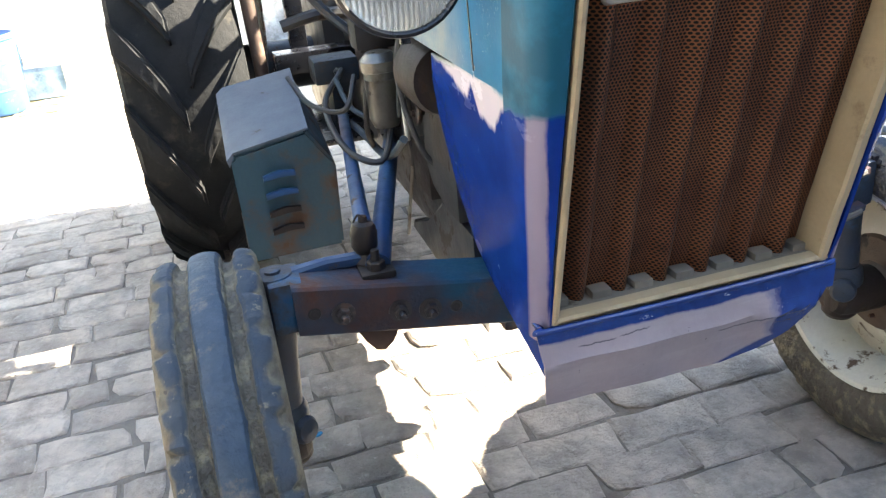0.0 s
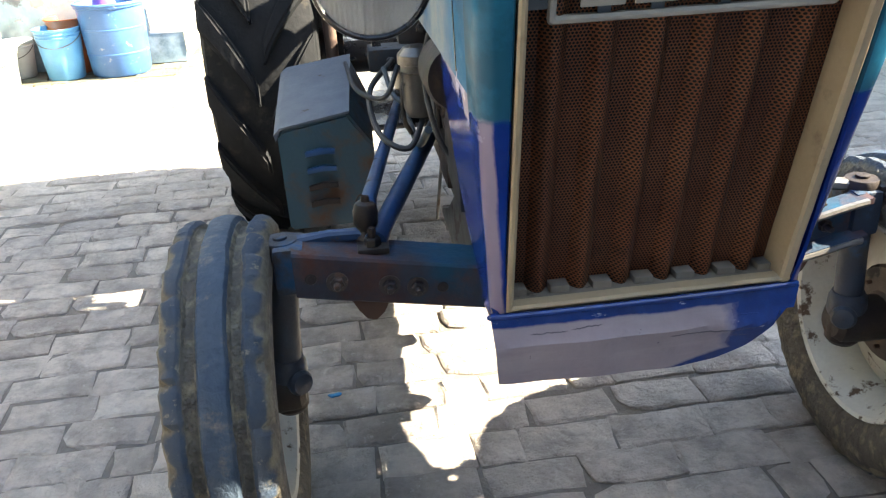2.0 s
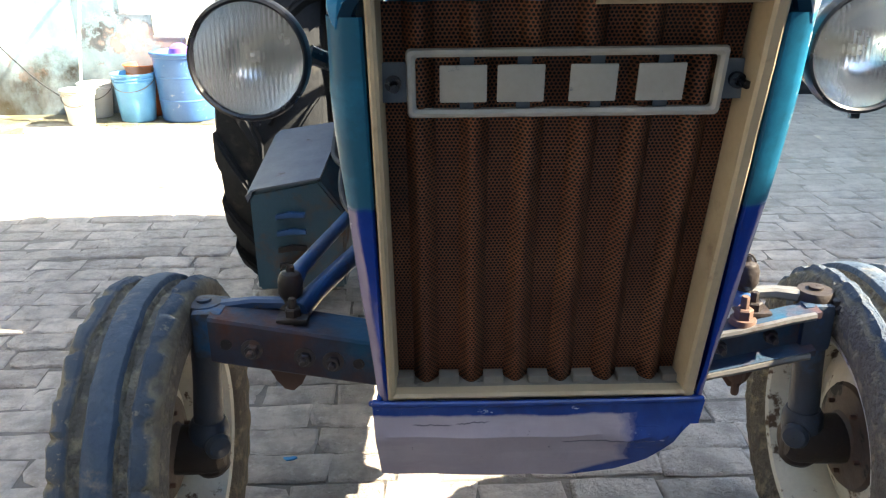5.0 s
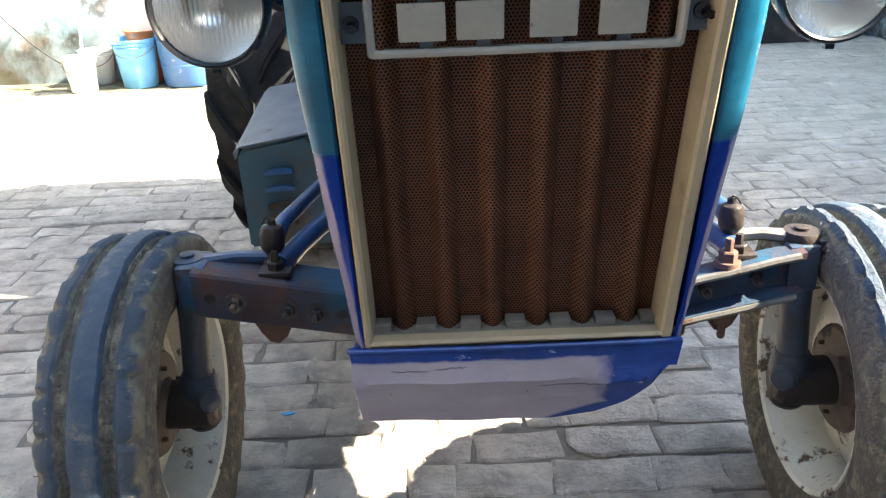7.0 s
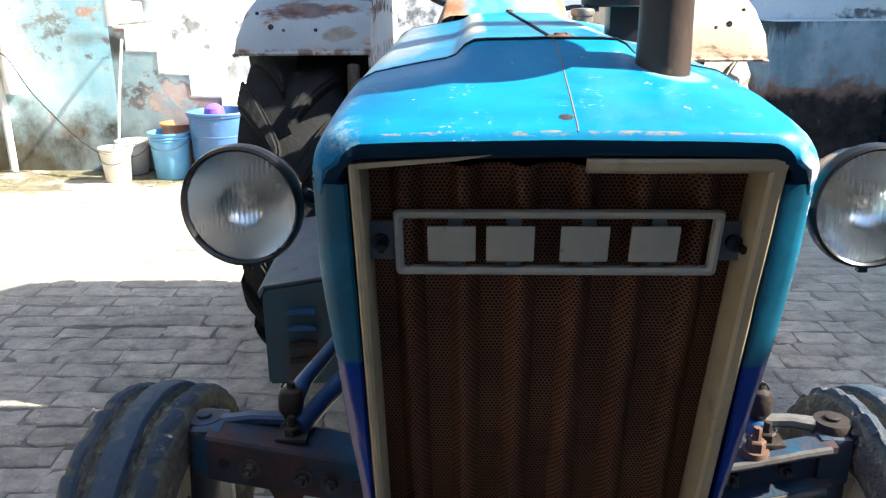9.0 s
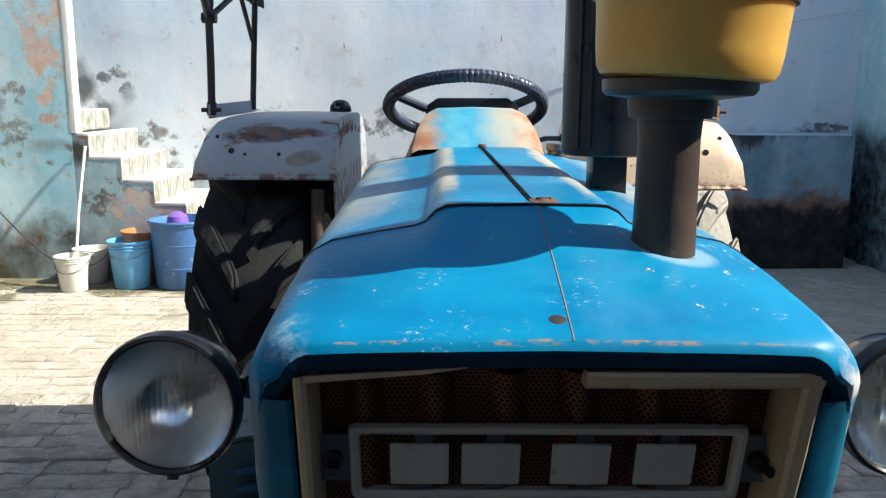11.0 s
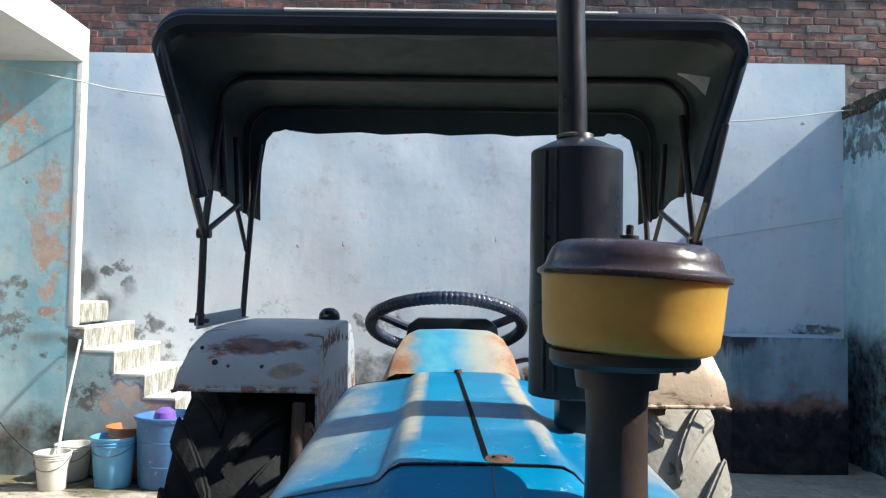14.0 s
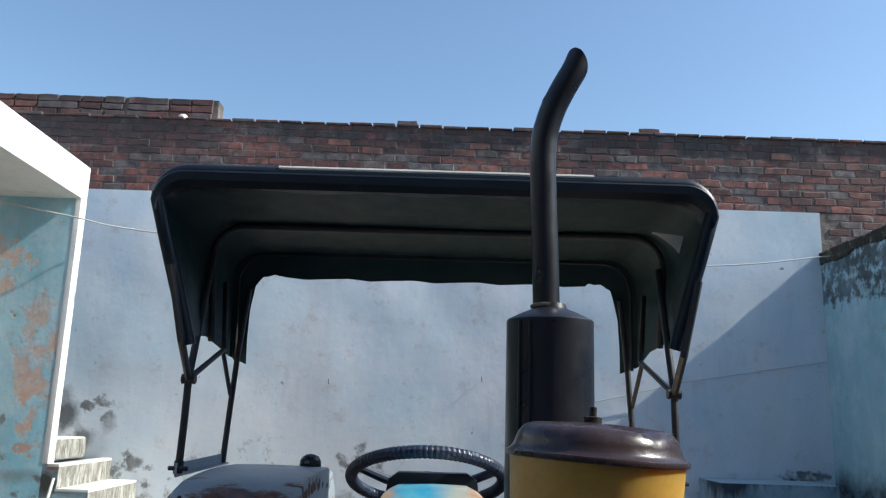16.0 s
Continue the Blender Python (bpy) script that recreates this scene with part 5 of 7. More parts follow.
def front_axle():
    ends = {-1: (-0.188, 0.523, -0.545, 0.588), 1: (0.152, 0.505, 0.507, 0.586)}       # inner x, z; outer x, z of the beam's middle line
    def mid(s, x):
        x0, z0, x1, z1 = ends[s]
        return z0 + (z1 - z0) * (x - x0) / (x1 - x0)
    bm = BM()
    for s in (-1, 1):
        x0, z0, x1, z1 = ends[s]
        rings = []
        for t in np.linspace(0, 1, 6):
            x, z = x0 + (x1 - x0) * t, z0 + (z1 - z0) * t
            if s < 0:       # the web stands in front, its flanges point back
                ring = [(x, 0.305, z - 0.038), (x, 0.305, z + 0.038), (x, 0.309, z + 0.043), (x, 0.392, z + 0.045), (x, 0.392, z + 0.034), (x, 0.316, z + 0.031), (x, 0.316, z - 0.031), (x, 0.385, z - 0.034), (x, 0.385, z - 0.044), (x, 0.309, z - 0.042)]
            else:           # a channel open to the front
                ring = [(x, 0.303, z - 0.042), (x, 0.302, z - 0.031), (x, 0.334, z - 0.027), (x, 0.334, z + 0.027), (x, 0.302, z + 0.031), (x, 0.303, z + 0.042), (x, 0.347, z + 0.044), (x, 0.347, z - 0.044)]
            rings.append(ring)
        loft(bm, rings, True, True)
    box(bm, (-0.2, 0.33, 0.45), (0.19, 0.42, 0.56), 0.012)
    a = part("front_axle", bm, AXLE_BLUE, tractor, "greasy blue and rusty front axle beam")
    for x, r in ((-0.517, 0.0075), (-0.290, 0.0075)):
        ho = BM()
        lathe(ho, [(r + 0.003, 0.0), (r + 0.002, 0.0016), (r, 0.0016), (r * 0.9, 0.0008), (0.0005, 0.0008)], (x, 0.3048, mid(-1, x) - 0.002), (0, -1, 0), 18)
        part("bolt_hole", ho, GREASE, a, "empty dark bolt hole")
    for x in (-0.473, -0.383, -0.334):
        bo = BM()
        lathe(bo, [(0.019, 0.0), (0.019, 0.0025), (0.001, 0.0025)], (x, 0.305, mid(-1, x) - 0.004), (0, -1, 0), 20)
        bolt(bo, (x, 0.303, mid(-1, x) - 0.004), (0, -1, 0), 0.0125, 0.011)
        rod(bo, (x, 0.293, mid(-1, x) - 0.004), (x, 0.287, mid(-1, x) - 0.004), 0.006)
        part("bolt", bo, PIPE, a, "greasy brown hexagon bolt and washer")
    for x in (0.20, 0.26, 0.436, 0.348):
        bo = BM()
        bolt(bo, (x, 0.335, mid(1, x)), (0, -1, 0), 0.0125, 0.014)
        rod(bo, (x, 0.322, mid(1, x)), (x, 0.308, mid(1, x)), 0.0065)
        part("bolt", bo, PIPE if x > 0.3 else AXLE_BLUE, a, "brown hexagon bolt")
    for s, x in ((-1, -0.417), (1, 0.38)):
        pk = BM()
        z = mid(s, x) - 0.055
        prism(pk, [(x - 0.038, z + 0.016), (x + 0.036, z + 0.008), (x + 0.022, z - 0.020), (x + 0.006, z - 0.034), (x - 0.010, z - 0.030), (x - 0.024, z - 0.010)], "y", 0.325, 0.375, 0.004)
        part("bracket", pk, RUST, a, "rusty bracket below the beam")
    for up in (-0.038, 0.038):
        wb = BM()
        x0, z0, x1, z1 = ends[1]
        loft(wb, [[(x, y, z + up + d + 0.0008 * math.sin(x * 60)) for y, d in ((0.298, -0.0055), (0.296, 0.0), (0.298, 0.0055), (0.307, 0.006), (0.307, -0.006))] for x, z in [(x0 + (x1 - x0) * t, z0 + (z1 - z0) * t) for t in np.linspace(0.05, 0.97, 9)]], True, True)
        part("flange_edge", wb, STEEL, a, "flange edge worn to bare steel")
    for x, h in ((0.300, 0.012), (0.381, 0.020)):
        z = mid(1, x)
        bo = BM()
        rod(bo, (x, 0.325, z + 0.042), (x, 0.325, z + 0.052), 0.024, 0.022, 18)
        bolt(bo, (x, 0.325, z + 0.051), (0, 0, 1), 0.016, h)
        part("bolt", bo, RUST, a, "orange-brown rusty bolt and washer on the flange")
        bo = BM()
        bolt(bo, (x, 0.320, z - 0.043), (0, 0, -1), 0.015, 0.026)
        part("bolt", bo, RUST, a, "orange-brown rusty nut under the flange")
    for s in (-1, 1):
        # the knuckle tube leans out towards its foot
        top, foot = (Vector((-0.566, 0.37, 0.612)), Vector((-0.590, 0.37, 0.340))) if s < 0 else (Vector((0.520, 0.365, 0.622)), Vector((0.538, 0.365, 0.348)))
        k = BM()
        lean = (top - foot).normalized()
        tube(k, [foot.lerp(top, 0.14), foot.lerp(top, 0.2), foot.lerp(top, 0.5), top], [0.030, 0.0275, 0.0265, 0.029], 20)
        for h, r in ((0.0, 0.036), ):
            lathe(k, [(0.001, -0.004), (0.026, -0.002), (0.036, 0.006), (0.038, 0.022), (0.036, 0.044), (0.030, 0.056), (0.001, 0.058)], foot + Vector((0, 0, -0.002)), lean, 24)
        lathe(k, [(0.001, -0.004), (0.018, -0.002), (0.024, 0.005), (0.025, 0.016), (0.020, 0.024), (0.001, 0.028)], foot + Vector((-s * 0.018, -0.020, 0.010)), (-s * 0.6, -0.8, 0.1), 18)
        bx, bz = ends[s][2], ends[s][3]
        box(k, (min(bx + s * 0.035, bx - s * 0.02), 0.322, bz - 0.044), (max(bx + s * 0.035, bx - s * 0.02), 0.405, bz + 0.044), 0.012)
        kp = part("kingpin", k, KNUCKLE, tractor, "blue painted steering knuckle tube")
        sp = BM()
        c0 = foot + Vector((0, 0, -0.016))
        lathe(sp, [(0.001, -0.034), (0.030, -0.032), (0.042, -0.022), (0.046, -0.008), (0.047, 0.03), (0.048, 0.09), (0.045, 0.13)], c0, (s, 0, 0), 26, True)
        lathe(sp, [(0.001, -0.032), (0.026, -0.030), (0.034, -0.020), (0.035, 0.02)], c0 + Vector((0, 0, -0.018)), (0, 0, 1), 20)
        part("spindle", sp, GREASE, kp, "greasy brown spindle")
        ar = BM()
        lathe(ar, [(0.031, -0.012), (0.034, -0.008), (0.034, 0.010), (0.031, 0.020), (0.030, 0.022), (0.001, 0.024)], top, (0, 0, 1), 24)
        lathe(ar, [(0.013, 0.0), (0.013, 0.005), (0.006, 0.007), (0.001, 0.006)], top + Vector((0, 0, 0.023)), (0, 0, 1), 12)
        lug = top + Vector((s * 0.030, -0.020, -0.002))
        box(ar, lug + Vector((-0.012, -0.016, -0.014)), lug + Vector((0.012, 0.016, 0.016)), 0.006)
        bolt(ar, lug + Vector((0, -0.015, 0.0)), (0, -1, 0), 0.009, 0.010)
        e = Vector((-0.415, 0.382, 0.622)) if s < 0 else Vector((0.402, 0.382, 0.630))
        b = top + Vector((-s * 0.018, 0.002, 0.008))
        rings = []
        for t, w, h in ((0, 0.017, 0.013), (0.15, 0.013, 0.011), (0.5, 0.0105, 0.010), (0.9, 0.011, 0.010), (1.0, 0.014, 0.011)):
            p = b.lerp(e, t) + Vector((0, 0, 0.006 * math.sin(math.pi * t)))
            rings.append([p + Vector((0, w * cx, h * cz)) for cx, cz in ((-1, -0.5), (-1, 0.5), (-0.6, 1), (0.6, 1), (1, 0.5), (1, -0.5), (0.6, -1), (-0.6, -1))])
        am = loft(BM(), rings, True, True)
        part("steering_arm", am, ROD_BLUE if s < 0 else STEEL, kp, "worn steering arm on top of the knuckle")
        part("arm_cap", ar, KNUCKLE if s < 0 else GREASE, kp, "oily round cap and clamp on the knuckle")
        j = BM()
        lathe(j, [(0.001, -0.026), (0.013, -0.026), (0.019, -0.020), (0.021, -0.004), (0.016, 0.003), (0.014, 0.010), (0.019, 0.017), (0.0215, 0.022), (0.0225, 0.046), (0.0205, 0.050), (0.0205, 0.054), (0.017, 0.060), (0.008, 0.064), (0.007, 0.073), (0.001, 0.075)], e, (0.06 * -s, 0, 1), 22)
        jo = part("ball_joint", j, GREASE, kp, "greasy ball joint")
        pn = BM()
        tube(pn, bend([e + Vector((-0.012, -0.004, 0.066)), e + Vector((-0.004, -0.006, 0.078)), e + Vector((0.006, -0.004, 0.070)), e + Vector((0.011, -0.004, 0.062))], 4), 0.0018, 6)
        part("split_pin", pn, GREASE, jo)
        dl = BM()
        tube(dl, [e + Vector((-s * 0.004, 0.012, 0.036)), e + Vector((-s * 0.012, 0.06, 0.045)), (AX + s * 0.262, 1.32, 0.615)], [0.019, 0.0145, 0.0145], 14)
        part("drag_link", dl, ROD_BLUE, tractor, "blue painted drag link rod")
        rr = BM()
        bz = mid(s, s * 0.40) + 0.045
        tube(rr, [(s * 0.400, 0.355, bz + 0.010), (s * 0.378, 0.43, bz + 0.016), (AX + s * 0.14, 1.25, 0.605)], [0.021, 0.019, 0.019], 14)
        rad = part("radius_rod", rr, ROD_BLUE, tractor, "blue painted radius rod")
        ft = BM()
        box(ft, (s * 0.405 - 0.028, 0.325, bz - 0.002), (s * 0.405 + 0.028, 0.395, bz + 0.010), 0.005)
        bolt(ft, (s * 0.405, 0.345, bz + 0.009), (0, 0, 1), 0.015, 0.016)
        part("rod_foot", ft, GREASE, rad, "greasy bolted foot of the rod")


def front_wheel(s):
    c = Vector((-0.668, 0.365, 0.332)) if s < 0 else Vector((0.630, 0.365, 0.336))
    way = Vector((s, 0, 0))         # heights grow outwards
    k = 0.985
    rim = lathe(BM(), [(0.205, -0.068), (0.214, -0.072), (0.219, -0.066), (0.216, -0.060), (0.206, -0.050), (0.186, -0.020), (0.184, 0.02), (0.20, 0.05), (0.214, 0.066), (0.219, 0.070), (0.21, 0.073),
                       (0.198, 0.055), (0.180, 0.040), (0.150, 0.032), (0.125, 0.012), (0.11, 0.008), (0.075, 0.008), (0.07, 0.0), (0.075, 0.0), (0.11, 0.0), (0.125, 0.004), (0.150, 0.024), (0.178, 0.030), (0.178, -0.018), (0.198, -0.050), (0.205, -0.068)], c, way, 56)
    w = part("front_wheel", rim, RIM, tractor, "cream-white front rim with rust and chips")
    prof = [(0.212, -0.062), (0.230, -0.078), (0.262, -0.086), (0.295, -0.084), (0.316, -0.076), (0.322, -0.068), (0.322, -0.046), (0.316, -0.042), (0.314, -0.036), (0.316, -0.029), (0.326, -0.026),
            (0.326, 0.026), (0.316, 0.029), (0.314, 0.036), (0.316, 0.042), (0.322, 0.046), (0.322, 0.068), (0.316, 0.076), (0.295, 0.084), (0.262, 0.086), (0.230, 0.078), (0.212, 0.062)]
    part("tyre", lathe(BM(), [(r * k, h) for r, h in prof], c, way, 72), TYRE, w, "worn dusty ribbed front tyre")
    x, y, z = frame_of(way)
    n = 180

    def band(profile):
        """A ring round the wheel; profile(a, i) gives (radius, height) pairs at each angle."""
        rings = []
        for i in range(n):
            a = 2 * math.pi * i / n
            d = x * math.cos(a) + y * math.sin(a)
            rings.append([c + way * h + d * (r * k) for r, h in profile(a)])
        rings.append(rings[0])
        bm = BM()
        loft(bm, rings, False)
        return bm

    def wob(a, q, f, amount):
        return noise.noise(Vector((math.cos(a) * f, math.sin(a) * f, q + s))) * amount

    def mid_rib(a):
        e1, e2 = wob(a, 1.7, 6, 0.0025) + wob(a, 4.1, 24, 0.0015), wob(a, 9.3, 6, 0.0025) + wob(a, 6.1, 24, 0.0015)
        return [(0.314, -0.027 + e1), (0.332, -0.0235 + e1), (0.3365, -0.020 + e1), (0.339, -0.010), (0.340, 0.0), (0.339, 0.010), (0.3365, 0.020 + e2), (0.332, 0.0235 + e2), (0.314, 0.027 + e2)]
    part("rib", band(mid_rib), TYRE_RIB, w, "raised middle rib, stained blue")
    for side in (-1, 1):
        flat = 0.006 if s > 0 and side < 0 else 0.0

        def shoulder(a):
            u = (a * 28 / (2 * math.pi) + wob(a, side * 3.3, 9, 0.35)) % 1.0
            notch = max(0.0, 1.0 - abs(u - 0.5) / 0.17) ** 0.6
            lean = 0.5 + 0.5 * math.sin(2 * math.pi * u)
            e = wob(a, side * 7.7, 8, 0.004) + wob(a, side * 2.2, 34, 0.002)
            d = 0.008 * notch + abs(wob(a, 5.5 * side, 14, 0.006))
            return [(r, side * h) for r, h in ((0.312, 0.044 + e), (0.328 - 0.4 * d, 0.047 + e), (0.334 - d * 0.6, 0.053 + e), (0.3345 - d, 0.064), (0.329 - d * 1.2, 0.0745 + 0.003 * lean - 0.007 * notch - flat), (0.318, 0.081 + 0.003 * lean - 0.006 * notch - flat), (0.300, 0.0852 - flat), (0.292, 0.083))]
        tread = part("shoulder_tread", band(shoulder), SHOULDER, w, "worn notched shoulder tread")
        tagged(tread, kind="stuff")
    hub = BM()
    lathe(hub, [(0.026, -0.085), (0.034, -0.08), (0.036, -0.03), (0.05, -0.016), (0.098, -0.008), (0.104, 0.0), (0.104, 0.012), (0.05, 0.018), (0.045, 0.06), (0.03, 0.07), (0.001, 0.072)], c, way, 28)
    part("hub", hub, HUB, w, "greasy brown hub disc")
    for i in range(5):
        a = 2 * math.pi * i / 5
        bo = BM()
        bolt(bo, c + (x * math.cos(a) + y * math.sin(a)) * 0.07 - way * 0.002, -way, 0.009, 0.010)
        part("wheel_nut", bo, RUST, w)


HUB = worn("brown_oily_hub", (0.085, 0.055, 0.036), (0.05, 0.034, 0.026), (0.02, 0.016, 0.014), 0.58, scale=12, rough=0.6, bump=0.3)


def rear_wheel(s):
    c = Vector((-0.03 + s * 0.640, 2.09, 0.625))
    way = Vector((s, 0, 0))
    disc = lathe(BM(), [(0.36, -0.15), (0.375, -0.155), (0.37, -0.14), (0.345, -0.10), (0.335, 0.0), (0.345, 0.10), (0.37, 0.14), (0.375, 0.155), (0.36, 0.15), (0.33, 0.09), (0.30, 0.02), (0.20, -0.02), (0.12, -0.02), (0.001, -0.02), (0.001, -0.05), (0.12, -0.05), (0.20, -0.05), (0.32, -0.02), (0.325, -0.10)], c, way, 48)
    w = part("rear_wheel", disc, RIM, tractor, "cream rear rim")
    prof = [(0.365, -0.145), (0.40, -0.165), (0.46, -0.178), (0.52, -0.176), (0.565, -0.160), (0.588, -0.125), (0.60, -0.06), (0.603, 0.0), (0.60, 0.06), (0.588, 0.125), (0.565, 0.160), (0.52, 0.176), (0.46, 0.178), (0.40, 0.165), (0.365, 0.145)]
    part("tyre", lathe(BM(), prof, c, way, 64), REAR_RUBBER_SHADED if s < 0 else REAR_DUST_SUNLIT, w, "large rear tyre with lugs, coloured dark for the shade it stands in" if s < 0 else "large rear tyre grey with dried dust, coloured paler for the sun on it")
    n = 16
    for side in (-1, 1):
        bm = BM()
        rings = []
        for t in np.linspace(0, 1, 7):
            h = 0.012 + 0.160 * t
            a = 0.42 * t ** 0.85
            base = 0.603 - 0.022 * t ** 2 - 0.02 * t ** 6
            top = base + 0.040 - 0.012 * t
            wd = 0.040 + 0.022 * t
            ring = []
            for dr, da in ((base - 0.02 - 0.05 * t ** 4, -wd - 0.008), (top, -wd + 0.005), (top, wd - 0.005), (base - 0.02 - 0.05 * t ** 4, wd + 0.008)):
                ang = a + da / 0.62
                ring.append((side * h, math.cos(ang) * dr, math.sin(ang) * dr))
            rings.append(ring)
        loft(bm, rings, True, True)
        bmesh.ops.bevel(bm, geom=list(bm.edges), offset=0.010, segments=3, affect="EDGES", clamp_overlap=True)
        me = mesh_of("lug", bm, REAR_RUBBER_SHADED if s < 0 else REAR_DUST_SUNLIT)
        for i in range(n):
            ob = new("lug", me)
            ob.parent = w
            ang = 2 * math.pi * (i + (0.5 if side > 0 else 0)) / n
            ob.matrix_basis = Matrix.Translation(c) @ Matrix.Rotation(ang, 4, "X") @ Matrix.Diagonal((1, -1, 1, 1))


def fender(s):
    def X(x):
        return FX + s * x
    low = 1.168 if s < 0 else 1.142
    path = [(1.655, low), (1.658, low + 0.012), (1.668, 1.22), (1.69, 1.275), (1.72, 1.312), (1.77, 1.332), (1.9, 1.341), (2.1, 1.346), (2.35, 1.345), (2.5, 1.32), (2.6, 1.25), (2.66, 1.12), (2.69, 0.95)]
    bm = BM()
    rings = []
    for i, (y, z) in enumerate(path):
        out = float(np.interp(z, [0.9, 1.142, 1.22, 1.30, 1.345], [0.82, 0.820, 0.808, 0.792, 0.775])) if y < 2 else 0.80
        out = out if y < 1.8 else 0.78 + 0.03 * min(1, (y - 1.8))
        drop = 0.028
        rings.append([(X(0.395), y, z), (X(0.44), y, z + 0.002), (X(0.60), y, z + 0.004), (X(out - 0.06), y, z + 0.002), (X(out - 0.02), y, z - 0.004), (X(out), y, z - drop if y > 1.68 else z - 0.006)])
    loft(bm, rings, False)
    thicken(bm, 0.004)
    paint = FENDER_SHADED if s < 0 else FENDER_SUNLIT
    f = part("fender", bm, paint, tractor, "grey-white sheet fender with rust scabs and drilled holes, coloured as in shade" if s < 0 else "cream sheet fender with drilled holes, coloured as in warm sun")
    side = BM()
    poly = [(y, z - 0.002) for y, z in path] + [(2.6, 0.75), (2.3, 0.62), (1.98, 0.62), (1.78, 0.78), (1.67, 1.0)]
    prism(side, poly, "x", min(X(0.392), X(0.398)), max(X(0.392), X(0.398)))
    part("inner_sheet", side, paint, f, "inner fender sheet")
    hem = BM()
    tube(hem, [(X(x), 1.656, low - 0.001 - (0.006 if x > 0.8 else 0)) for x in (0.395, 0.5, 0.65, 0.8, 0.82)], 0.006, 8)
    part("hem", hem, paint, f, "rolled lower edge")
    for hx, hz, r in ((0.745, 1.285, 0.006), (0.70, 1.245, 0.009), (0.66, 1.235, 0.005), (0.56, 1.235, 0.006)):
        y = float(np.interp(hz, [p[1] for p in path[:6]], [p[0] for p in path[:6]]))
        ho = BM()
        lathe(ho, [(r, 0.0), (r, 0.0035), (0.001, 0.0035)], (X(hx), y + 0.001, hz), (0, -1, 0.35), 12)
        part("hole", ho, BLACK, f, "drilled hole")
    ang = BM()
    front, back = (0.787, 0.765) if s < 0 else (0.762, 0.740)
    for a, b in (((front, 1.775, 1.342), (back, 2.265, 1.353)),):
        a, b = Vector((X(a[0]), a[1], a[2])), Vector((X(b[0]), b[1], b[2]))
        loft(ang, [[p + Vector((s * d[0], 0, d[1])) for d in ((0, -0.006), (0.004, -0.006), (0.004, 0.036), (0.0, 0.036))] for p in (a, b)], True, True)
        loft(ang, [[p + Vector((s * d[0], 0, d[1])) for d in ((-0.020, 0.0), (0.0, 0.0), (0.0, 0.004), (-0.020, 0.004))] for p in (a, b)], True, True)
    part("post_rail", ang, paint, f, "angle iron rail for the canopy posts")


def fender_lamp():
    l = BM()
    at = (-0.480, 2.35, 1.347)
    lathe(l, [(0.040, 0.0), (0.041, 0.006), (0.0385, 0.022), (0.030, 0.036), (0.016, 0.043), (0.001, 0.045)], at, (0, 0, 1), 24)
    p = part("fender_lamp", l, BLACK, tractor, "small black round lamp on the fender")
    g = BM()
    box(g, (at[0] - 0.018, at[1] - 0.044, at[2] + 0.012), (at[0] + 0.002, at[1] - 0.036, at[2] + 0.020), 0.003)
    part("lens", g, BADGE, p)


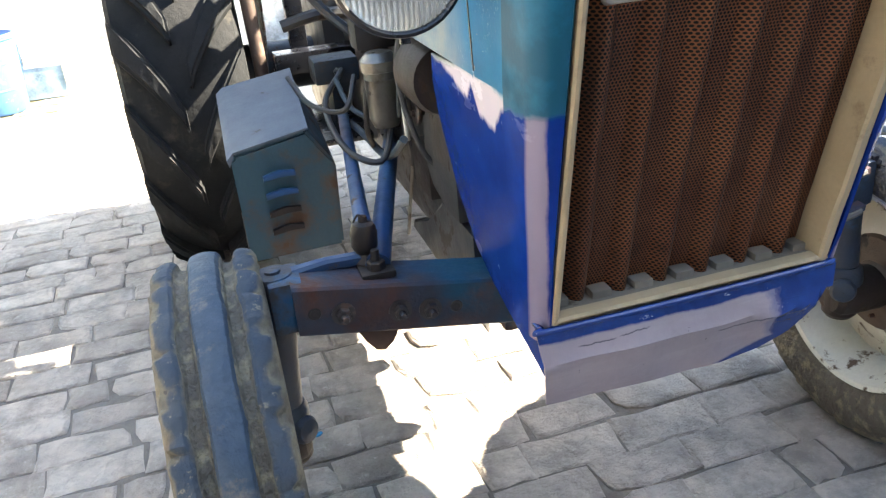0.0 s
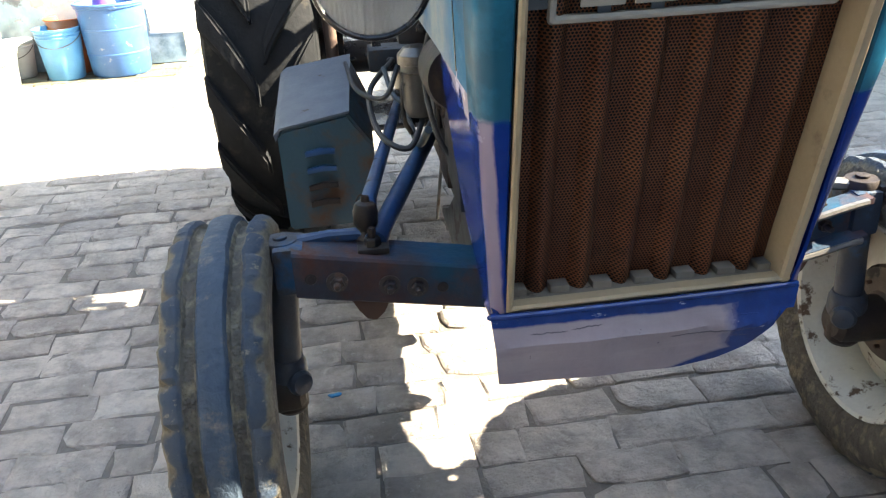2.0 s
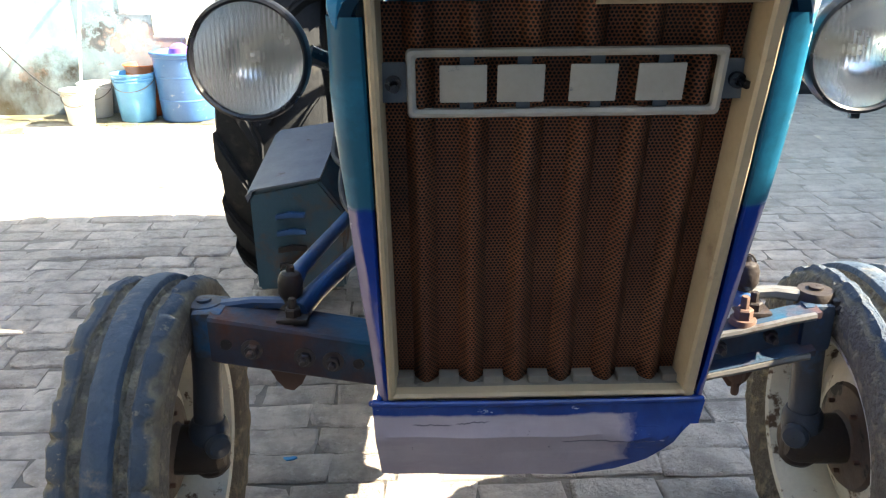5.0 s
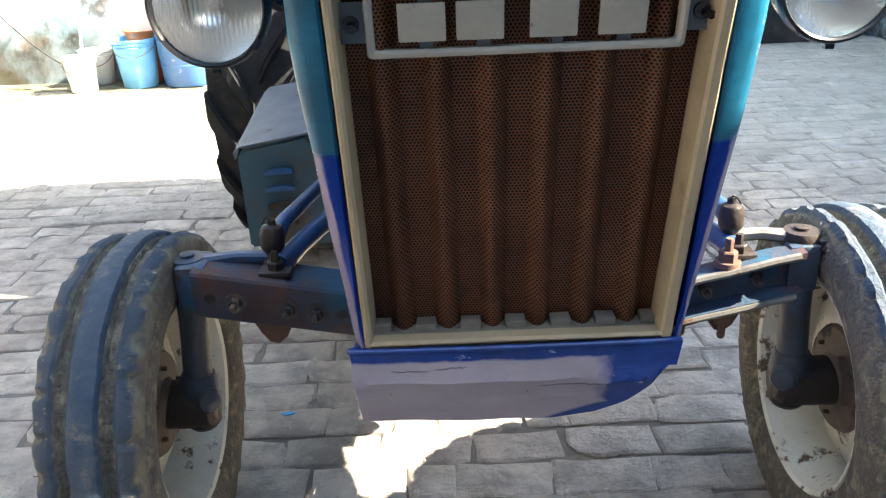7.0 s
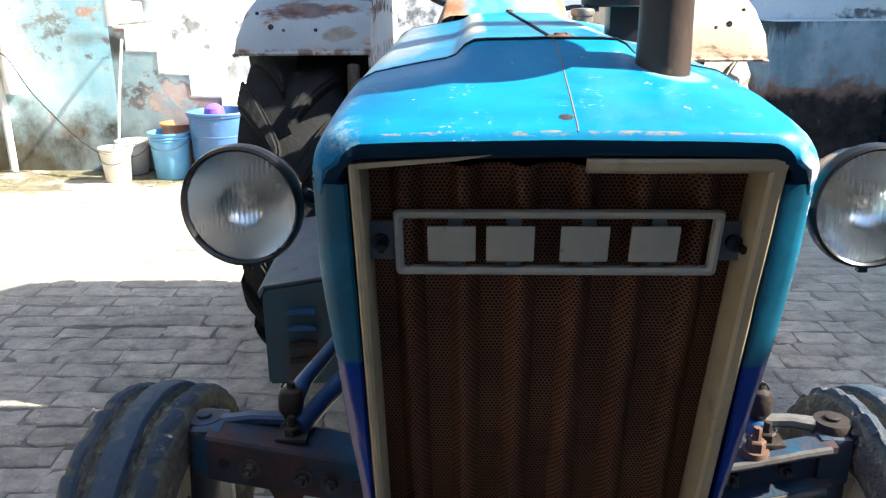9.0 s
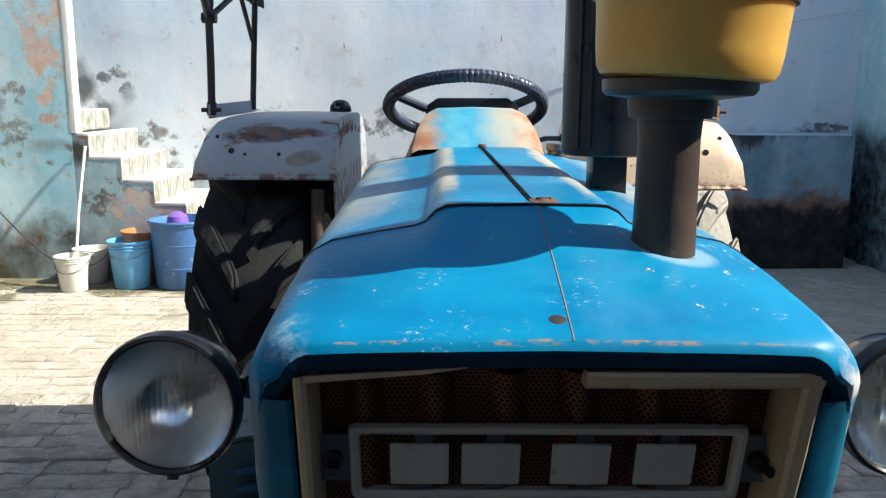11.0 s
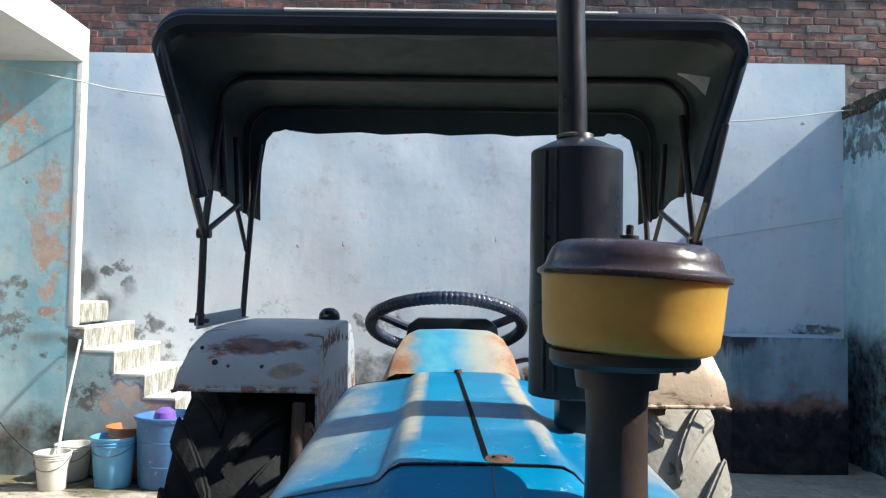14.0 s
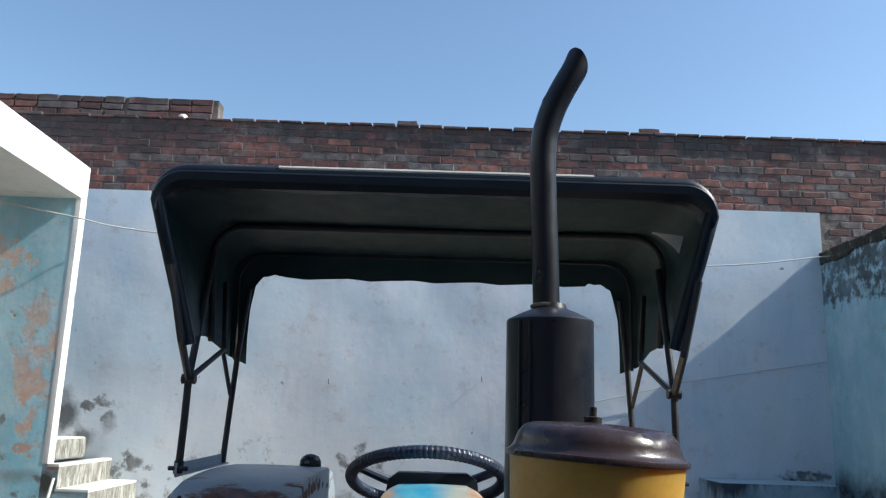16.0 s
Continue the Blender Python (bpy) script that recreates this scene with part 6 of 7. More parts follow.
def canopy():
    def U(y, xl, xr, ztop, xbl, xbr, zbl, zbr, r=0.10, sag=0.0):
        pts = [(xbl, y + 0.07, zbl), (xbl + (xl - xbl) * 0.35, y + 0.05, zbl + (ztop - r - zbl) * 0.35), (xbl + (xl - xbl) * 0.7, y + 0.02, zbl + (ztop - r - zbl) * 0.7), (xl, y, ztop - r)]
        for a in (15, 30, 45, 60, 75, 90):
            pts.append((xl + r - r * math.cos(radians(a)), y, ztop - r + r * math.sin(radians(a))))
        n = 16
        for i in range(1, n):
            t = i / n
            pts.append((xl + r + (xr - xl - 2 * r) * t, y, ztop + 0.006 * t - sag * math.sin(math.pi * t)))
        for a in (90, 75, 60, 45, 30, 15):
            pts.append((xr - r + r * math.cos(radians(a)), y, ztop + 0.006 - r + r * math.sin(radians(a))))
        pts += [(xr, y, ztop - r), (xbr + (xr - xbr) * 0.7, y + 0.02, zbr + (ztop - r - zbr) * 0.7), (xbr + (xr - xbr) * 0.35, y + 0.05, zbr + (ztop - r - zbr) * 0.35), (xbr, y + 0.07, zbr)]
        return pts
    front = U(1.50, -0.866, 0.787, 2.232, -0.755, 0.687, 1.728, 1.758, 0.085)
    r1 = U(1.70, -0.85, 0.785, 2.222, -0.785, 0.735, 1.77, 1.795, 0.10, 0.004)
    r2 = U(1.95, -0.825, 0.775, 2.185, -0.822, 0.776, 1.79, 1.815, 0.11)
    r3 = U(2.13, -0.82, 0.765, 2.172, -0.825, 0.772, 1.77, 1.80, 0.11, 0.008)
    r4 = U(2.29, -0.815, 0.745, 2.155, -0.825, 0.765, 1.75, 1.755, 0.11)
    c = BM()
    loft(c, [front, r1, r2, r3, r4], False)
    for v in c.verts:
        v.co.z += lump(v.co.x, v.co.y, 0, 5, 0.008)
    thicken(c, 0.004)
    cloth = part("canopy", c, CLOTH, tractor, "dark green canvas canopy on bent steel bows")
    val = BM()
    rr = [[], []]
    mid = len(r4) // 2
    for i, p in enumerate(r4):
        rr[0].append(p)
        k = min(i, len(r4) - 1 - i)
        inward = 1 if i < mid else -1
        if k > 9:
            rr[1].append((p[0], p[1] + 0.012, p[2] - 0.104 + 0.005 * math.sin(i * 2.1)))
        else:
            dx = (0.068, 0.066, 0.072, 0.088, 0.094, 0.100, 0.103, 0.105, 0.098, 0.09)[k]
            dz = (-0.03, -0.03, -0.03, -0.03, -0.04, -0.05, -0.065, -0.08, -0.09, -0.10)[k]
            rr[1].append((p[0] + inward * dx, p[1] + 0.012, p[2] + dz + 0.004 * math.sin(i * 3)))
    loft(val, rr, False)
    thicken(val, 0.003)
    part("rear_valance", val, CLOTH, cloth, "hanging rear hem with a frayed edge")
    fv = BM()
    rr = [[(x, y - 0.006, z + 0.006) for x, y, z in front[3:-3]], [(x * 0.995, y - 0.022, z - 0.012) for x, y, z in front[3:-3]]]
    rr.append([(x * 0.985, y - 0.020, z - 0.036) for x, y, z in front[3:-3]])
    rr.append([(x * 0.975, y + 0.002, z - 0.052) for x, y, z in front[3:-3]])
    rr.append([(x * 0.97, y + 0.06, z - 0.044 + lump(x, 0, 0, 6, 0.014)) for x, y, z in front[3:-3]])
    loft(fv, rr, False)
    thicken(fv, 0.003)
    part("front_hem", fv, NAVY, cloth, "navy vinyl front hem")
    # pale crescent inside the front corner
    corner_patch = BM()
    loft(corner_patch, [[(0.623 + 0.104 * t, 1.595 + 0.03 * t, 2.114 - 0.004 * t) for t in np.linspace(0, 1, 7)], [(0.624 + 0.095 * t, 1.605 + 0.045 * t, 2.1125 - 0.018 * t - 0.034 * t * t) for t in np.linspace(0, 1, 7)]], False)
    thicken(corner_patch, 0.002)
    part("corner_patch", corner_patch, GREYPIPE, cloth, "pale crescent patch inside the canopy's front corner")
    def bow(pts, r, name="bow", mat=BLACK_TUBE, label=""):
        b = BM()
        tube(b, pts, r, 12)
        return part(name, b, mat, cloth, label)
    bow([(x * 0.985, y + 0.004, z - 0.004) for x, y, z in front], 0.021, mat=NAVY, label="dark bent front bow")
    bow([(x * 0.975, y, z - 0.015) for x, y, z in r2], 0.012, label="dark bent middle bow")
    bow([(x * 0.97, y, z - 0.015) for x, y, z in r4], 0.006, label="dark bent rear bow")
    tr = BM()
    tube(tr, [(x, y - 0.010, z + 0.010) for x, y, z in front[12:-12]], 0.007, 8)
    part("piping", tr, GREYPIPE, cloth, "pale piping along the front edge")
    for s, xb in ((-1, 0), (1, -0.065)):
        def P(x, y, z):
            return (s * x + (xb if s > 0 else 0), y, z)
        hinge = P(0.802, 1.80, 1.635)
        po = BM()
        tube(po, [P(0.807, 1.80, 1.345), P(0.803, 1.80, 1.50), hinge, P(0.80, 1.87, 1.85), P(0.80, 1.94, 2.06)], 0.0115, 12)
        rod(po, P(0.808, 1.80, 1.345), P(0.806, 1.80, 1.385), 0.0145)
        rod(po, P(0.775, 1.79, 1.362), P(0.835, 1.79, 1.362), 0.007)
        part("canopy_post", po, BLACK_TUBE, cloth, "dark steel canopy post")
        po = BM()
        tube(po, [P(0.785, 2.25, 1.35), P(0.776, 2.25, 1.52), P(0.765, 2.26, 1.74), P(0.745, 2.28, 2.0)], 0.0105, 12)
        part("canopy_post", po, BLACK_TUBE, cloth, "dark steel canopy post")
        br = BM()
        tube(br, [hinge, P(0.757, 1.545, 1.735), P(0.80, 1.52, 1.95)], 0.0115, 10)
        part("brace", br, BLACK_TUBE, cloth, "dark folding brace")
        br = BM()
        tube(br, [hinge, P(0.775, 2.10, 1.755), P(0.80, 2.14, 2.0)], 0.010, 10)
        rod(br, P(0.822, 1.80, 1.635), P(0.78, 1.80, 1.635), 0.016)
        part("brace", br, BLACK_TUBE, cloth, "dark folding brace with a hinge bolt")
        br = BM()
        tube(br, [P(0.78, 2.10, 1.75), P(0.778, 2.25, 1.60)], 0.008, 8)
        part("brace", br, BLACK_TUBE, cloth, "dark folding brace")


def air_cleaner():
    c = (0.133, 0.118, 0)
    bm = lathe(BM(), [(0.033, 1.235), (0.0315, 1.30), (0.031, 1.365), (0.0325, 1.385), (0.041, 1.386), (0.043, 1.40), (0.043, 1.415)], c, (0, 0, 1), 36)
    p = part("intake_pipe", bm, PIPE, tractor, "sooty brown air intake pipe")
    col = lathe(BM(), [(0.033, 1.238), (0.0365, 1.242), (0.0365, 1.2445), (0.035, 1.246), (0.033, 1.246)], c, (0, 0, 1), 28)
    part("collar", col, PIPE, p, "sooty collar in the hood")
    d = (0.147, 0.118, 0)
    part("clamp", lathe(BM(), [(0.043, 1.404), (0.072, 1.408), (0.076, 1.413), (0.076, 1.424), (0.05, 1.426)], (0.140, 0.118, 0), (0, 0, 1), 36), PIPE, p, "dark flange under the bowl")
    def leant(bm):
        bmesh.ops.rotate(bm, cent=(0.147, 0.118, 1.46), matrix=Matrix.Rotation(radians(2.8), 3, "Y"), verts=bm.verts)
        return bm
    bowl = part("bowl", leant(lathe(BM(), [(0.02, 1.423), (0.076, 1.423), (0.084, 1.426), (0.0885, 1.434), (0.0905, 1.45), (0.0935, 1.494), (0.0945, 1.497)], d, (0, 0, 1), 56)), YELLOW, p, "yellow plastic pre-cleaner bowl")
    rings = []
    for r, z in [(0.0945, 1.4965), (0.0980, 1.4975), (0.0985, 1.5005), (0.0975, 1.503), (0.0935, 1.505), (0.0905, 1.509), (0.0885, 1.516), (0.0855, 1.524), (0.080, 1.530), (0.070, 1.5335), (0.055, 1.535), (0.03, 1.5365), (0.001, 1.537)]:
        ring = []
        for q in range(72):
            a = 2 * math.pi * q / 72
            dent = 0.0018 * max(0.0, math.sin(a * 11)) ** 2 if 0.07 < r < 0.09 else 0.0
            dent += abs(noise.noise(Vector((math.cos(a) * r * 26, math.sin(a) * r * 26, 3.0)))) * (0.004 if 0.02 < r < 0.088 else 0.0)
            ring.append((d[0] + r * math.cos(a), d[1] + r * math.sin(a), z - dent))
        rings.append(ring)
    part("cap", leant(loft(BM(), rings)), CAP, p, "shiny brown domed lid with dents and a thin rim")
    nut = BM()
    lathe(nut, [(0.010, 1.530), (0.010, 1.543), (0.004, 1.544), (0.004, 1.554), (0.001, 1.555)], (0.146, 0.14, 0), (0, 0, 1), 12)
    part("nut", leant(nut), GREASE, p)


def muffler():
    c = Vector((0.162, 0.56, 0))
    bm = lathe(BM(), [(0.001, 1.318), (0.070, 1.318), (0.0725, 1.321), (0.0725, 1.70), (0.070, 1.703), (0.045, 1.715), (0.028, 1.722), (0.026, 1.73)], c, (0, 0, 1), 48)
    m = part("muffler", bm, MUFFLER, tractor, "black upright muffler drum")
    pp = BM()
    tube(pp, [(c.x - 0.006, c.y, 1.712), (c.x - 0.008, c.y, 1.80), (c.x - 0.012, c.y, 1.92)] + bend([(c.x - 0.013, c.y, 1.99), (c.x - 0.010, c.y - 0.002, 2.03), (c.x + 0.003, c.y - 0.008, 2.075), (c.x + 0.022, c.y - 0.014, 2.115), (c.x + 0.041, c.y - 0.018, 2.15), (c.x + 0.054, c.y - 0.021, 2.185), (c.x + 0.066, c.y - 0.023, 2.225)], 6), 0.0228, 24, False)
    bmesh.ops.bisect_plane(pp, geom=list(pp.verts) + list(pp.edges) + list(pp.faces), plane_co=(c.x + 0.045, c.y - 0.019, 2.154), plane_no=(0.62, 0.52, 0.58), clear_outer=True)
    part("exhaust_pipe", pp, MUFFLER, m, "black exhaust pipe with a bent end cut at a slant")
    inner = BM()
    tube(inner, [(c.x + 0.002, c.y - 0.008, 2.08), (c.x + 0.018, c.y - 0.013, 2.108)], 0.0212, 20, True)
    part("soot", inner, HOSE, m)
    weld = lathe(BM(), [(0.022, 1.722), (0.027, 1.724), (0.027, 1.728), (0.0225, 1.731)], c + Vector((-0.006, 0, 0)), (0, 0, 1), 24)
    part("weld", weld, STEEL, m, "bright weld bead")
    lo = BM()
    box(lo, (0.135, 0.54, 1.20), (0.19, 0.60, 1.32), 0.008)
    part("down_pipe", lo, MUFFLER, m, "black down pipe")
    for dx in (-0.055, -0.040):
        st = BM()
        rod(st, (c.x + dx, c.y - math.sqrt(0.0725 ** 2 - dx ** 2) - 0.001, 1.33), (c.x + dx, c.y - math.sqrt(0.0725 ** 2 - dx ** 2) - 0.001, 1.695), 0.003)
        part("seam", st, MUFFLER, m)


def cowl_and_wheel():
    bm = BM()
    rings = []
    for y, hw, t, z0 in ((1.045, 0.150, 1.292, 1.22), (1.06, 0.148, 1.305, 1.22), (1.10, 0.138, 1.345, 1.22), (1.15, 0.122, 1.372, 1.22), (1.19, 0.112, 1.379, 1.22), (1.30, 0.108, 1.375, 1.22), (1.32, 0.106, 1.36, 1.22)):
        c = -0.022
        rings.append([(c - hw - 0.035, y, z0), (c - hw - 0.012, y, z0 + (t - z0) * 0.55), (c - hw, y, t - 0.025), (c - hw + 0.008, y, t - 0.008), (c - hw + 0.025, y, t), (c, y, t + 0.003), (c + hw - 0.025, y, t), (c + hw - 0.008, y, t - 0.008), (c + hw, y, t - 0.025), (c + hw + 0.012, y, z0 + (t - z0) * 0.55), (c + hw + 0.035, y, z0)])
    loft(bm, rings, False, False)
    co = part("dash_cowl", bm, COWL_PAINT, tractor, "light-blue dash cowl with rusty worn corners")
    dash = BM()
    prism(dash, [(-0.165, 1.20), (-0.135, 1.385), (-0.11, 1.402), (0.065, 1.402), (0.09, 1.385), (0.12, 1.20)], "y", 1.325, 1.375, 0.006)
    part("dash", dash, NAVY, co, "dark dash panel behind the cowl")
    tank = BM()
    box(tank, (-0.27, 1.07, 0.95), (0.24, 1.28, 1.215), 0.04)
    part("fuel_tank", tank, LIGHT_BLUE, tractor, "blue tank under the dash")
    # the wheel leans back towards the seat
    n = Vector((0, math.sin(radians(23)), math.cos(radians(23))))
    u, v = Vector((1, 0, 0)), Vector((0, -math.cos(radians(23)), math.sin(radians(23))))
    c = Vector((-0.037, 1.46, 1.376))
    R = 0.203
    pts = []
    for i in range(400):
        a = 2 * math.pi * i / 400
        pts.append(c + (u * math.cos(a) + v * math.sin(a)) * R)
    rim = BM()
    rad = [0.0150 + 0.0022 * abs(math.sin(math.pi * i * 96 / 400 * 1.0)) for i in range(400)]
    rings = []
    for i in range(400):
        a = 2 * math.pi * i / 400
        d = u * math.cos(a) + v * math.sin(a)
        rings.append([pts[i] + (d * math.cos(2 * math.pi * k / 10) + n * math.sin(2 * math.pi * k / 10)) * rad[i] for k in range(10)])
    rings.append(rings[0])
    loft(rim, rings, True)
    bmesh.ops.remove_doubles(rim, verts=rim.verts, dist=1e-5)
    w = part("steering_wheel", rim, WHEELGRIP, tractor, "steering wheel wrapped in ribbed dark-blue vinyl")
    for a in (25, 155, 270):
        d = u * math.cos(radians(a)) + v * math.sin(radians(a))
        sp = BM()
        tube(sp, [c - n * 0.03 + d * 0.03, c - n * 0.02 + d * 0.12, c + d * R], [0.013, 0.012, 0.011], 10)
        part("spoke", sp, WHEELGRIP, w, "dark wrapped spoke")
    hb = BM()
    lathe(hb, [(0.034, -0.05), (0.04, -0.03), (0.038, 0.0), (0.03, 0.012), (0.001, 0.016)], c, n, 24)
    lathe(hb, [(0.02, -0.32), (0.02, -0.03)], c, n, 16)
    part("column", hb, BLACK, w, "black hub and column")
    cap = lathe(BM(), [(0.024, -0.03), (0.024, 0.004), (0.027, 0.006), (0.028, 0.016), (0.026, 0.021), (0.001, 0.023)], (0.162, 1.10, 1.283), (0, 0, 1), 22)
    part("filler_cap", cap, STEEL, tractor, "small steel filler cap beside the dash")
    lev = BM()
    tube(lev, [(0.10, 1.30, 1.29), (0.16, 1.29, 1.305), (0.205, 1.28, 1.305)], 0.006, 8)
    rod(lev, (0.19, 1.28, 1.305), (0.225, 1.278, 1.305), 0.012)
    part("throttle_lever", lev, BLACK, tractor, "black throttle lever")


def cowl_paint():
    k = Nodes("rust_edged_light_blue")
    x, y, z = k.xyz()
    side = k.math("ABSOLUTE", k.math("ADD", x, 0.022))
    edge = k.ramp(k.math("ADD", side, k.math("MULTIPLY", k.math("SUBTRACT", k.noise(13, 7, 0.65), 0.5), 0.11)), 0.072, 0.105)
    c = k.mix(k.ramp(k.noise(9, 6), 0.4, 0.62), (0.014, 0.21, 0.38), (0.09, 0.32, 0.42))
    c = k.mix(k.math("MULTIPLY", k.ramp(k.math("ADD", x, k.math("MULTIPLY", k.noise(8, 4), 0.12)), 0.03, 0.09), 0.75), c, (0.36, 0.30, 0.21))
    c = k.mix(edge, c, k.mix(k.ramp(k.noise(20, 6), 0.4, 0.6), (0.27, 0.12, 0.06), (0.34, 0.27, 0.19)))
    k.bump(k.noise(120, 4), 0.1, 0.003)
    return k.done(c, k.ramp(edge, 0, 1, 0.35, 0.7))


COWL_PAINT = cowl_paint()


def tool_box():
    bm = BM()
    y0, y1 = 0.885, 1.262
    rings = [[(-0.592, y0, 0.43), (-0.594, y0, 0.668), (-0.584, y0, 0.680), (-0.428, y0, 0.708), (-0.372, y0 + 0.02, 0.62), (-0.380, y0 + 0.02, 0.425)],
             [(-0.588, y1, 0.43), (-0.588, y1, 0.730), (-0.577, y1, 0.741), (-0.410, y1, 0.764), (-0.366, y1, 0.66), (-0.374, y1, 0.425)]]
    loft(bm, rings, True, True)
    bmesh.ops.bevel(bm, geom=list(bm.edges), offset=0.006, segments=2, affect="EDGES")
    b = part("tool_box", bm, BOX_BLUE, tractor, "faded steel-blue sheet box with louvres, beside the engine")
    for i in range(4):
        l = BM()
        z = 0.625 - i * 0.042
        prism(l, [(-0.535, z), (-0.50, z + 0.008), (-0.465, z + 0.004), (-0.465, z - 0.008), (-0.50, z - 0.004), (-0.535, z - 0.012)], "y", y0 - 0.008, y0 + 0.004, 0.002)
        part("louvre", l, ROD_BLUE if i < 2 else GREASE, b, "pressed louvre")
    lid = BM()
    loft(lid, [[(-0.602, y0 - 0.002, 0.672), (-0.586, y0 - 0.002, 0.688), (-0.423, y0 - 0.002, 0.716), (-0.423, y0 - 0.002, 0.711), (-0.585, y0 - 0.002, 0.683), (-0.598, y0 - 0.002, 0.656)],
               [(-0.596, y1, 0.734), (-0.578, y1, 0.748), (-0.405, y1, 0.772), (-0.405, y1, 0.767), (-0.577, y1, 0.743), (-0.591, y1, 0.716)]], True, True)
    part("lid", lid, BOX_TOP, b, "grey lid, its dark blue paled for the sheen on it")
    for x in (-0.58, -0.42):
        lg = BM()
        box(lg, (x - 0.015, 0.98, 0.40), (x + 0.015, 1.22, 0.432), 0.004)
        part("bracket", lg, GREASE, b)


BOX_BLUE = worn("faded_steel_blue", (0.016, 0.058, 0.088), (0.024, 0.064, 0.084), (0.080, 0.042, 0.024), 0.50, scale=7, wscale=9, rough=0.5, soft=0.16)
# navy lid paint lifted to grey so the colour carries its sheen
BOX_TOP = worn("blue_grey_with_sheen", (0.058, 0.074, 0.098), (0.085, 0.10, 0.125), (0.05, 0.045, 0.04), 0.64, rough=0.55)


FILTER = worn("dull_filter_metal", (0.17, 0.16, 0.14), (0.10, 0.096, 0.088), (0.06, 0.048, 0.036), 0.58, scale=12, rough=0.34, metal=0.6, soft=0.15)


def engine():
    bm = BM()
    box(bm, (-0.15, 0.36, 0.55), (0.15, 1.25, 0.93), 0.02)
    box(bm, (-0.12, 0.42, 0.93), (0.12, 1.15, 1.06), 0.03)
    box(bm, (-0.205, 0.40, 0.52), (-0.145, 1.18, 0.90), 0.02)
    e = part("engine_block", bm, ENGINE, tractor, "greasy dark blue engine block")
    s = BM()
    prism(s, [(-0.195, 0.56), (-0.18, 0.45), (-0.13, 0.388), (0.12, 0.388), (0.15, 0.45), (0.16, 0.56)], "y", 0.60, 1.28, 0.015)
    prism(s, [(-0.13, 0.56), (-0.11, 0.45), (0.11, 0.45), (0.13, 0.56)], "y", 0.30, 0.62, 0.012)
    # lumps added underneath to scallop the edge of the sun patch on the ground
    for y0, y1 in ((0.635, 0.715), (0.93, 1.02)):
        prism(s, [(y0, 0.40), (y0 + 0.02, 0.362), (y0 + 0.045, 0.346), (y1 - 0.015, 0.360), (y1, 0.40)], "x", -0.06, 0.125, 0.008)
    part("sump", s, ENGINE, e, "greasy oil sump with lumps added to scallop the sun patch below")
    g = BM()
    box(g, (-0.17, 1.24, 0.45), (0.17, 1.95, 0.84), 0.03)
    box(g, (-0.24, 1.8, 0.42), (0.24, 2.35, 0.95), 0.05)
    rod(g, (-0.64, 2.09, 0.625), (0.58, 2.09, 0.625), 0.085, None, 24)
    part("gearbox", g, ENGINE, tractor, "greasy blue gearbox and rear axle housing")
    r = BM()
    box(r, (-0.215, 0.16, 0.62), (0.215, 0.22, 1.15), 0.01)
    part("radiator", r, BLACK, tractor, "dark radiator core")
    br = BM()
    box(br, (-0.15, 0.10, 0.52), (0.15, 0.42, 0.61), 0.015)
    part("front_support", br, AXLE_BLUE, tractor, "greasy front support casting")
    for z0, z1, r0, y0 in ((0.715, 0.852, 0.045, 0.80), ):
        f = lathe(BM(), [(0.001, z0), (0.026, z0), (0.034, z0 + 0.02), (0.035, z1 - 0.04), (0.037, z1 - 0.036), (0.035, z1 - 0.032), (0.035, z1 - 0.022), (0.041, z1 - 0.02), (0.041, z1), (0.026, z1 + 0.016), (0.001, z1 + 0.018)], (-0.268, y0, 0), (0, 0, 1), 28)
        part("fuel_filter", f, FILTER, e, "grey metal fuel filter canister")
    al = lathe(BM(), [(0.001, 0), (0.06, 0.0), (0.066, 0.02), (0.066, 0.12), (0.05, 0.14), (0.001, 0.14)], (-0.215, 0.50, 0.86), (0, 1, 0), 28)
    part("alternator", al, GREASE, e, "greasy alternator")
    sh = BM()
    prism(sh, [(0.44, 0.86), (0.505, 0.865), (0.56, 0.835), (0.61, 0.78), (0.635, 0.72), (0.632, 0.675), (0.60, 0.642), (0.52, 0.622), (0.44, 0.62)], "x", -0.234, -0.214, 0.006)
    part("fan_shroud", sh, HOSE, e, "curved brown sheet shroud behind the side panel")
    br = BM()
    prism(br, [(0.86, 0.452), (0.84, 0.478), (0.71, 0.515), (0.63, 0.565), (0.585, 0.61), (0.40, 0.61), (0.40, 0.525), (0.50, 0.505), (0.58, 0.470), (0.68, 0.448)], "x", -0.224, -0.196, 0.007)
    part("casting", br, ENGINE, e, "curved greasy blue casting above the axle")
    pl = BM()
    lathe(pl, [(0.006, -0.006), (0.019, -0.006), (0.023, -0.002), (0.023, 0.002), (0.019, 0.006), (0.006, 0.006)], (-0.224, 0.706, 0.754), (-1, 0, 0.1), 22)
    rod(pl, (-0.20, 0.706, 0.754), (-0.236, 0.706, 0.757), 0.006)
    part("pulley", pl, PIPE, e, "small brown pulley")
    pu = BM()
    box(pu, (-0.25, 0.95, 0.66), (-0.15, 1.18, 0.82), 0.012)
    part("injection_pump", pu, GREASE, e, "greasy injection pump")
    pu = BM()
    box(pu, (-0.235, 0.62, 0.60), (-0.15, 0.74, 0.70), 0.010)
    part("starter", pu, GREASE, e, "greasy lump of a starter")
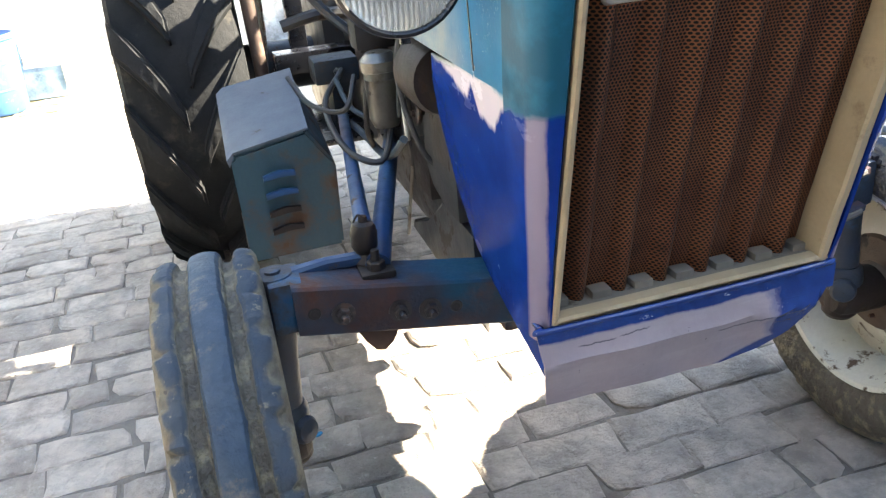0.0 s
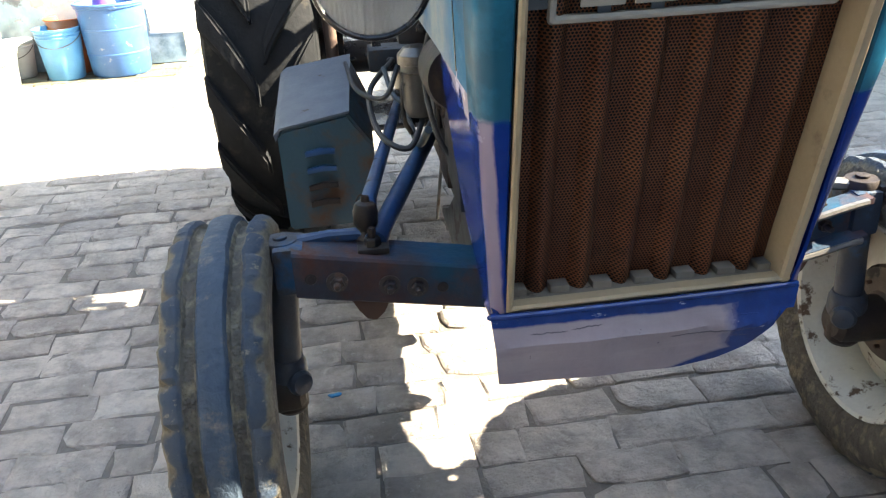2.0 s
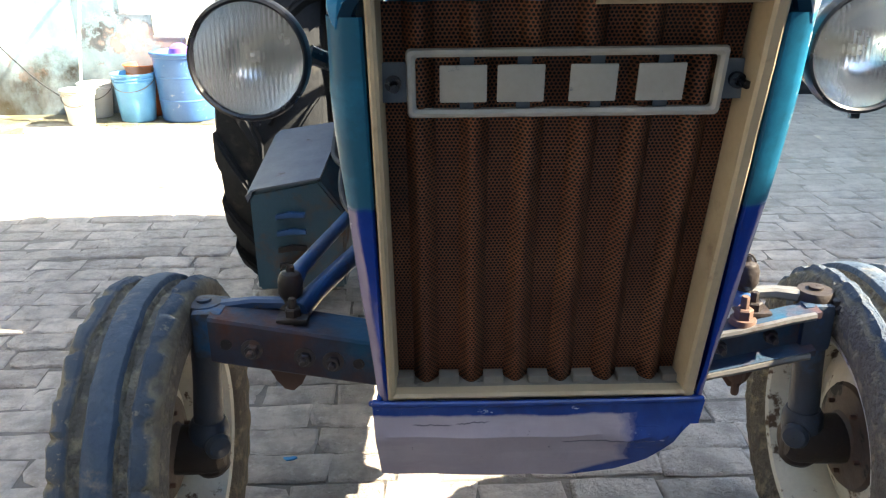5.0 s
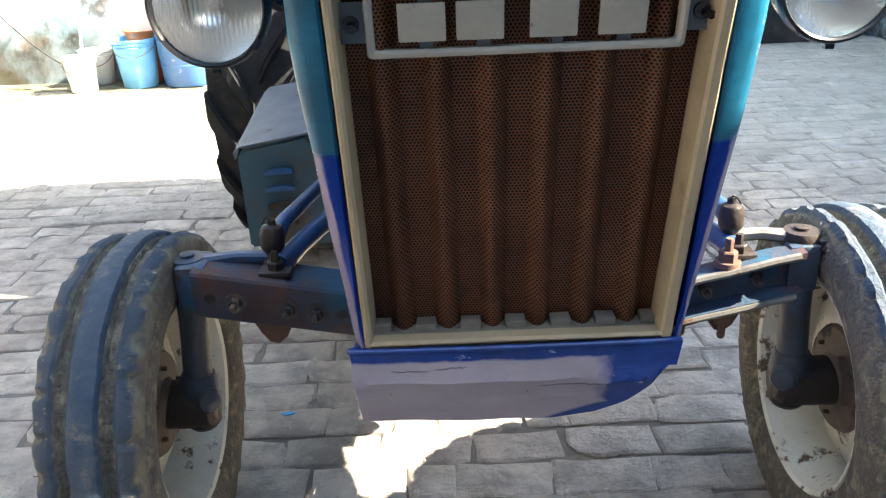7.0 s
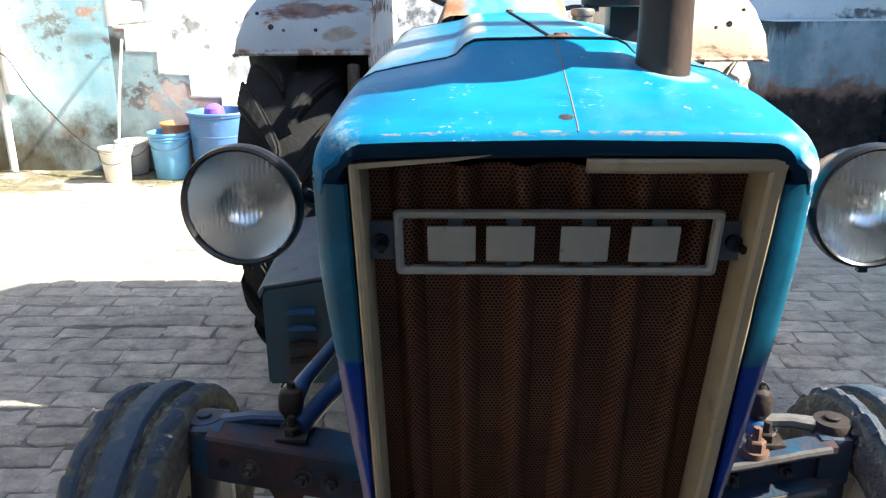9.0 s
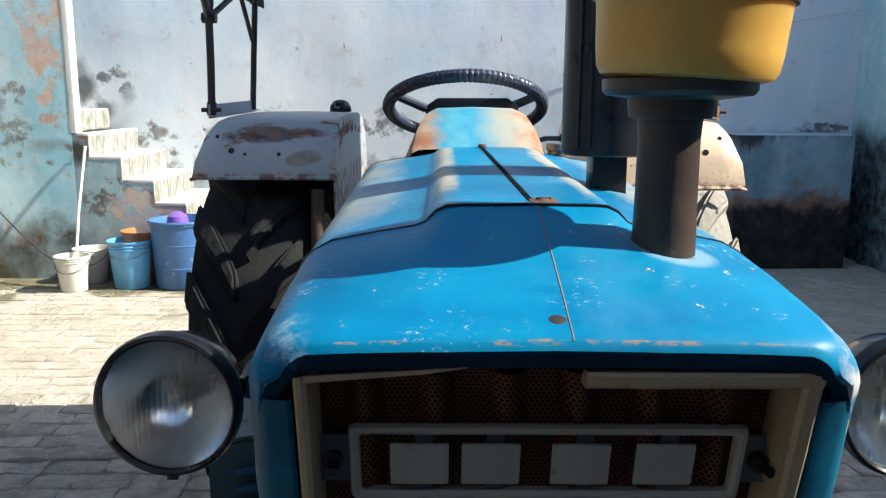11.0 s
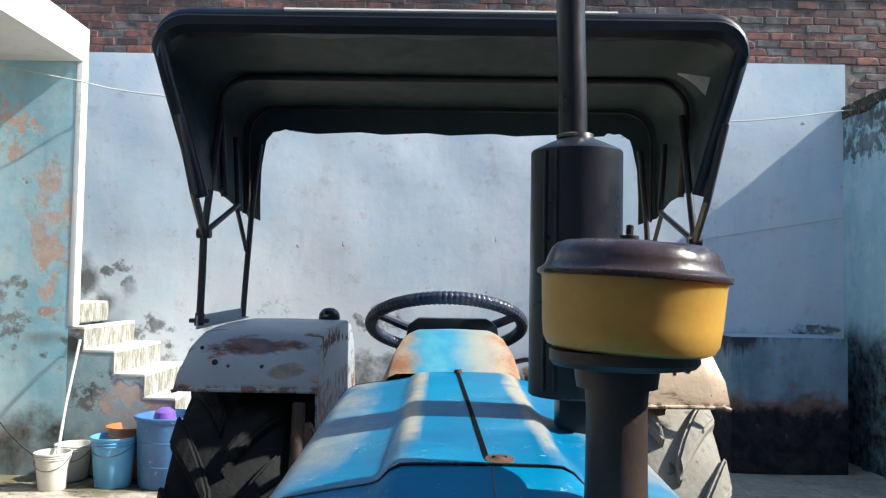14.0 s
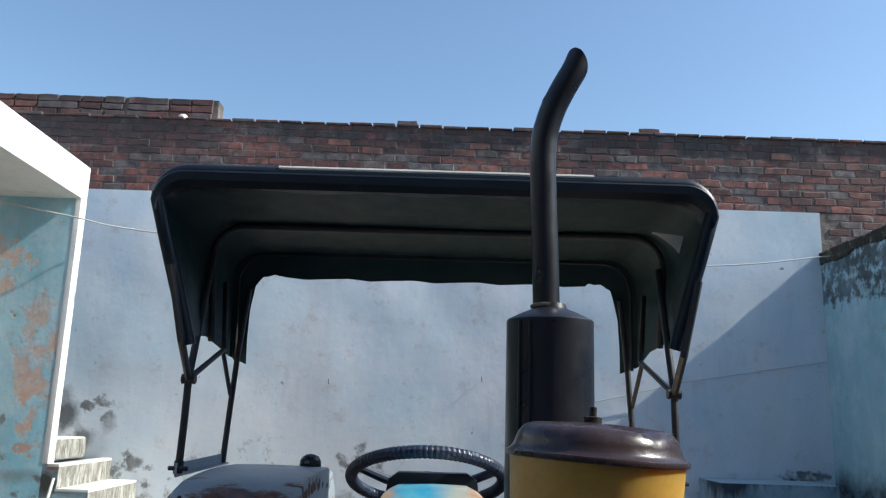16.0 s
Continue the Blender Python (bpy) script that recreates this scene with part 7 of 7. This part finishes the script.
    for pts, rr, m in (([(-0.27, 1.30, 0.60), (-0.272, 1.10, 0.622), (-0.272, 0.86, 0.636), (-0.27, 0.75, 0.668), (-0.262, 0.68, 0.715)], 0.0085, BLUE_HOSE),
                       ([(-0.226, 0.80, 0.805), (-0.236, 0.785, 0.745), (-0.228, 0.755, 0.68), (-0.224, 0.748, 0.605)], 0.008, HOSE),
                       ([(-0.232, 0.66, 0.86), (-0.238, 0.70, 0.80), (-0.232, 0.735, 0.73), (-0.226, 0.77, 0.66), (-0.222, 0.80, 0.62)], 0.005, HOSE),
                       ([(-0.225, 0.60, 0.87), (-0.245, 0.63, 0.845), (-0.24, 0.67, 0.80)], 0.0035, WIRE),
                       ([(-0.255, 0.80, 0.72), (-0.30, 0.74, 0.66), (-0.36, 0.80, 0.68), (-0.37, 0.95, 0.74), (-0.30, 1.10, 0.78)], 0.007, HOSE),
                       ([(-0.22, 0.60, 0.98), (-0.235, 0.56, 0.86), (-0.22, 0.55, 0.74), (-0.20, 0.62, 0.62)], 0.008, HOSE),
                       ([(-0.21, 0.70, 1.0), (-0.265, 0.66, 0.86), (-0.25, 0.60, 0.72), (-0.20, 0.58, 0.66)], 0.006, HOSE),
                       ([(-0.30, 0.93, 0.80), (-0.34, 0.88, 0.74), (-0.40, 0.98, 0.74), (-0.42, 1.2, 0.76)], 0.006, HOSE),
                       ([(-0.222, 0.80, 0.62), (-0.228, 0.84, 0.52), (-0.234, 0.869, 0.432)], 0.004, STEEL),
                       ([(-0.25, 0.86, 0.86), (-0.29, 0.84, 0.80), (-0.30, 0.86, 0.70), (-0.28, 0.92, 0.64)], 0.006, HOSE),
                       ([(-0.23, 0.72, 0.90), (-0.25, 0.70, 0.80), (-0.245, 0.72, 0.70)], 0.005, WIRE),
                       ([(-0.33, 1.02, 0.78), (-0.31, 0.96, 0.72), (-0.25, 0.90, 0.70), (-0.20, 0.88, 0.74)], 0.006, BLUE_HOSE),
                       ([(-0.20, 0.62, 0.95), (-0.24, 0.64, 0.90), (-0.255, 0.70, 0.82), (-0.25, 0.76, 0.74)], 0.004, BLUE_HOSE),
                       ([(-0.36, 1.25, 0.98), (-0.30, 1.2, 0.90), (-0.24, 1.16, 0.84)], 0.012, ENGINE),
                       ([(-0.40, 1.35, 0.86), (-0.30, 1.34, 0.88), (-0.17, 1.33, 0.87)], 0.016, ENGINE)):
        h = BM()
        tube(h, bend(pts, 6), rr, 8)
        part("pipe", h, m, e)
    for x0, y0, z0, x1, y1, z1, m in ((-0.30, 0.86, 0.86, -0.20, 0.94, 0.93, ENGINE), (-0.235, 0.46, 0.70, -0.16, 0.58, 0.80, GREASE), (-0.27, 0.99, 0.83, -0.20, 1.06, 0.90, GREASE), (-0.24, 1.08, 0.83, -0.17, 1.16, 0.88, LIGHT_BLUE),
                                      (-0.36, 1.14, 0.74, -0.25, 1.24, 0.80, ENGINE), (-0.21, 0.72, 0.93, -0.12, 0.90, 1.0, GREASE), (-0.40, 1.44, 0.96, -0.31, 1.50, 1.02, ENGINE)):
        u = BM()
        box(u, (x0, y0, z0), (x1, y1, z1), 0.012)
        bolt(u, ((x0 + x1) / 2, y0, (z0 + z1) / 2), (0, -1, 0), 0.010, 0.010)
        part("fitting", u, m, e, "greasy engine fitting")
    for x, y in ((-0.452, 1.60),):
        po = BM()
        tube(po, [(x, y, 0.55), (x - 0.01, y + 0.01, 0.95), (x - 0.015, y + 0.07, 1.13)], 0.020, 14)
        part("fender_stay", po, PIPE, tractor, "brown fender stay tube")
    fb = BM()
    box(fb, (-0.42, 1.52, 0.70), (-0.16, 1.60, 0.76), 0.008)
    box(fb, (-0.42, 1.50, 0.48), (-0.14, 1.95, 0.50), 0.006)
    box(fb, (-0.36, 1.60, 0.76), (-0.31, 1.66, 0.98), 0.008)
    rod(fb, (-0.42, 1.7, 0.92), (-0.12, 1.7, 0.90), 0.024)
    part("footboard", fb, BLACK, tractor, "dark footboard and brackets")
    seat = BM()
    box(seat, (-0.22, 1.95, 1.02), (0.18, 2.28, 1.10), 0.03)
    part("seat", seat, NAVY, tractor, "dark padded seat")


ENGINE = worn("greasy_engine_blue", (0.009, 0.017, 0.028), (0.014, 0.011, 0.010), (0.034, 0.022, 0.016), 0.56, rough=0.5, bump=0.4, bscale=60)

nose()
front_border()
side_panel(-1)
side_panel(1)
hood()
grille()
pan()
headlamp(-0.380, -1)
headlamp(0.388, 1)
front_axle()
front_wheel(-1)
front_wheel(1)
rear_wheel(-1)
rear_wheel(1)
fender(-1)
fender(1)
fender_lamp()
canopy()
air_cleaner()
muffler()
cowl_and_wheel()
tool_box()
engine()


# ---- pieces: paving bricks and parapet bricks ----
def brick_block(l, w, h, seed, bevel=0.007, jag=0.004, face=1.0):
    """Vertices and faces of one worn brick round the origin, its top at h: three rings of an uneven outline, and a top."""
    rr = random.Random(seed)
    def j():
        return (rr.random() - 0.5) * 2 * jag
    out = [(-l, -w), (-l * 0.3, -w), (l * 0.35, -w), (l, -w), (l, 0), (l, w), (l * 0.3, w), (-l * 0.35, w), (-l, w), (-l, 0)]
    out = [(x + j(), y + j()) for x, y in out]
    if rr.random() < 0.35:
        c = rr.choice((0, 3, 5, 8))
        out[c] = (out[c][0] * 0.86, out[c][1] * 0.72)
    n = len(out)
    v = [(x, y, 0.0) for x, y in out]
    v += [(x, y, h - bevel) for x, y in out]
    v += [(x - math.copysign(bevel * 1.6, x) * (abs(x) > l * 0.6), y - math.copysign(bevel * 1.3, y) * (abs(y) > w * 0.5), h + j() * 0.35 * face) for x, y in out]
    v.append((j(), j(), h + (0.002 + j() * 0.4) * face))
    f = []
    for a in (0, n):
        f += [(a + i, a + (i + 1) % n, a + n + (i + 1) % n, a + n + i) for i in range(n)]
    f += [(2 * n + i, 2 * n + (i + 1) % n, 3 * n) for i in range(n)]
    return v, f


def pieces(name, shapes, places, mat, parent, near):
    """Each place (x, y, z, turn, shape) that near() picks is an object of its own; the rest is joined."""
    meshes = []
    for v, f in shapes:
        me = bpy.data.meshes.new(name)
        me.from_pydata(v, [], f)
        me.materials.append(mat)
        meshes.append(me)
    vs, fs, count = [], [], 0
    for m, k in places:
        p = m.translation
        if count < 300 and near(p):
            ob = new(name, meshes[k])
            ob.parent = parent
            ob.matrix_basis = m
            count += 1
        else:
            o = len(vs)
            vs += [tuple(m @ Vector(q)) for q in shapes[k][0]]
            fs += [tuple(o + i for i in q) for q in shapes[k][1]]
    me = bpy.data.meshes.new(name + "s")
    me.from_pydata(vs, [], fs)
    me.materials.append(mat)
    ob = new(name + "_field", me)
    ob.parent = parent
    return tagged(ob, kind="stuff")


rng = random.Random(4)
HALVES = [0.1095] * 15 + [0.081] * 4 + [0.052] * 5
pave_shapes = [brick_block(l + rng.uniform(-0.005, 0.004), 0.0578 + rng.uniform(-0.0035, 0.0015), 0.018, i, 0.0050, 0.0055) for i, l in enumerate(HALVES)]
spots = []
row, yy = 0, -4.2
while yy < 6.4:
    xx = -7.6 + (0.116 if row % 2 else 0.0) + rng.uniform(-0.03, 0.03)
    while xx < 3.45:
        k = rng.randrange(15) if rng.random() < 0.78 else rng.randrange(15, 24)
        xx += HALVES[k]
        if not (yy > LEFT_Y - 0.06 and xx < -1.5):
            z = -0.018 + lump(xx, yy, 0, 1.3, 0.008) + rng.uniform(-0.004, 0.003)
            m = Matrix.Translation((xx, yy + rng.uniform(-0.004, 0.004), z)) @ Euler((rng.uniform(-0.02, 0.02), rng.uniform(-0.014, 0.014), rng.uniform(-0.04, 0.04) + 0.02)).to_matrix().to_4x4()
            spots.append((m, k))
        xx += HALVES[k] + rng.uniform(0.0, 0.008)
    yy += 0.1165 + rng.uniform(0, 0.003)
    row += 1
pieces("brick", pave_shapes, spots, PAVER, ground, lambda p: -1.15 < p.x < 0.75 and 0.15 < p.y < 2.0)

wall_shapes = [brick_block(0.1035 + rng.uniform(-0.012, 0.005), 0.0322 + rng.uniform(-0.004, 0.002), 0.028, 50 + i, 0.0035, 0.0045, 0.12) for i in range(12)]
upright = Euler((radians(90), 0, 0)).to_matrix().to_4x4()
spots = []
for r in range(10):
    z = 3.555 + r * 0.0718
    x = -5.9 + (0.11 if r % 2 else 0)
    while x < 5.5:
        m = Matrix.Translation((x, BACK_Y + 0.037 + rng.uniform(-0.004, 0.004), z + rng.uniform(-0.004, 0.004))) @ upright @ Euler((rng.uniform(-0.006, 0.006), rng.uniform(-0.006, 0.006), rng.uniform(-0.025, 0.025))).to_matrix().to_4x4()
        spots.append((m, rng.randrange(12)))
        x += 0.2115 + rng.uniform(0, 0.014)
for r in range(14):
    x = 3.70 + (0.11 if r % 2 else 0)
    while x < 5.5:
        spots.append((Matrix.Translation((x, BACK_Y + 0.037 + rng.uniform(-0.004, 0.004), 3.483 - r * 0.0718)) @ upright, rng.randrange(12)))
        x += 0.2155
for x in np.arange(-5.9, -2.3, 0.22):
    for z in (4.305, 4.377, 4.449, 4.521):
        spots.append((Matrix.Translation((x + rng.uniform(-0.02, 0.02), BACK_Y + 0.322, z)) @ upright, rng.randrange(12)))
for px in (-0.35, 1.95):
    spots.append((Matrix.Translation((px, BACK_Y + 0.026, 4.258)) @ upright, rng.randrange(12)))
pieces("brick", wall_shapes, spots, WALL_BRICK, parapet, lambda p: -2.3 < p.x < 3.2 and p.z > 3.6)
top = BM()
for i in range(52):
    x = -6.0 + i * 0.222
    box(top, (x, BACK_Y - 0.012, 4.226 + rng.uniform(-0.006, 0.006)), (x + 0.208, BACK_Y + 0.235, 4.250 + rng.uniform(-0.006, 0.012)), 0.006, 1)
cope = new("coping", mesh_of("coping", top, WALL_BRICK))
cope.parent = parapet
tagged(cope, kind="stuff")
dish = lathe(BM(), [(0.050, 0.0), (0.049, 0.012), (0.043, 0.030), (0.030, 0.043), (0.014, 0.049), (0.001, 0.050), (0.001, 0.045), (0.028, 0.039), (0.044, 0.012), (0.045, 0.0)], (-2.50, BACK_Y + 0.09, 4.262), (0, 0, 1), 28)
solid("bowl", dish, WHITE_PLASTIC, "white bowl lying upside down on the brick parapet", "bowl")
